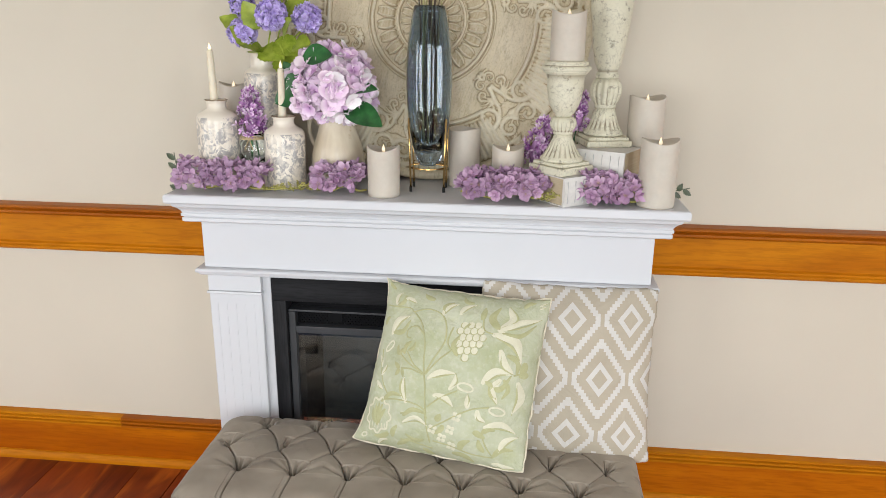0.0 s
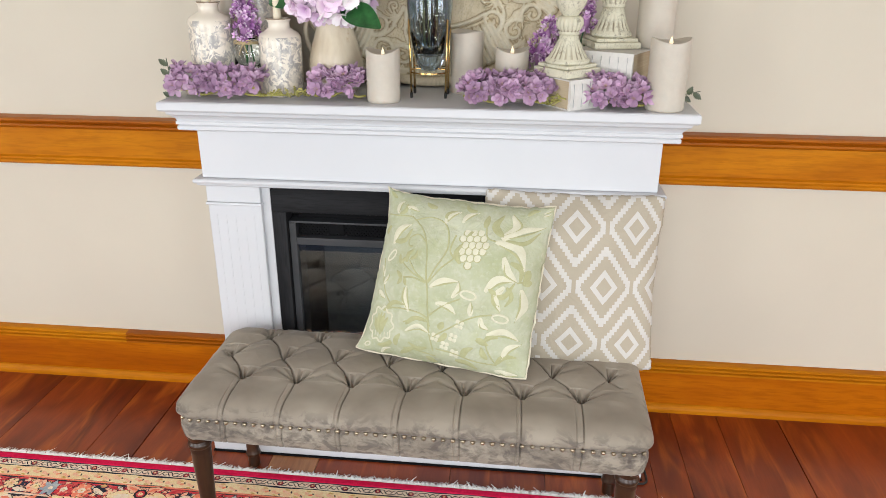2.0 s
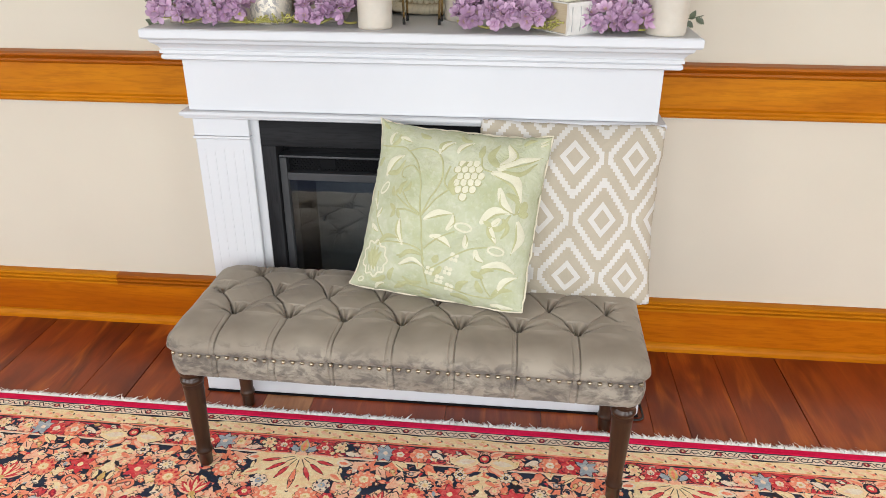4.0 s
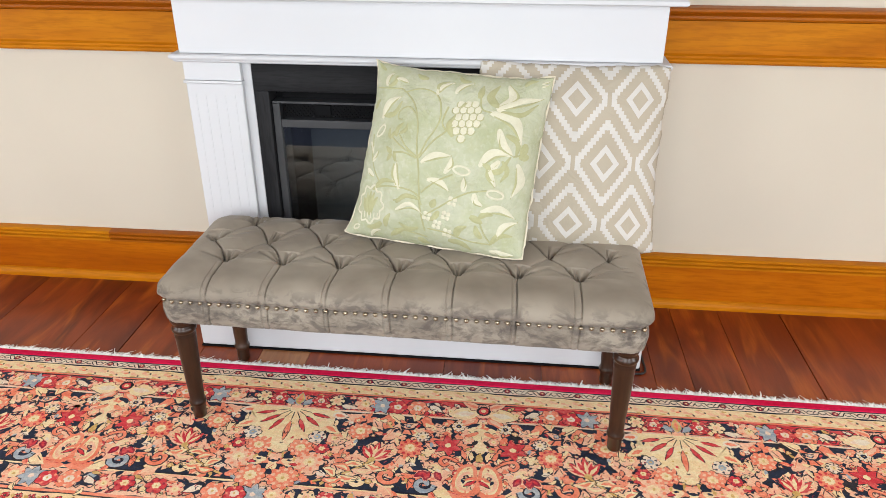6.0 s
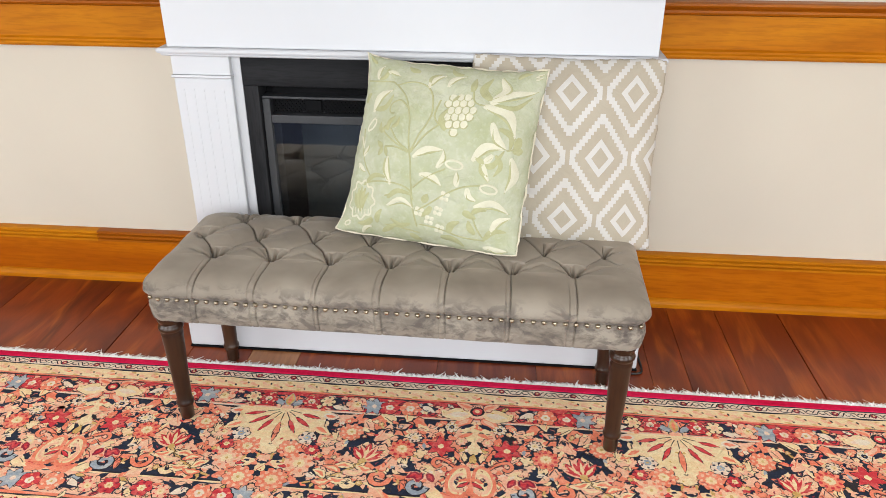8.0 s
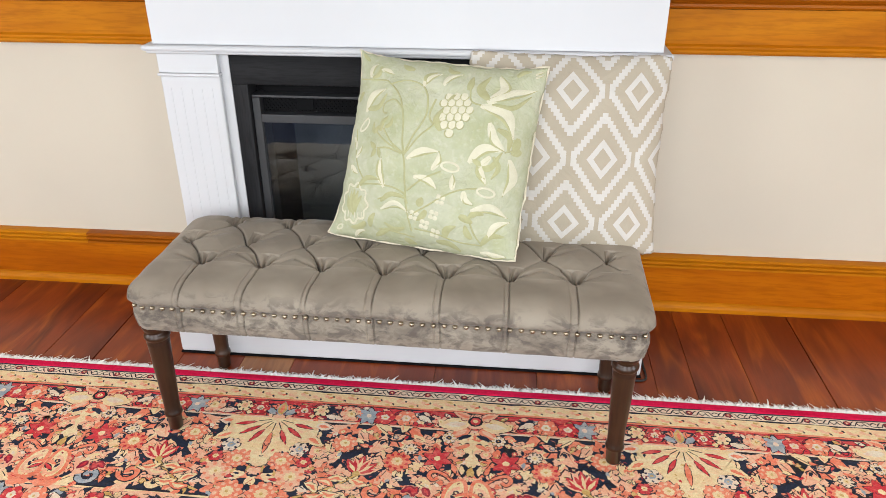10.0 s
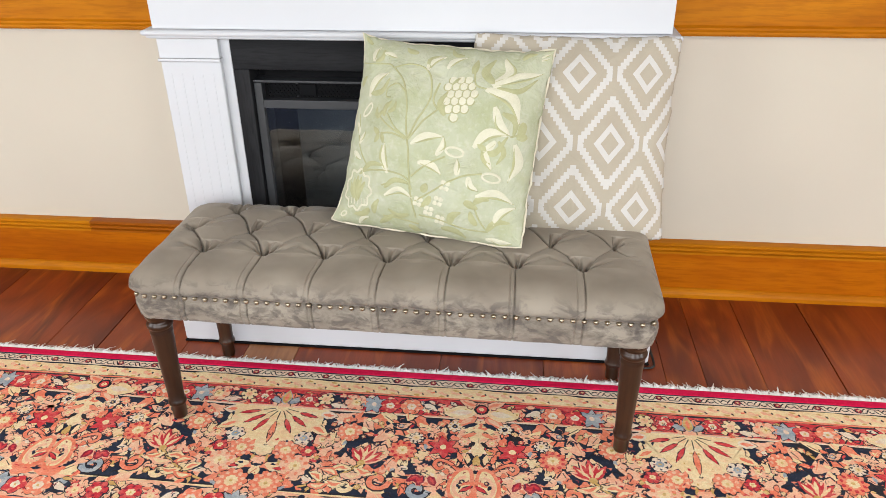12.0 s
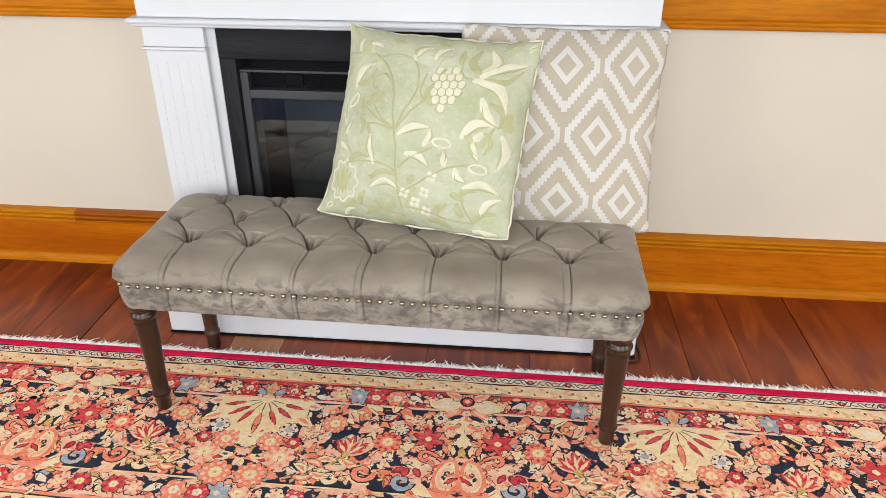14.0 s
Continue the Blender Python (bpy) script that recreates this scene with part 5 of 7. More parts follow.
TINY_PURPLE = [mesh_of("floret", floret_mesh(0.0088 if k % 2 else 0.0074, 4, rf, 0.5 + 0.2 * (k % 3), 0.42), PURPLE if k % 5 < 2 else PALE_BUD) for k in range(10)]
TINY_VIOLET = [mesh_of("floret", floret_mesh(0.0095, 5, rf, 0.35, 0.42), VIOLET) for _ in range(4)]


def facing(p, n, spin, scale=1.0):
    q = Vector(n).to_track_quat("Z", "Y").to_matrix().to_4x4()
    return Matrix.Translation(p) @ q @ pose(0, 0, 0, 0, 0, spin) @ Matrix.Scale(scale, 4)


def scatter(parent, meshes, spots, rg):
    for p, n, s in spots:
        ob = new("floret", rg.choice(meshes))
        ob.parent = parent
        ob.matrix_basis = facing(p, n, rg.uniform(0, 360), s)


def ball_spots(radii, spacing, rg, low=-0.6, jitter=0.12):
    """Evenly spread places over a lumpy ellipsoid, above a given height."""
    count = int(4 * math.pi * (sum(radii) / 3) ** 2 / spacing ** 2)
    out = []
    for k in range(count):
        z = 1 - 2 * (k + 0.5) / count
        if z < low:
            continue
        a = k * 2.399963 + rg.uniform(-0.2, 0.2)
        q = math.sqrt(1 - z * z)
        d = Vector((q * math.cos(a), q * math.sin(a), z))
        f = 1 + rg.uniform(-jitter, jitter)
        n = (d + Vector((rg.uniform(-0.5, 0.5), rg.uniform(-0.5, 0.5), rg.uniform(-0.4, 0.5)))).normalized()
        out.append((Vector((d.x * radii[0], d.y * radii[1], d.z * radii[2])) * f, n, rg.uniform(0.8, 1.12)))
    return out


def leaf_mesh(length, width, bend=0.25, jag=0.0, fold=0.18):
    """A leaf along +y with a folded midrib, bowed downwards, its edge toothed by jag."""
    bm = bmesh.new()
    n, rows = 12, []
    for k in range(n + 1):
        f = k / n
        w = width * (math.sin(math.pi * f ** 0.8) ** 0.8 if 0 < f < 1 else 0.02)
        w *= 1 + (jag * (1 if k % 2 else -1))
        y, z = length * f, -bend * length * f * f
        rows.append([bm.verts.new((s * w, y + (0.12 * width * abs(s)), z + fold * w * abs(s))) for s in (-1, -0.5, 0, 0.5, 1)])
    for p, q in zip(rows, rows[1:]):
        for i in range(4):
            bm.faces.new((p[i], p[i + 1], q[i + 1], q[i]))
    return bm


def put_leaf(parent, at, way, up, length, width, material, bend=0.25, jag=0.0):
    y = Vector(way).normalized()
    x = y.cross(Vector(up)).normalized()
    m = Matrix((x, y, x.cross(y))).transposed().to_4x4()
    m.translation = at
    ob = part("leaf", leaf_mesh(length, width, bend, jag), material, parent, smooth=True)
    ob.matrix_basis = m
    return ob


# the lilac hydrangea in the pitcher
hyd = empty("hydrangea", "pale lilac hydrangea head with dark green leaves, in the pitcher", "flower", pose(-0.236, -0.2, SH + 0.26))
core = lathe([(0.0, -0.055), (0.045, -0.045), (0.07, 0.0), (0.06, 0.045), (0.0, 0.065)], 16)
part("flower_core", core, LILAC_PINK, hyd, smooth=True)
scatter(hyd, PALE_FLORETS, ball_spots((0.09, 0.08, 0.085), 0.019, rf, -0.85, 0.16), rf)
bm = bmesh.new()
tube(bm, [(0, 0, -0.1), (0, 0, -0.04)], 0.005, 8)
part("stem", bm, DARKLEAF, hyd)
put_leaf(hyd, (0.035, -0.035, -0.045), (0.8, -0.35, -0.28), (0.1, -0.7, 0.7), 0.115, 0.036, DARKLEAF, 0.12)
put_leaf(hyd, (0.05, -0.03, -0.005), (0.9, -0.3, 0.1), (0, -0.6, 0.8), 0.075, 0.022, DARKLEAF, 0.1)
put_leaf(hyd, (-0.06, -0.03, 0.0), (-0.65, -0.1, -0.3), (-0.3, -0.9, 0.2), 0.09, 0.036, DARKLEAF, 0.1)
put_leaf(hyd, (-0.06, -0.062, 0.075), (0.9, -0.2, 0.12), (0, -0.8, 0.55), 0.075, 0.03, DARKLEAF, 0.15)
put_leaf(hyd, (-0.075, -0.02, -0.01), (-0.5, -0.1, 0.75), (-0.3, -0.9, 0.1), 0.08, 0.03, DARKLEAF, 0.1)

# purple snowballs and lime leaves in the tallest bottle
snow = empty("snowball_flowers", "violet snowball blooms with lime green leaves, in the tallest bottle", "flowers", pose(-0.438, -0.125, SH + 0.326))
for bx, by, bz, r in ((-0.036, -0.05, 0.062, 0.031), (0.043, -0.055, 0.106, 0.034), (0.132, -0.04, 0.1, 0.031), (-0.048, -0.01, 0.13, 0.026), (0.075, 0.0, 0.19, 0.034)):
    bm = lathe([(0.0, -r * 0.8), (r * 0.55, -r * 0.55), (r * 0.8, 0.0), (r * 0.55, r * 0.55), (0.0, r * 0.8)], 12, at=(bx, by, bz))
    head = part("bloom", bm, VIOLET, snow, "violet snowball bloom", smooth=True)
    for p, n, s in ball_spots((r, r, r), 0.0092, rf, -0.95, 0.1):
        ob = new("floret", rf.choice(TINY_VIOLET))
        ob.parent = head
        ob.matrix_basis = facing(p + Vector((bx, by, bz)), n, rf.uniform(0, 360), s)
    bm = bmesh.new()
    tube(bm, smoothed([(0, 0, -0.05), (bx * 0.4, by * 0.4, 0.02), (bx, by, bz - r * 0.6)], 4), 0.0022, 6)
    part("stem", bm, LIMELEAF, snow, smooth=True)
for at, way, ln, wd in (((0.0, -0.03, 0.02), (0.7, -0.5, -0.1), 0.085, 0.034), ((0.01, -0.03, 0.02), (-0.35, -0.6, 0.25), 0.075, 0.028), ((-0.01, -0.02, 0.05), (-0.75, -0.3, 0.55), 0.1, 0.034), ((0.03, -0.02, 0.07), (0.25, -0.2, 0.9), 0.09, 0.034),
                        ((0.04, -0.03, 0.045), (0.85, -0.4, -0.35), 0.075, 0.034), ((0.0, -0.03, 0.0), (0.9, -0.4, 0.28), 0.09, 0.026), ((0.06, -0.02, 0.1), (0.8, -0.2, 0.6), 0.08, 0.03), ((-0.03, 0, 0.1), (-0.6, -0.1, 0.8), 0.08, 0.03),
                        ((0.0, -0.04, 0.01), (0.1, -0.7, 0.25), 0.06, 0.026), ((0.05, -0.03, 0.01), (0.6, -0.6, -0.55), 0.08, 0.034), ((-0.01, -0.05, 0.03), (-0.5, -0.6, 0.7), 0.07, 0.03), ((0.07, -0.05, 0.05), (0.3, -0.6, 0.6), 0.07, 0.03), ((0.01, -0.05, 0.07), (-0.3, -0.4, 0.8), 0.075, 0.03), ((0.09, -0.04, 0.03), (0.7, -0.5, 0.2), 0.06, 0.03)):
    put_leaf(snow, at, way, (0, -0.75, 0.65), ln, wd, LIMELEAF, 0.2, 0.06)

# little glass jar with purple lilac and a raffia bow
CLEAR = glass("clear_jar_glass", (0.96, 0.98, 0.97))
RAFFIA = surface("straw_raffia", (0.45, 0.34, 0.18), (0.6, 0.48, 0.28), 0.8, vary=0)
jar = empty("glass_jar", "small clear glass jar with a raffia bow, on the box", "jar", pose(-0.45, -0.214, SH + 0.062))
prof = [(0.0, 0.0), (0.032, 0.0), (0.036, 0.004), (0.0365, 0.045), (0.034, 0.054), (0.027, 0.06), (0.026, 0.068), (0.029, 0.07), (0.029, 0.076), (0.026, 0.076), (0.0235, 0.066), (0.0245, 0.058), (0.0335, 0.05), (0.0335, 0.006), (0.0, 0.005)]
part("glass_body", lathe(prof, 32), CLEAR, jar, smooth=True).visible_shadow = False
bm = bmesh.new()
for k in range(2):
    tube(bm, [(0.0275 * math.cos(math.tau * i / 24), 0.0275 * math.sin(math.tau * i / 24), 0.062 + 0.003 * k) for i in range(25)], 0.0016, 5)
for sx in (-1, 1):
    tube(bm, smoothed([(0, -0.029, 0.064), (sx * 0.014, -0.034, 0.072), (sx * 0.024, -0.033, 0.066), (sx * 0.012, -0.032, 0.062), (0, -0.03, 0.064)], 4), 0.0013, 5)
    tube(bm, smoothed([(0, -0.03, 0.064), (sx * 0.006, -0.036, 0.05), (sx * 0.011, -0.037, 0.036)], 4), 0.0013, 5)
part("raffia_bow", bm, RAFFIA, jar, "straw raffia bow")


def lilac_bunch(m, length, width, label, rg):
    ob = empty("lilac_bunch", label, "flower", m, "purple lilac bunches")
    bm = lathe([(0.0, 0.0), (width * 0.4, length * 0.15), (width * 0.45, length * 0.4), (width * 0.2, length * 0.75), (0.0, length * 0.85)], 12)
    part("flower_core", bm, PURPLE, ob, smooth=True)
    n = int(length * width * 36000)
    spots = []
    for k in range(n):
        f = rg.random() ** 0.9
        a = rg.uniform(0, math.tau)
        r = width * min(1.0, 0.55 + 3 * f) * (1.05 - 0.8 * f) * (rg.uniform(0.45, 1.12) ** 0.8) * (1 + 0.25 * math.sin(3 * a + 9 * f))
        d = Vector((math.cos(a), math.sin(a), 0.5 * f))
        spots.append((Vector((r * math.cos(a), r * math.sin(a), length * f)), (d + Vector((rg.uniform(-0.4, 0.4), rg.uniform(-0.4, 0.4), rg.uniform(-0.2, 0.4)))).normalized(), rg.uniform(0.75, 1.2)))
    scatter(ob, TINY_PURPLE, spots, rg)
    bm = bmesh.new()
    for k in range(3):
        a = 1.6 * k
        tube(bm, [(0.004 * math.cos(a), 0.004 * math.sin(a), 0.02), (0.012 * math.cos(a + 1), 0.012 * math.sin(a + 1), -0.062)], 0.0018, 5)
    part("stems", bm, DARKLEAF, ob)
    return ob


lilac_bunch(pose(-0.45, -0.214, SH + 0.062 + 0.07, 4, -1, 0), 0.118, 0.04, "deep purple lilac in the small glass jar", rf)
lilac_bunch(pose(0.281, -0.16, SH + 0.065, 10, 12, 0), 0.125, 0.038, "deep purple lilac standing behind the candles", rf)
lilac_bunch(pose(0.394, -0.115, SH + 0.15, 0, 6, 0), 0.1, 0.022, "slim purple lilac spray behind the urns", rf)


# mauve hydrangea garland along the shelf's edge
def garland(x0, x1, y, label, rg, skip=()):
    ob = empty("flower_garland", label, "garland", pose(0, 0, SH), "mauve hydrangea garland")
    bm = bmesh.new()
    tube(bm, smoothed([(x0 + (x1 - x0) * k / 6, y + 0.012 * math.sin(k * 2.1), 0.012 + 0.006 * math.cos(k * 1.7)) for k in range(7)], 4), 0.003, 6)
    part("vine", bm, STEM, ob, smooth=True)
    n = int((x1 - x0) / 0.0018)
    spots = []
    for k in range(n):
        f = (k + rg.random()) / n
        x = x0 + (x1 - x0) * f
        if any(a < x < b for a, b in skip):
            continue
        a = rg.uniform(-0.25, math.pi * 0.85)
        end = min(1, 0.55 + 6 * min(f, 1 - f))
        d = Vector((rg.uniform(-0.6, 0.6), -math.cos(a) + rg.uniform(-0.4, 0.4), math.sin(a) + rg.uniform(-0.3, 0.5))).normalized()
        r = 0.037 * end
        spots.append((Vector((x, y - r * rg.uniform(0.75, 1.1) * math.cos(a), 0.028 + r * rg.uniform(0.7, 1.15) * math.sin(a))), d, rg.uniform(0.8, 1.12)))
    scatter(ob, MAUVE_FLORETS, spots, rg)
    return ob


def sprig(parent, at, way, count, material, size, rg):
    y = Vector(way).normalized()
    bm = bmesh.new()
    tip = Vector(at) + y * size * count * 0.55
    tube(bm, [at, (Vector(at) + tip) / 2 + Vector((0, 0, 0.003)), tip], 0.0012, 5)
    part("sprig_stem", bm, material, parent)
    for k in range(count):
        s = 1 if k % 2 else -1
        side = y.cross(Vector((0, 1, 0.2))).normalized()
        put_leaf(parent, Vector(at) + y * size * 0.5 * k, y * 0.7 + side * s * 0.8 + Vector((0, rg.uniform(-0.3, 0.1), 0)), (0, -0.9, 0.4), size * rg.uniform(0.8, 1.2), size * 0.3, material, 0.2, 0.25)


left_a = garland(-0.628, -0.389, -0.286, "mauve hydrangea garland draped at the shelf's end", rf)
left_b = garland(-0.271, -0.140, -0.272, "short mauve hydrangea garland beside the pitcher", rf)
right_a = garland(0.103, 0.320, -0.296, "mauve hydrangea garland in front of short candles", rf)
right_b = garland(0.369, 0.540, -0.3, "mauve hydrangea garland beside the largest candle", rf)
sprig(left_a, (-0.635, -0.275, 0.012), (-0.08, 0, 1), 6, GREYLEAF, 0.024, rf)
sprig(left_a, (-0.611, -0.29, 0.006), (-1, -0.2, -0.25), 3, GREYLEAF, 0.022, rf)
sprig(right_b, (0.606, -0.235, 0.01), (1, -0.1, 0.35), 5, GREYLEAF, 0.024, rf)
sprig(right_a, (0.133, -0.27, 0.045), (0.3, -0.2, 1), 3, DARKLEAF, 0.02, rf)


def vine_spray(parent, x0, x1, y, rg):
    """Thin yellow-green stems with little buds, lying on the shelf."""
    for k in range(9):
        a, b = rg.uniform(x0, x1), rg.uniform(x0, x1)
        p = smoothed([(a, y + rg.uniform(-0.015, 0.02), 0.006), ((a + b) / 2, y + rg.uniform(-0.03, 0.0), rg.uniform(0.012, 0.03)), (b, y + rg.uniform(-0.02, 0.015), rg.uniform(0.006, 0.02))], 5)
        bm = bmesh.new()
        tube(bm, p, 0.0013, 5)
        for q in p[::2]:
            o = Vector((rg.uniform(-0.006, 0.006), rg.uniform(-0.006, 0.002), rg.uniform(0, 0.009)))
            tube(bm, [q, q + o], 0.0008, 4)
            lathe([(0.0, -0.0025), (0.0024, -0.0008), (0.0022, 0.0012), (0.0, 0.003)], 6, bm, q + o)
        part("bud_spray", bm, STEM, parent, "yellow-green bud spray", smooth=True)


vine_spray(left_a, -0.419, -0.310, -0.298, rf)
vine_spray(left_b, -0.325, -0.251, -0.285, rf)
vine_spray(right_a, 0.286, 0.379, -0.318, rf)
# ---- embroidery on the green cushion ----
CREWEL = surface("cream_crewel_wool", (0.6, 0.575, 0.42), (0.69, 0.665, 0.52), 0.9, 60, 700, 0.6, 0.001, vary=0.05)
OLIVEWOOL = surface("olive_gold_crewel_wool", (0.39, 0.385, 0.19), (0.48, 0.475, 0.275), 0.9, 60, 700, 0.6, 0.001, vary=0.15)


def on_cushion(u, v, lift):
    p = cushion_point(u, v, G_HALF, G_THICK, 1, G_PINCH, G_LUMP, G_SEED)
    a = cushion_point(u + 0.01, v, G_HALF, G_THICK, 1, G_PINCH, G_LUMP, G_SEED) - p
    b = cushion_point(u, v + 0.01, G_HALF, G_THICK, 1, G_PINCH, G_LUMP, G_SEED) - p
    return p + a.cross(b).normalized() * lift


def stitched(bm, line, width):
    """A raised band of stitches that follows the cushion; width is a number or a function of the way along."""
    pts = [Vector(p) for p in line]
    rows = []
    for i, p in enumerate(pts):
        d = (pts[min(i + 1, len(pts) - 1)] - pts[max(i - 1, 0)]).normalized()
        s = Vector((-d.y, d.x))
        f = i / (len(pts) - 1)
        w = width(f) if callable(width) else width
        row = []
        for k, lift in ((-1, 0.0004), (-0.5, 0.0012), (0, 0.0015), (0.5, 0.0012), (1, 0.0004)):
            q = p + s * (k * w)
            row.append(bm.verts.new(on_cushion(max(-0.985, min(0.985, q.x)), max(-0.985, min(0.985, q.y)), lift)))
        rows.append(row)
    for a, b in zip(rows, rows[1:]):
        for k in range(4):
            bm.faces.new((a[k], a[k + 1], b[k + 1], b[k]))
    return bm


def leaf_line(a, b, bow):
    a, b = Vector(a), Vector(b)
    d = b - a
    s = Vector((-d.y, d.x))
    return smoothed([a, a + d * 0.5 + s * bow, b], 8)


def sew(name, bm, material, label):
    return part(name, bm, material, green, label, smooth=True)


STEMS = [
    [(-0.02, -0.8), (-0.09, -0.55), (-0.14, -0.26), (-0.2, 0.02), (-0.23, 0.25), (-0.29, 0.42), (-0.36, 0.53), (-0.48, 0.64)],
    [(-0.91, 0.65), (-0.73, 0.66), (-0.55, 0.67), (-0.48, 0.63)],
    [(-0.48, 0.63), (-0.32, 0.69), (-0.16, 0.65), (-0.07, 0.53), (-0.04, 0.37), (-0.07, 0.23), (-0.13, 0.1), (-0.18, -0.03)],
    [(-0.28, 0.39), (-0.37, 0.46), (-0.44, 0.45), (-0.49, 0.4), (-0.48, 0.33), (-0.42, 0.32)],
    [(-0.19, -0.04), (-0.32, 0.05), (-0.43, 0.17)],
]
STEMS += [
    [(-0.21, -0.03), (-0.38, 0.05), (-0.52, 0.14)], [(-0.2, -0.05), (-0.34, -0.01), (-0.46, -0.02)], [(-0.18, -0.05), (-0.07, 0.12), (0.05, 0.25), (0.11, 0.34)],
    [(-0.1, -0.39), (0.03, -0.26), (0.18, -0.17)], [(-0.04, -0.63), (0.1, -0.52), (0.23, -0.42), (0.38, -0.33), (0.55, -0.29)], [(-0.08, -0.52), (-0.15, -0.41), (-0.31, -0.37), (-0.54, -0.38), (-0.67, -0.43)],
    [(-0.82, 0.14), (-0.76, -0.07), (-0.67, -0.24), (-0.56, -0.37)], [(-0.37, -0.51), (-0.23, -0.46), (-0.1, -0.47)], [(0.01, -0.87), (-0.17, -0.84), (-0.35, -0.83)],
]
STEMS += [
    [(0.64, -0.86), (0.45, -0.85), (0.21, -0.79), (0.01, -0.77)], [(0.05, 0.25), (-0.01, 0.34), (0.01, 0.51)], [(0.75, 0.07), (0.83, 0.1), (0.87, 0.15)],
    [(0.46, 0.49), (0.34, 0.53), (0.29, 0.7)], [(0.51, -0.59), (0.56, -0.72), (0.65, -0.86)],
]
for line in STEMS:
    sew("stem_stitch", stitched(bmesh.new(), smoothed(line, 7), 0.0085), OLIVEWOOL, "olive-gold stitched stem")

# leaves as (root, tip, half width, bow)
CREAM_LEAVES = [((-0.72, 0.32), (-0.52, 0.57), 0.041, 0.2), ((-0.75, 0.68), (-0.7, 0.86), 0.029, 0.2), ((-0.14, 0.63), (-0.01, 0.81), 0.029, 0.2), ((0.04, 0.67), (0.18, 0.83), 0.026, 0.2), ((0.49, 0.53), (0.54, 0.85), 0.053, -0.35),
                ((0.51, 0.52), (0.92, 0.7), 0.035, 0.1), ((0.44, 0.49), (0.81, 0.2), 0.047, 0.25), ((0.56, 0.33), (0.74, 0.09), 0.038, -0.1), ((0.42, -0.06), (0.72, 0.08), 0.041, 0.25), ((0.62, 0.02), (0.62, -0.24), 0.038, -0.3)]
CREAM_LEAVES += [((0.81, 0.01), (0.8, -0.33), 0.038, 0.2), ((-0.15, -0.09), (0.13, 0.01), 0.029, 0.15), ((0.1, -0.17), (0.14, 0.0), 0.026, -0.1), ((-0.33, -0.39), (-0.4, -0.11), 0.029, 0.15), ((-0.06, -0.25), (0.17, -0.34), 0.029, 0.15),
                 ((0.33, -0.33), (0.3, -0.19), 0.029, 0), ((0.43, -0.33), (0.53, -0.45), 0.029, -0.2), ((-0.85, 0.06), (-0.76, -0.06), 0.021, 0.1), ((-0.73, -0.14), (-0.68, -0.02), 0.024, 0), ((-0.8, -0.22), (-0.68, -0.29), 0.026, 0)]
CREAM_LEAVES += [((-0.62, -0.97), (-0.51, -0.88), 0.024, 0.2), ((-0.34, -0.61), (-0.06, -0.61), 0.021, 0.3), ((0.52, -0.51), (0.87, -0.54), 0.032, 0.2), ((0.71, -0.77), (0.9, -0.58), 0.032, 0.2), ((0.63, -0.94), (0.88, -0.95), 0.029, 0),
                 ((0.87, 0.89), (0.96, 0.93), 0.016, 0), ((0.88, 0.85), (0.96, 0.88), 0.016, 0), ((-0.64, 0.79), (-0.48, 0.75), 0.024, 0.1)]
for a, b, w, k in CREAM_LEAVES:
    sew("leaf", stitched(bmesh.new(), leaf_line(a, b, k), lambda f, w=w: w * (math.sin(math.pi * (0.04 + 0.93 * f) ** 0.8) ** 0.75) + 0.002), CREWEL, "cream stitched leaf")
    c = Vector(a) + (Vector(b) - Vector(a)) * 0.1
    sew("leaf_edge", stitched(bmesh.new(), leaf_line(tuple(c), tuple(Vector(b) + (Vector(b) - Vector(a)) * 0.05), k - 0.14), lambda f, w=w: 0.24 * w * math.sin(math.pi * f) + 0.003), OLIVEWOOL, "olive-gold leaf shading")
OLIVE_LEAVES = [((-0.71, 0.35), (-0.49, 0.52), 0.035, -0.25), ((-0.73, 0.68), (-0.64, 0.83), 0.029, -0.2), ((-0.12, 0.66), (-0.06, 0.82), 0.029, 0.3), ((0.51, 0.55), (0.45, 0.84), 0.047, 0.3), ((0.54, 0.51), (0.9, 0.64), 0.029, -0.2),
                ((0.64, 0.28), (0.78, 0.07), 0.035, 0.3), ((0.44, -0.02), (0.73, 0.07), 0.035, -0.4), ((0.65, 0.02), (0.66, -0.19), 0.029, 0.3), ((-0.46, 0.14), (-0.4, 0.29), 0.029, 0.2), ((-0.42, 0.18), (-0.35, 0.29), 0.024, -0.2)]
OLIVE_LEAVES += [((-0.52, 0.12), (-0.57, 0.22), 0.029, 0.2), ((-0.53, 0.12), (-0.46, 0.2), 0.024, 0.1), ((-0.48, -0.03), (-0.57, 0.03), 0.029, 0), ((-0.48, -0.03), (-0.53, -0.11), 0.029, 0), ((-0.45, -0.02), (-0.42, -0.11), 0.024, 0),
                 ((-0.66, -0.43), (-0.38, -0.32), 0.029, 0.2), ((-0.34, -0.53), (-0.13, -0.45), 0.029, 0.2), ((0.42, -0.57), (0.55, -0.63), 0.041, 0), ((0.51, -0.58), (0.65, -0.53), 0.035, 0.2), ((0.64, -0.85), (0.87, -0.73), 0.035, 0.2)]
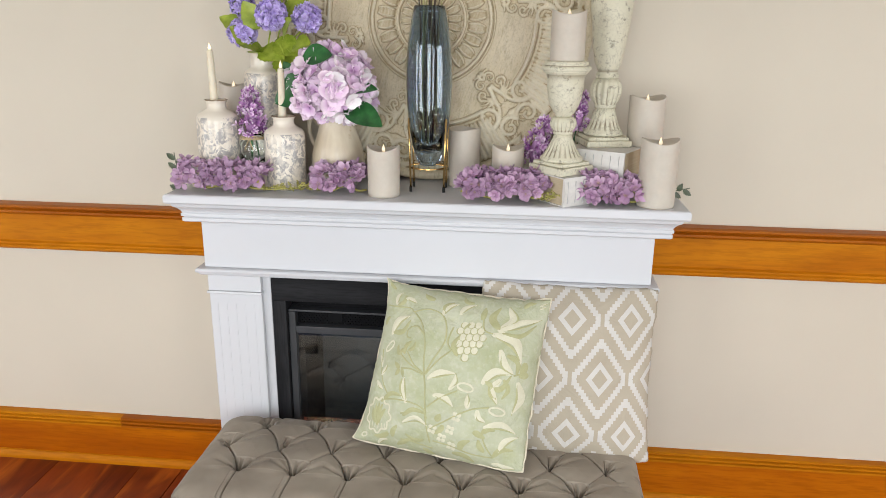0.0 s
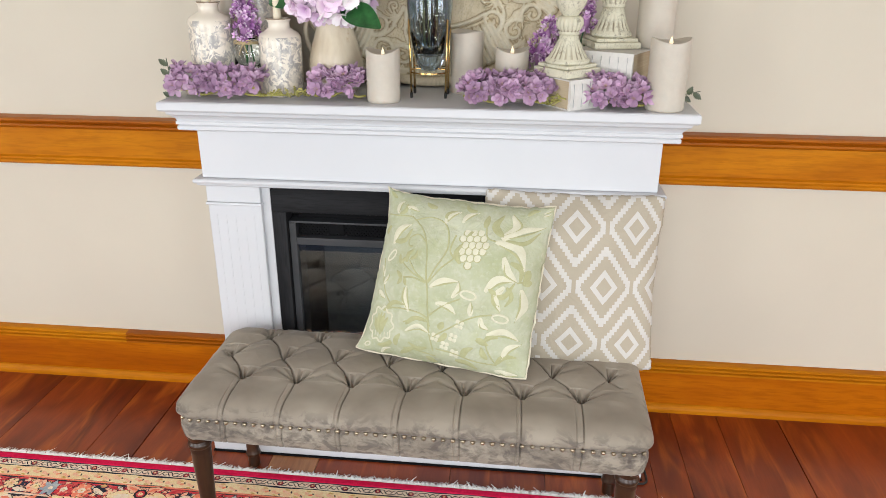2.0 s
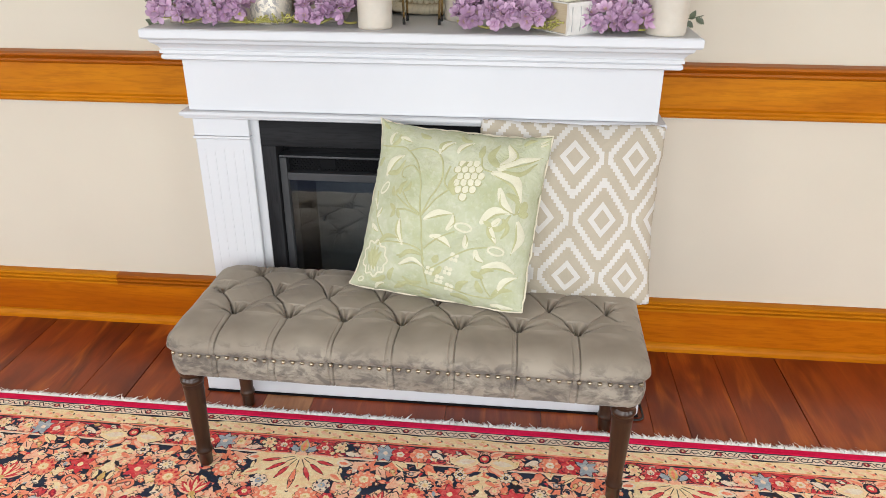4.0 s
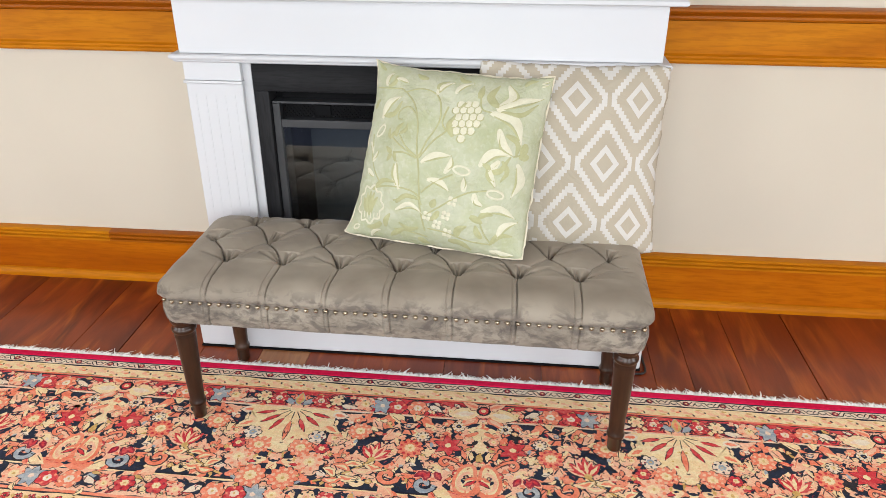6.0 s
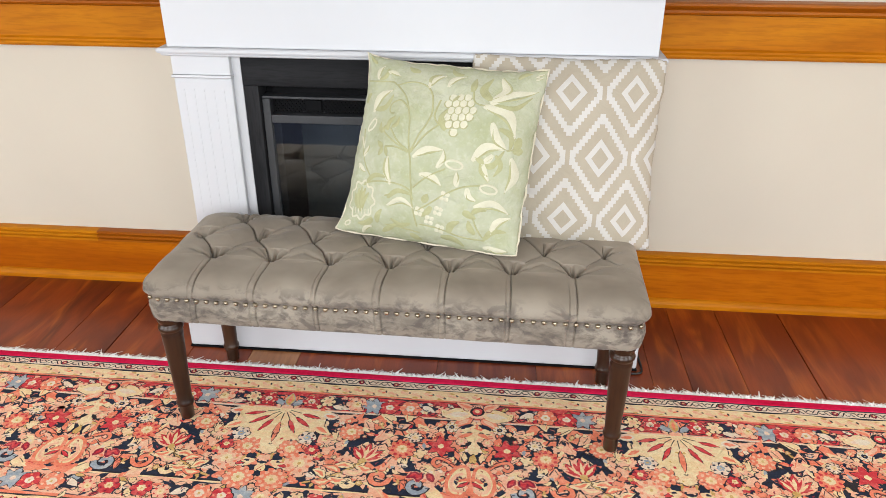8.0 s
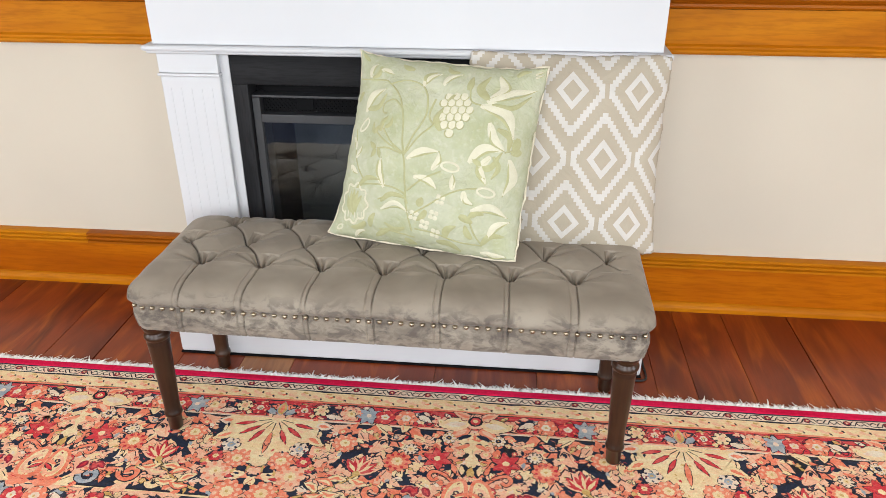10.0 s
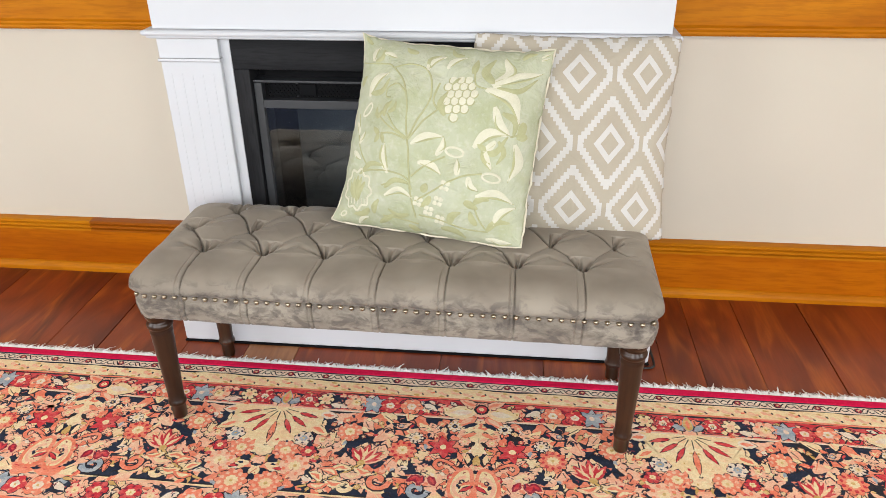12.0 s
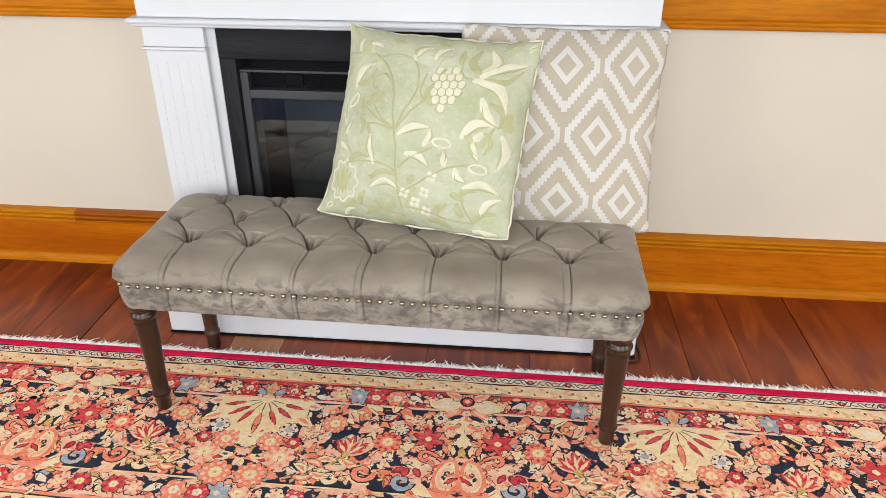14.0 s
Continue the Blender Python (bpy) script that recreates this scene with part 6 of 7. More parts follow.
OLIVE_LEAVES += [((0.02, -0.53), (0.06, -0.44), 0.041, 0), ((-0.09, -0.78), (-0.3, -0.75), 0.029, 0.2), ((-0.39, -0.92), (-0.23, -0.8), 0.035, 0), ((-0.93, 0.95), (-0.82, 0.88), 0.035, 0), ((-0.37, -0.35), (-0.43, -0.13), 0.024, 0.1),
                 ((0.86, 0.22), (0.84, 0.05), 0.047, 0), ((0.91, 0.09), (0.81, 0.07), 0.041, 0), ((0.12, 0.2), (0.1, 0.43), 0.035, 0.2), ((0.11, 0.51), (0.19, 0.58), 0.029, 0), ((0.29, 0.64), (0.29, 0.81), 0.035, 0)]
OLIVE_LEAVES += [((-0.5, -0.78), (-0.68, -0.86), 0.04, 0.15), ((-0.45, -0.82), (-0.4, -0.66), 0.035, 0.1), ((-0.1, -0.9), (0.02, -0.96), 0.035, 0), ((0.3, -0.82), (0.4, -0.68), 0.04, 0.2), ((0.22, -0.88), (0.45, -0.95), 0.035, 0.15), ((0.55, -0.8), (0.48, -0.66), 0.035, 0.1),
                 ((0.1, -0.56), (0.02, -0.68), 0.035, 0.1), ((0.15, 0.85), (0.02, 0.93), 0.03, 0.2), ((0.7, 0.85), (0.82, 0.93), 0.035, 0.2), ((-0.28, 0.83), (-0.42, 0.9), 0.035, 0.1), ((-0.9, 0.42), (-0.82, 0.52), 0.035, 0.1), ((0.6, -0.2), (0.5, -0.08), 0.03, 0.1)]
for a, b, w, k in OLIVE_LEAVES:
    sew("leaf", stitched(bmesh.new(), leaf_line(a, b, k), lambda f, w=w: w * 0.85 * math.sin(math.pi * (0.04 + 0.93 * f) ** 0.8) ** 0.75 + 0.002), OLIVEWOOL, "olive-gold stitched leaf")

for (cu, cv), a, b, r in (((-0.71, 0.19), 0.078, 0.035, 50), ((0.26, -0.12), 0.085, 0.04, -8), ((0.64, -0.32), 0.085, 0.04, -8), ((-0.83, -0.88), 0.041, 0.029, 20)):
    c, s = math.cos(radians(r)), math.sin(radians(r))
    ring = [(cu + a * math.cos(t) * c - b * math.sin(t) * s, cv + a * math.cos(t) * s + b * math.sin(t) * c) for t in [math.tau * k / 24 for k in range(25)]]
    sew("seed_pod", stitched(bmesh.new(), ring, 0.011), CREWEL, "cream outlined seed pod")
for cu, cv in ((-0.01, -0.63), (0.23, -0.44), (0.1, -0.71), (0.21, -0.79), (0.18, -0.6)):
    bm = bmesh.new()
    for k in range(4):
        t = math.tau * k / 4 + 0.6
        stitched(bm, leaf_line((cu + 0.012 * math.cos(t), cv + 0.012 * math.sin(t)), (cu + 0.055 * math.cos(t), cv + 0.06 * math.sin(t)), 0), lambda f: 0.022 * math.sin(math.pi * (0.1 + 0.85 * f)) + 0.003)
    sew("blossom", bm, CREWEL, "cream four-petalled blossom")
# the bunch of scallops at the top
for row in range(6):
    for k in range((3, 4, 4, 4, 3, 1)[row]):
        cu, cv = 0.1 + 0.072 * k + 0.01 * row + (0.02, -0.02, 0.01, -0.02, 0.0, 0.05)[row], 0.55 - 0.072 * row + 0.008 * k
        arc = [(cu + 0.039 * math.cos(t), cv + 0.04 * math.sin(t)) for t in [2.5 + 3.9 * j / 10 for j in range(11)]]
        bm = stitched(bmesh.new(), leaf_line((cu, cv + 0.038), (cu, cv - 0.036), 0), lambda f: 0.036 * math.sin(math.pi * (0.12 + 0.8 * f)) ** 0.5)
        sew("scallop", bm, CREWEL, "cream stitched scallop")
        sew("scallop_edge", stitched(bmesh.new(), arc, 0.006), OLIVEWOOL, "olive-gold outline")
# shell flower in the lower corner
shell = [(-0.68 + (0.17 + 0.018 * math.cos(9 * t)) * math.cos(t), -0.6 + (0.2 + 0.02 * math.cos(9 * t)) * math.sin(t)) for t in [math.tau * k / 72 for k in range(73)]]
sew("shell_outline", stitched(bmesh.new(), shell, 0.012), CREWEL, "cream scalloped outline")
for t in (40, 70, 95, 120, 150):
    c, s = math.cos(radians(t)), math.sin(radians(t))
    sew("shell_rib", stitched(bmesh.new(), leaf_line((-0.66, -0.72), (-0.68 + 0.12 * c, -0.6 + 0.15 * s), 0.1), lambda f: 0.026 * math.sin(math.pi * (0.06 + 0.9 * f)) + 0.003), OLIVEWOOL, "olive-gold petal")
for k in range(6):
    u = -0.79 + 0.045 * k
    sew("shell_rib", stitched(bmesh.new(), [(u, -0.68), (u + 0.005, -0.75)], 0.006), CREWEL, "cream stitch")
# ---- the carpet ----
def wool(name, dark, light, drift=None):
    """Knotted pile: streaks of uneven dye along the weft, tufts, and a drift towards a second dye."""
    g = Graph(name)
    v = g.coords(shift=False)
    ab = g.noise(g.coords(stretch=(1, 6, 1), shift=False), 5.0, 4.0, 0.6)
    tuft = g.noise(v, 420.0, 3.0, 0.7)
    mid = g.noise(v, 110.0, 4.0, 0.75)
    col = g.mix(g.ramp(ab, (0.3, 0.0), (0.7, 1.0)), dark, light)
    if drift:
        dye = g.noise(g.coords(stretch=(1, 1.8, 1), shift=False), 42.0, 3.0, 0.65, 0.6)
        col = g.mix(g.math("MULTIPLY", g.ramp(dye, (0.47, 0.0), (0.62, 1.0)), 0.7), col, drift)
    col = g.mix(g.math("MULTIPLY", g.ramp(mid, (0.45, 0.0), (0.75, 1.0)), 0.25), col, tuple(c * 0.6 for c in dark))
    col = g.mix(g.math("MULTIPLY", g.ramp(mid, (0.3, 1.0), (0.48, 0.0)), 0.35), col, tuple(min(0.95, c * 1.25 + 0.03) for c in light))
    col = g.mix(g.math("MULTIPLY", g.ramp(tuft, (0.35, 1.0), (0.6, 0.0)), 0.32), col, tuple(c * 0.45 for c in dark))
    return g.finish(col, 0.95, g.bump(g.math("ADD", tuft, mid), 0.6, 0.003), Specular_IOR_Level=0.05)


YARN = {
    "navy": wool("navy_wool", (0.022, 0.028, 0.05), (0.045, 0.052, 0.08)), "black": wool("black_wool", (0.028, 0.024, 0.028), (0.05, 0.044, 0.048)),
    "cream": wool("cream_wool", (0.9, 0.66, 0.34), (0.95, 0.79, 0.5), (0.93, 0.56, 0.34)), "pale": wool("pale_wool", (0.84, 0.68, 0.5), (0.92, 0.8, 0.64), (0.88, 0.54, 0.4)),
    "coral": wool("coral_wool", (0.88, 0.2, 0.11), (0.94, 0.32, 0.19), (0.93, 0.4, 0.26)), "peach": wool("peach_wool", (0.92, 0.42, 0.26), (0.94, 0.58, 0.4), (0.93, 0.64, 0.42)),
    "red": wool("crimson_wool", (0.6, 0.035, 0.05), (0.76, 0.075, 0.085), (0.8, 0.2, 0.16)), "gold": wool("gold_wool", (0.62, 0.36, 0.1), (0.76, 0.5, 0.2), (0.85, 0.62, 0.3)),
    "blue": wool("grey_blue_wool", (0.3, 0.35, 0.4), (0.46, 0.5, 0.54), (0.62, 0.58, 0.54)), "wine": wool("wine_wool", (0.26, 0.02, 0.04), (0.4, 0.04, 0.07), (0.5, 0.1, 0.1)),
    "binding": wool("red_binding", (0.58, 0.008, 0.05), (0.76, 0.02, 0.09)),
}
PILE = {k: ([], []) for k in YARN}
PILE_TOP = 0.0102
HALF_LEN = 1.75
rc = random.Random(21)
COUNT = [0]


def patch(color, outline, level):
    """A flat patch of pile: a fan of triangles inside a star-shaped outline of (x, v)."""
    if max(abs(p[0]) for p in outline) > HALF_LEN - 0.009:
        return
    verts, faces = PILE[color]
    COUNT[0] += 1
    z = PILE_TOP + level * 0.00016 + (COUNT[0] % 89) * 1.6e-6
    fine = []
    for (x, v), (x2, v2) in zip(outline, outline[1:] + outline[:1]):
        k = max(1, min(6, int(math.hypot(x2 - x, v2 - v) / 0.0034)))
        fine += [(x + (x2 - x) * j / k + rc.uniform(-0.0013, 0.0013), v + (v2 - v) * j / k + rc.uniform(-0.0013, 0.0013)) for j in range(k)]
    outline = fine
    if sum(p[0] * q[1] - q[0] * p[1] for p, q in zip(outline, outline[1:] + outline[:1])) > 0:
        outline = outline[::-1]
    n, b = len(outline), len(verts)
    cx, cv = sum(p[0] for p in outline) / n, sum(p[1] for p in outline) / n
    verts.append((cx, -cv, z))
    verts.extend((x, -v, z) for x, v in outline)
    faces.extend((b, b + 1 + k, b + 1 + (k + 1) % n) for k in range(n))


def strip(color, line, width, level):
    """A narrow band of pile along a line."""
    if max(abs(p[0]) for p in line) > HALF_LEN - 0.009:
        return
    verts, faces = PILE[color]
    pts = [Vector(p) for p in line]
    COUNT[0] += 1
    z = PILE_TOP + level * 0.00016 + (COUNT[0] % 89) * 1.6e-6
    for i, p in enumerate(pts):
        d = (pts[min(i + 1, len(pts) - 1)] - pts[max(i - 1, 0)]).normalized()
        w = (width(i / (len(pts) - 1)) if callable(width) else width) * rc.uniform(0.85, 1.15)
        verts.append((p.x - d.y * w, -(p.y + d.x * w), z))
        verts.append((p.x + d.y * w, -(p.y - d.x * w), z))
    b = len(verts) - 2 * len(pts)
    faces.extend((b + 2 * k, b + 2 * k + 1, b + 2 * k + 3, b + 2 * k + 2) for k in range(len(pts) - 1))


def rosette(x, v, r, petals, outer, inner, heart, level=4, edge="black"):
    def lobes(s, dip, ph=0.0):
        n = petals * 6
        return [(x + s * (1 - dip + dip * abs(math.cos(petals * t / 2 + ph)) + rc.uniform(-0.03, 0.03)) * math.cos(t), v + s * (1 - dip + dip * abs(math.cos(petals * t / 2 + ph)) + rc.uniform(-0.03, 0.03)) * math.sin(t)) for t in [math.tau * k / n for k in range(n)]]
    if edge:
        patch(edge, lobes(r + 0.0016, 0.2), level)
    patch(outer, lobes(r, 0.22), level + 1)
    for k in range(petals):
        t = math.tau * (k + 0.5) / petals
        patch(inner, [(x + r * 0.68 * math.cos(t) + 0.14 * r * math.cos(q), v + r * 0.68 * math.sin(t) + 0.14 * r * math.sin(q)) for q in [math.tau * j / 6 for j in range(6)]], level + 2)
    patch(heart, lobes(r * 0.42, 0.2, 0.5), level + 3)
    patch("gold" if heart != "gold" else "navy", [(x + 0.13 * r * math.cos(t), v + 0.13 * r * math.sin(t)) for t in [math.tau * k / 7 for k in range(7)]], level + 4)


def blade(x, v, angle, length, width, color, level=3, edge="black", vein=None, bow=0.0):
    """A pointed leaf from its root; angle in degrees, 90 runs away from the fringe."""
    c, s = math.cos(radians(angle)), math.sin(radians(angle))

    def shape(w, l0, l1):
        out = []
        n = 7
        for side in (1, -1):
            for k in range(n + 1):
                f = k / n if side > 0 else 1 - k / n
                d = l0 + (l1 - l0) * f
                b = bow * length * math.sin(math.pi * f)
                o = side * w * math.sin(math.pi * (0.03 + 0.94 * f) ** 0.85) + b
                out.append((x + d * c - o * s, v + d * s + o * c))
        return out
    if edge:
        patch(edge, shape(width + 0.0014, -0.002, length + 0.0025), level)
    patch(color, shape(width, 0, length), level + 1)
    if vein:
        patch(vein, shape(width * 0.42, length * 0.15, length * 0.8), level + 2)


def star(x, v, r, petals, color, heart, level=4, turn=0):
    for k in range(petals):
        blade(x, v, turn + 360 * k / petals, r, r * 0.27, color, level)
    patch(heart, [(x + 0.22 * r * math.cos(t), v + 0.22 * r * math.sin(t)) for t in [math.tau * k / 8 for k in range(8)]], level + 3)


PERIOD, AXIS = 0.933, -0.258


def repeat():
    """Each repeat of the border: the axis of a fan and whether the half is mirrored."""
    for k in range(-2, 3):
        for sgn in (1, -1):
            yield AXIS + k * PERIOD, sgn


def mirror_angle(a, sgn):
    return a if sgn > 0 else 180 - a


FIELD0, FIELD1 = 0.166, 0.412


def main_border(ax, sgn):
    X = lambda d: ax + sgn * d
    A = lambda a: mirror_angle(a, sgn)
    # cream fan with red tongues
    fan = [(X(0), 0.163)] + [(X(0.112 * math.sin(radians(t)) * (1 + 0.05 * math.sin(t * 0.7))), 0.163 + (0.14 + 0.02 * math.cos(radians(2 * t))) * math.cos(radians(t)) * (1 + 0.04 * math.sin(t))) for t in range(0, 92, 6)]
    patch("black", [(x + sgn * 0.002, v + 0.002) for x, v in fan], 4)
    patch("cream", fan, 5)
    for t, st, ln in ((0, 0.048, 0.066), (28, 0.042, 0.05), (52, 0.042, 0.05), (75, 0.05, 0.045)):
        for q, w in ((0.0, 0.0052),):
            blade(X(st * math.sin(radians(t))), 0.167 + st * math.cos(radians(t)), A(90 - t), ln, w if t else 0.0062, "red" if t else "coral", 6)
        strip("black", [(X((0.014 + st * 0.2 * j) * math.sin(radians(t))), 0.165 + (0.014 + st * 0.2 * j) * math.cos(radians(t))) for j in range(4)], 0.0011, 6)
    for t, ln, col in ((16, 0.05, "cream"), (38, 0.05, "peach"), (60, 0.05, "cream"), (83, 0.04, "pale")):
        blade(X(0.098 * math.sin(radians(t))), 0.165 + 0.108 * math.cos(radians(t)), A(90 - t), ln, 0.013, col, 4, "black", "coral" if col != "peach" else "cream")
    for k in range(3):
        blade(X(0.008 + 0.014 * k), 0.285, A(80 - 18 * k), 0.055, 0.005, ("gold", "black", "cream")[k], 3, None)
    rosette(X(0.05), 0.302, 0.03, 9, "coral", "peach", "cream", 5)
    rosette(X(0.1), 0.3, 0.017, 6, "red", "wine", "cream", 6)
    rosette(X(0.083), 0.345, 0.034, 8, "peach", "coral", "cream", 4, None)
    rosette(X(0.037), 0.4, 0.036, 10, "coral", "peach", "cream", 7)
    rosette(X(0.079), 0.261, 0.022, 6, "pale", "navy", "blue", 6)
    rosette(X(0.177), 0.23, 0.03, 9, "coral", "peach", "cream", 5)
    rosette(X(0.304), 0.275, 0.032, 10, "coral", "red", "cream", 6)
    rosette(X(0.328), 0.234, 0.017, 8, "pale", "black", "cream", 6)
    rosette(X(0.41), 0.188, 0.017, 8, "pale", "gold", "navy", 6)
    # lily
    for k, t in enumerate((-68, -48, -28, -8, 14, 34)):
        blade(X(0.222), 0.322, A(-90 - t), 0.062 - 0.004 * abs(k - 2.5), 0.0095, "red" if k % 2 else "peach", 5, "black", "cream" if k % 2 else "red")
    patch("gold", [(X(0.222 + 0.009 * math.cos(t)), 0.322 + 0.008 * math.sin(t)) for t in [math.tau * k / 9 for k in range(9)]], 8)
    stem = smoothed([(X(0.105), 0.402), (X(0.14), 0.388), (X(0.185), 0.36), (X(0.222), 0.325)], 6)
    strip("black", stem, 0.0046, 4)
    strip("gold", stem, 0.003, 5)
    for dx, v, t, ln, col in ((0.205, 0.342, 172, 0.05, "cream"), (0.21, 0.338, 15, 0.05, "cream"), (0.18, 0.362, 200, 0.045, "coral"), (0.185, 0.36, -8, 0.055, "peach"), (0.15, 0.382, 215, 0.04, "cream"), (0.155, 0.38, 5, 0.05, "cream"), (0.125, 0.395, 350, 0.045, "coral")):
        blade(X(dx), v, A(t), ln, 0.0095, col, 6, "black", "coral" if col == "cream" else "cream", 0.12 * sgn)
    # curls
    for cx, cv, r, col in ((0.266, 0.368, 0.026, "coral"), (0.35, 0.385, 0.024, "blue"), (0.2, 0.39, 0.016, "cream")):
        strip("black", [(X(cx + r * (1 - f / 16) * math.cos(f * 0.55)), cv + r * (1 - f / 16) * math.sin(f * 0.55)) for f in range(13)], 0.0085, 4)
        strip(col, [(X(cx + r * (1 - f / 16) * math.cos(f * 0.55)), cv + r * (1 - f / 16) * math.sin(f * 0.55)) for f in range(13)], 0.006, 5)
    star(X(0.391), 0.257, 0.035, 6, "red", "cream", 5, 20)
    for dx, t in ((0.345, 70), (0.36, 110), (0.372, 60), (0.35, 140)):
        blade(X(dx), 0.345, A(t), 0.03, 0.009, "wine", 6, "peach", "red")
    # palmette head, wings and paisleys on the other axis
    px = PERIOD / 2
    blade(X(px - 0.012), 0.135, A(172), 0.075, 0.024, "cream", 7, "black", "pale")
    blade(X(px - 0.01), 0.15, A(140), 0.06, 0.015, "coral", 6, "black", "peach")
    blade(X(px - 0.008), 0.118, A(205), 0.05, 0.012, "peach", 6, "black", "coral")
    patch("peach", [(X(px), 0.1)] + [(X(px - 0.026 * math.sin(t)), 0.126 - 0.026 * math.cos(t)) for t in [math.pi * k / 8 for k in range(9)]], 7)
    patch("red", [(X(px), 0.114)] + [(X(px - 0.012 * math.sin(t)), 0.126 - 0.012 * math.cos(t)) for t in [math.pi * k / 6 for k in range(7)]], 10)
    patch("black", [(X(px), 0.108)] + [(X(px - 0.018 * math.sin(t)), 0.126 - 0.018 * math.cos(t)) for t in [math.pi * k / 6 for k in range(7)]], 9)
    patch("cream", [(X(px), 0.12)] + [(X(px - 0.006 * math.sin(t)), 0.126 - 0.006 * math.cos(t)) for t in [math.pi * k / 6 for k in range(7)]], 11)
    patch("cream", [(X(px), 0.166), (X(px - 0.02), 0.16), (X(px - 0.034), 0.185), (X(px - 0.03), 0.22), (X(px - 0.012), 0.27), (X(px), 0.285)], 3)
    for k in range(3):
        blade(X(px - 0.006), 0.175 + 0.03 * k, A(160 - 8 * k), 0.035, 0.0065, ("navy", "coral", "black")[k], 6, None)
    rosette(X(px - 0.03), 0.235, 0.014, 6, "peach", "coral", "cream", 6)
    body = [(X(px - 0.003), 0.402), (X(px - 0.03), 0.405), (X(px - 0.046), 0.394), (X(px - 0.052), 0.368), (X(px - 0.046), 0.342), (X(px - 0.034), 0.322), (X(px - 0.016), 0.316), (X(px - 0.006), 0.335)]
    patch("cream", body, 4)
    strip("coral", smoothed(body + [body[0]], 4), 0.0042, 6)
    tip = smoothed([(X(px - 0.034), 0.322), (X(px - 0.058), 0.302), (X(px - 0.08), 0.296), (X(px - 0.088), 0.31), (X(px - 0.078), 0.322), (X(px - 0.068), 0.314)], 5)
    strip("black", tip, 0.0062, 5)
    strip("coral", tip, 0.0042, 6)
    strip("peach", smoothed([(X(px - 0.012), 0.392), (X(px - 0.034), 0.388), (X(px - 0.041), 0.366), (X(px - 0.032), 0.346), (X(px - 0.018), 0.338)], 5), 0.004, 6)
    for k in range(4):
        blade(X(px - 0.004), 0.35 + 0.013 * k, A(150 - 6 * k), 0.03, 0.0042, ("coral", "red", "peach", "coral")[k], 6, "black" if k == 1 else None)
    for k in range(3):
        blade(X(px - 0.004 - 0.014 * k), 0.305 - 0.004 * k, A(-80 - 14 * k), 0.03, 0.006, ("gold", "cream", "coral")[k], 6, "black")


def guard_band(ax, sgn, v0, ground):
    """The narrower flower band between two lines."""
    X = lambda d: ax + sgn * d
    A = lambda a: mirror_angle(a, sgn)
    m = v0 + 0.033
    patch("navy", [(X(0.02 + 0.03 * math.cos(t)), m + 0.02 * math.sin(t)) for t in [math.tau * k / 10 for k in range(10)]], 2)
    blade(X(0), m + 0.02, A(-90), 0.045, 0.011, "gold", 5, "blue", "coral")
    blade(X(0.01), m + 0.02, A(-40), 0.04, 0.008, "blue", 4)
    rosette(X(0.055), m, 0.024, 6, "red", "peach", "pale", 4)
    rosette(X(0.095), m - 0.004, 0.02, 6, "cream", "black", "peach", 5)
    patch("navy", [(X(0.12 + 0.028 * math.cos(t)), m + 0.026 * math.sin(t)) for t in [math.tau * k / 9 for k in range(9)]], 2)
    blade(X(0.11), m + 0.012, A(10), 0.045, 0.009, "pale", 4)
    rosette(X(0.17), m, 0.029, 6, "peach", "coral", "cream", 4)
    star(X(0.213), m + 0.002, 0.031, 7, "blue", "pale", 5, 15)
    rosette(X(0.252), m + 0.004, 0.025, 5, "red", "coral", "pale", 6)
    rosette(X(0.302), m + 0.002, 0.028, 6, "coral", "peach", "pale", 5)
    patch("navy", [(X(0.345 + 0.025 * math.cos(t)), m - 0.004 + 0.022 * math.sin(t)) for t in [math.tau * k / 9 for k in range(9)]], 2)
    blade(X(0.33), m - 0.01, A(30), 0.04, 0.009, "pale", 4)
    rosette(X(0.385), m + 0.006, 0.02, 6, "peach", "red", "cream", 5)
    rosette(X(0.43), m, 0.024, 6, "red", "wine", "cream", 5)
    for k in range(9):
        x = 0.03 + 0.05 * k
        strip("black", smoothed([(X(x), m + 0.026), (X(x + 0.012), m + 0.012), (X(x + 0.03), m + 0.022), (X(x + 0.04), m + 0.004)], 4), 0.0014, 3)
        blade(X(x + 0.012), m - 0.024, A(rc.uniform(0, 60)), 0.022, 0.005, rc.choice(("pale", "peach", "gold")), 3)


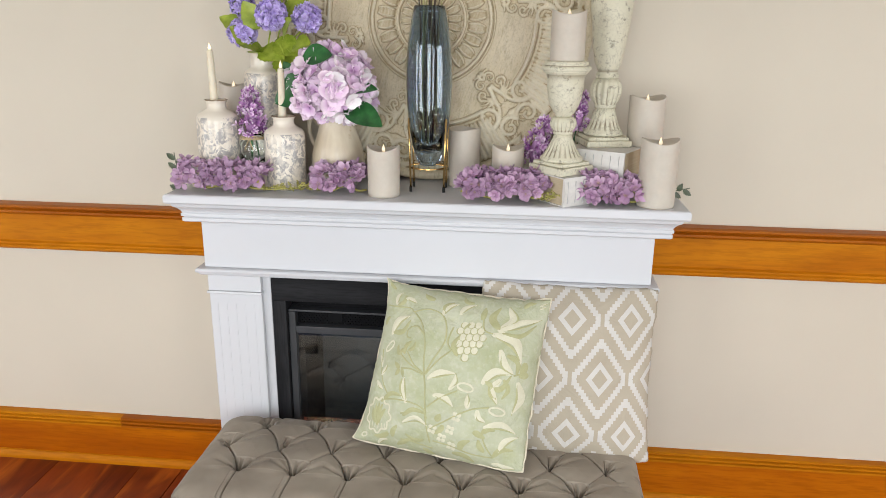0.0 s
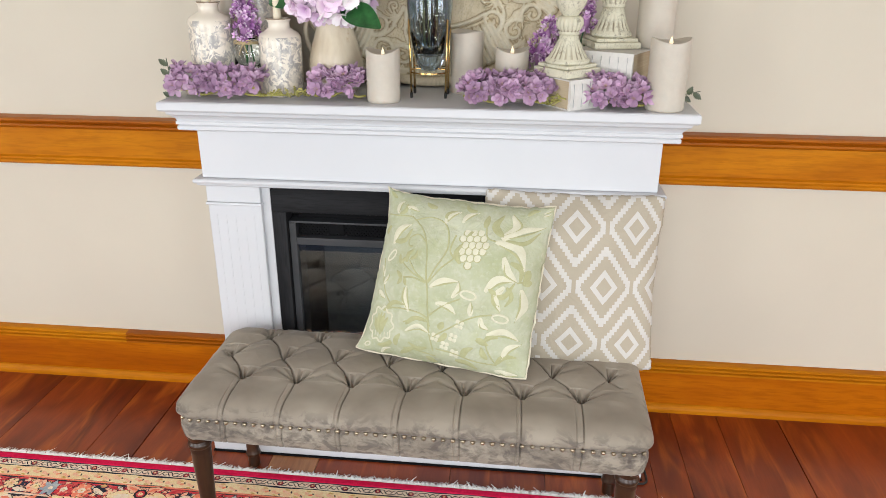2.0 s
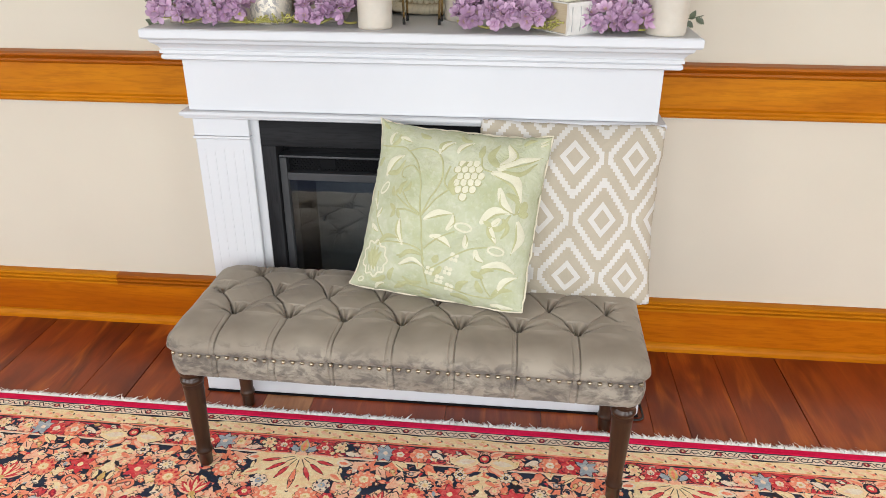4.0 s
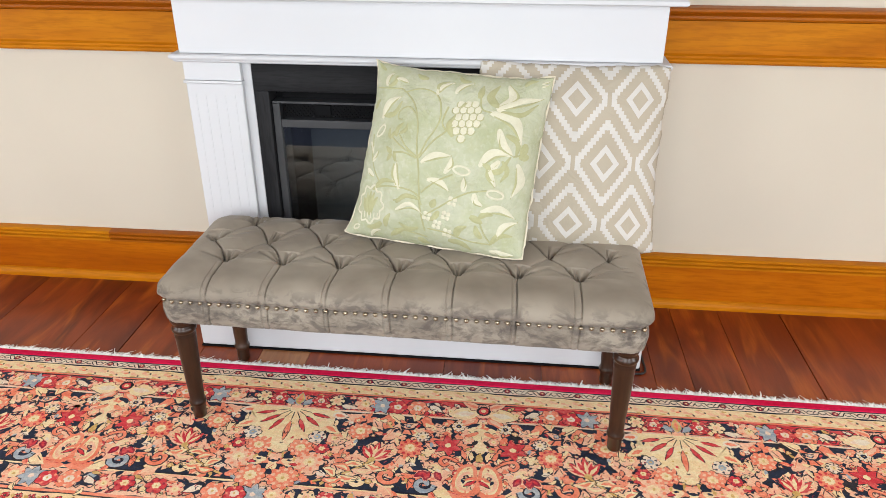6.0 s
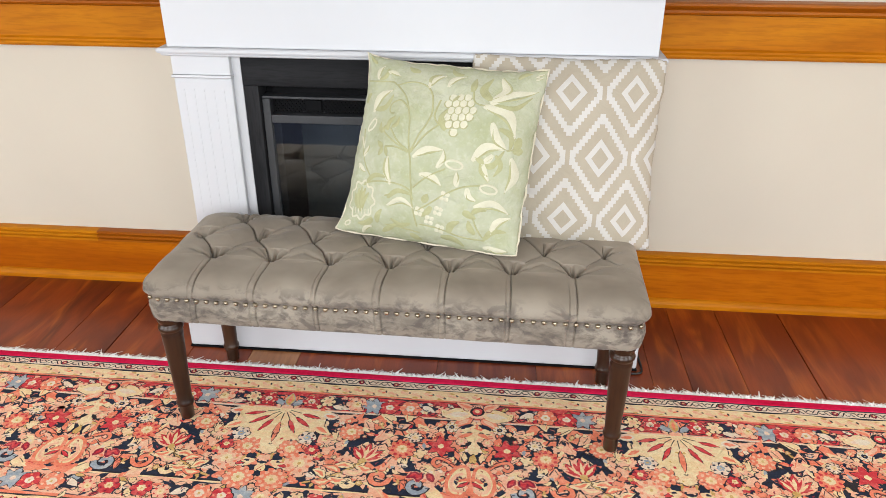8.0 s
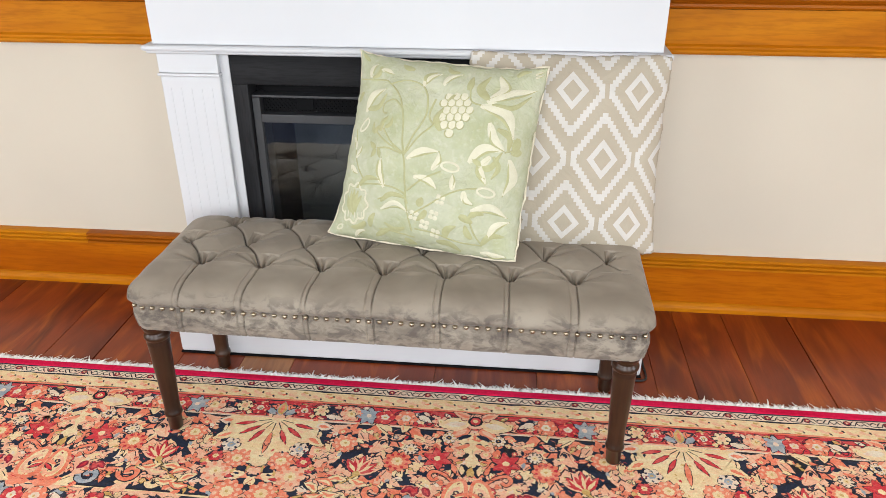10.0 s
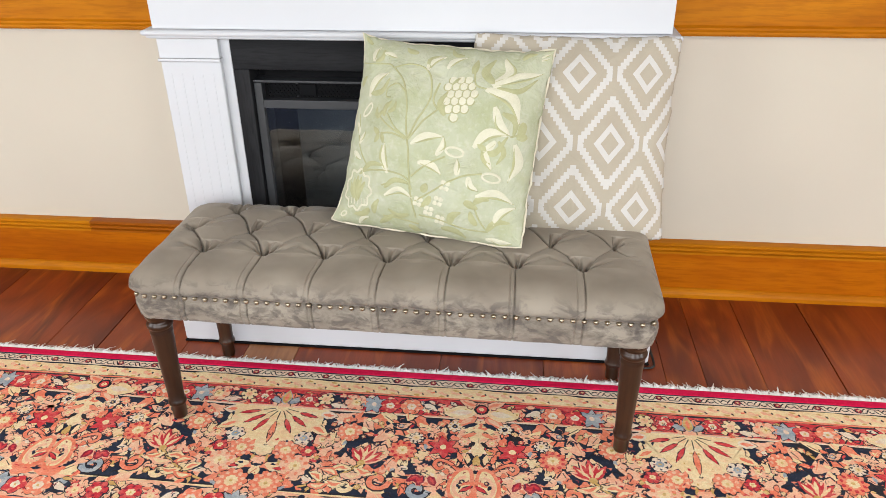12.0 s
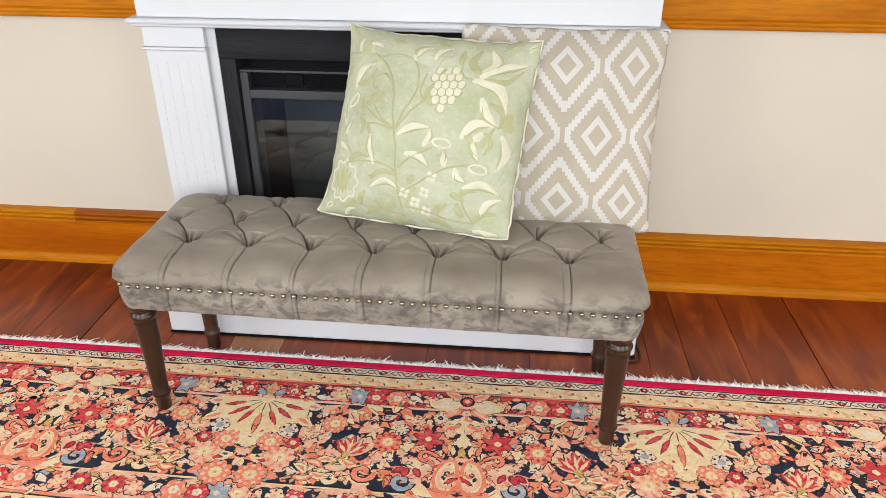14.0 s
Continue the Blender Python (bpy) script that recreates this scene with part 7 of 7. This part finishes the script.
def filler(v0, v1, count, sizes, colors, level, apart=0.62):
    """Small leaves and buds that crowd the ground between the larger flowers, mirrored about each axis."""
    spots, tries = [], 0
    while len(spots) < count and tries < count * 30:
        tries += 1
        d, v, s = rc.uniform(0.0, PERIOD / 2), rc.uniform(v0 + 0.008, v1 - 0.008), rc.uniform(*sizes)
        if all((d - a) ** 2 + (v - b) ** 2 > (apart * (s + c)) ** 2 for a, b, c in spots):
            spots.append((d, v, s))
    for d, v, s in spots:
        kind, col, t, edge = rc.random(), rc.choice(colors), rc.uniform(0, 360), rc.choice(("black", None, None))
        second = rc.choice(("cream", "coral", "peach", "red"))
        for ax, sgn in repeat():
            x = ax + sgn * d
            if abs(x) > HALF_LEN - 0.03:
                continue
            if kind < 0.52:
                blade(x, v, mirror_angle(t, sgn), s * 1.7, s * 0.42, col, level, edge, None, 0.12 * sgn)
                if s > 0.012:
                    q = radians(mirror_angle(t, sgn))
                    strip("black" if edge else second, [(x + s * f * math.cos(q), v + s * f * math.sin(q)) for f in (0.3, 0.7, 1.2)], 0.001, level + 1)
            elif kind < 0.78:
                n = 11
                patch("black", [(x + sgn * s * 1.1 * (0.75 + 0.3 * math.sin(3 * q + t)) * math.cos(q), v + s * 0.9 * (0.75 + 0.3 * math.sin(2 * q + t)) * math.sin(q)) for q in [math.tau * k / n for k in range(n)]], level - 0.5)
                patch(col, [(x + sgn * s * (0.75 + 0.3 * math.sin(3 * q + t)) * math.cos(q), v + s * 0.8 * (0.75 + 0.3 * math.sin(2 * q + t)) * math.sin(q)) for q in [math.tau * k / n for k in range(n)]], level)
            elif kind < 0.9:
                strip("black", smoothed([(x, v), (x + sgn * s, v - s * 0.5), (x + sgn * s * 1.6, v + s * 0.4)], 3), 0.0016, level + 1)
            else:
                rosette(x, v, s * 0.75, 5, col, second, "cream", level)


# plain bands, from the fringe inwards: (start, end, yarn)
for v0, v1, col in ((0.0235, 0.027, "navy"), (0.027, 0.051, "pale"), (0.051, 0.055, "black"), (0.055, 0.09, "cream"), (0.09, 0.096, "coral"), (0.096, 0.099, "black"), (0.099, 0.156, "red"), (0.156, 0.16, "peach"), (0.16, 0.1635, "pale"),
                    (0.1635, 0.168, "black"), (FIELD1, FIELD1 + 0.004, "black"), (FIELD1 + 0.004, FIELD1 + 0.009, "cream"), (FIELD1 + 0.009, FIELD1 + 0.075, "peach"), (FIELD1 + 0.075, FIELD1 + 0.083, "coral"), (FIELD1 + 0.083, FIELD1 + 0.087, "black"),
                    (FIELD1 + 0.087, FIELD1 + 0.12, "cream"), (FIELD1 + 0.12, FIELD1 + 0.126, "red")):
    n = 120
    xs = [-HALF_LEN + 0.01 + (2 * HALF_LEN - 0.02) * k / n for k in range(n + 1)]
    strip(col, [(x, (v0 + v1) / 2 + 0.0006 * math.sin(x * 31)) for x in xs], (v1 - v0) / 2, 1)

filler(FIELD0 + 0.002, FIELD1 + 0.002, 110, (0.024, 0.042), ("cream", "peach", "peach", "coral", "cream"), 1, 0.48)
filler(FIELD0 + 0.004, FIELD1, 200, (0.01, 0.025), ("cream", "peach", "coral", "coral", "pale", "peach", "coral", "peach", "peach"), 2)
filler(FIELD0 + 0.004, FIELD1, 110, (0.006, 0.011), ("cream", "coral", "peach", "blue", "navy", "red", "gold", "navy"), 4)
filler(0.1, 0.157, 60, (0.008, 0.014), ("peach", "pale", "blue", "wine", "coral", "cream"), 2)
filler(FIELD1 + 0.012, FIELD1 + 0.074, 70, (0.009, 0.016), ("coral", "cream", "red", "pale", "blue", "navy", "cream"), 2)
def inkwork(v0, v1, count, level=5):
    """Fine dark and crimson stitches over the pale patches."""
    for _ in range(count):
        d, v, t, ln = rc.uniform(0, PERIOD / 2), rc.uniform(v0, v1), rc.uniform(0, math.tau), rc.uniform(0.006, 0.016)
        col, w = rc.choice(("black", "black", "navy", "wine", "coral")), rc.uniform(0.0007, 0.0013)
        for ax, sgn in repeat():
            x = ax + sgn * d
            if abs(x) < HALF_LEN - 0.03:
                strip(col, [(x, v), (x + sgn * ln * 0.5 * math.cos(t), v + ln * 0.5 * math.sin(t)), (x + sgn * ln * math.cos(t + 0.6), v + ln * math.sin(t + 0.6))], w, level)


inkwork(FIELD0 + 0.01, FIELD1 - 0.006, 90, 4)
inkwork(FIELD0 + 0.08, FIELD1 - 0.006, 60, 7)
inkwork(0.104, 0.153, 70, 5)
inkwork(0.104, 0.153, 40, 8)
inkwork(FIELD1 + 0.015, FIELD1 + 0.07, 70, 5)
for ax, sgn in repeat():
    main_border(ax, sgn)
    guard_band(ax, sgn, 0.096, "red")
    guard_band(ax + 0.2, sgn, FIELD1 + 0.008, "peach")

# thin guards: scrolling vine with red buds, and gold leaves with dark dots
n = int(2 * HALF_LEN / 0.03)
for k in range(n):
    x = -HALF_LEN + 0.02 + k * 0.03
    up = 1 if k % 2 else -1
    m = 0.039
    strip("black", smoothed([(x, m - 0.007 * up), (x + 0.008, m + 0.006 * up), (x + 0.018, m + 0.007 * up), (x + 0.03, m + 0.007 * up)], 4), 0.0013, 3)
    strip("black", smoothed([(x + 0.006, m), (x + 0.012, m - 0.006 * up), (x + 0.02, m - 0.003 * up)], 3), 0.0014, 3)
    strip("black", smoothed([(x + 0.02, m + 0.004 * up), (x + 0.025, m - 0.004 * up), (x + 0.03, m - 0.008 * up)], 3), 0.0013, 3)
    if k % 3 == 0:
        rosette(x + 0.014, m, 0.0072, 5, "wine", "red", "cream", 4)
    c = 0.073 + 0.002 * up
    blade(x, c - 0.004, 25, 0.017, 0.0055, "peach", 3, None)
    blade(x + 0.004, c + 0.01 * up, 10, 0.014, 0.0034, "gold", 2, None)
    blade(x + 0.012, c + 0.006, -20, 0.014, 0.0035, "coral" if k % 4 == 0 else "peach", 3, None)
    blade(x + 0.022, c + 0.004 * up, 60, 0.008, 0.0026, "black", 3, None)
    g2 = FIELD1 + 0.103
    rosette(x, g2, 0.009, 5, rc.choice(("coral", "red", "blue")), "pale", "navy", 3)
    blade(x + 0.012, g2 - 0.004, 30, 0.016, 0.004, "gold", 3, None)

carpet = empty("carpet", "red and navy floral wool carpet with a cream fringe", "rug", pose(0.0, -0.47, 0.0, 0, 0, -0.62))
bm = boxes((-HALF_LEN, HALF_LEN, -2.3, -0.023, 0.0003, PILE_TOP), bevel=0.003)
part("ground", bm, YARN["navy"], carpet, "navy wool ground")
bm = boxes((-HALF_LEN, HALF_LEN, -0.0228, 0.0, 0.0003, PILE_TOP + 0.0012), bevel=0.004)
part("edge_binding", bm, YARN["binding"], carpet, "crimson bound edge")
for name, (verts, faces) in PILE.items():
    if not faces:
        continue
    me = bpy.data.meshes.new("pile_motif")
    me.from_pydata(verts, [], faces)
    me.materials.append(YARN[name])
    ob = new("pile_motif", me)
    ob.parent = carpet
    tagged(ob, name.replace("binding", "crimson") + " wool pattern of the carpet", kind="stuff")

COTTON = surface("cream_cotton_fringe", (0.86, 0.84, 0.8), (0.92, 0.91, 0.88), 0.9, 30, 300, 0.2, vary=0)
bm = bmesh.new()
x = -HALF_LEN
while x < HALF_LEN:
    x += rc.uniform(0.0006, 0.0015)
    ln = rc.uniform(0.014, 0.028) * (1.5 if rc.random() < 0.06 else 1)
    dx, w, z = rc.uniform(-0.6, 0.6) * ln, rc.uniform(0.001, 0.0024), rc.uniform(0.003, 0.008)
    a = [bm.verts.new(p) for p in ((x - w, -0.001, 0.005), (x + w, -0.001, 0.005), (x + dx * 0.5 + w, ln * 0.55, z + 0.002), (x + dx * 0.5 - w, ln * 0.55, z + 0.002), (x + dx + w * 0.5, ln, max(0.0012, z - 0.003)), (x + dx - w * 0.5, ln, max(0.0012, z - 0.003)), (x, ln * 0.3, z + 0.0035))]
    bm.faces.new((a[0], a[1], a[6]))
    bm.faces.new((a[6], a[1], a[2]))
    bm.faces.new((a[0], a[6], a[3]))
    bm.faces.new((a[6], a[2], a[3]))
    bm.faces.new((a[3], a[2], a[4], a[5]))
tagged(part("fringe", bm, COTTON, carpet, "ragged cream cotton fringe"), kind="stuff")

# flex of the electric fire, looped out at the end of the plinth
CORD = surface("black_flex", (0.01, 0.01, 0.01), (0.018, 0.018, 0.018), 0.5, vary=0)
cord = empty("power_cord", "thin black power cord looped on the floor beside the mantel", "cable", pose(0, 0, 0))
bm = bmesh.new()
tube(bm, smoothed([(0.628, -0.1, 0.0035), (0.632, -0.3, 0.0035), (0.634, -0.362, 0.0035), (0.628, -0.386, 0.0035), (0.6, -0.392, 0.0035), (0.54, -0.391, 0.0035)], 6), 0.003, 8)
part("flex", bm, CORD, cord, smooth=True)
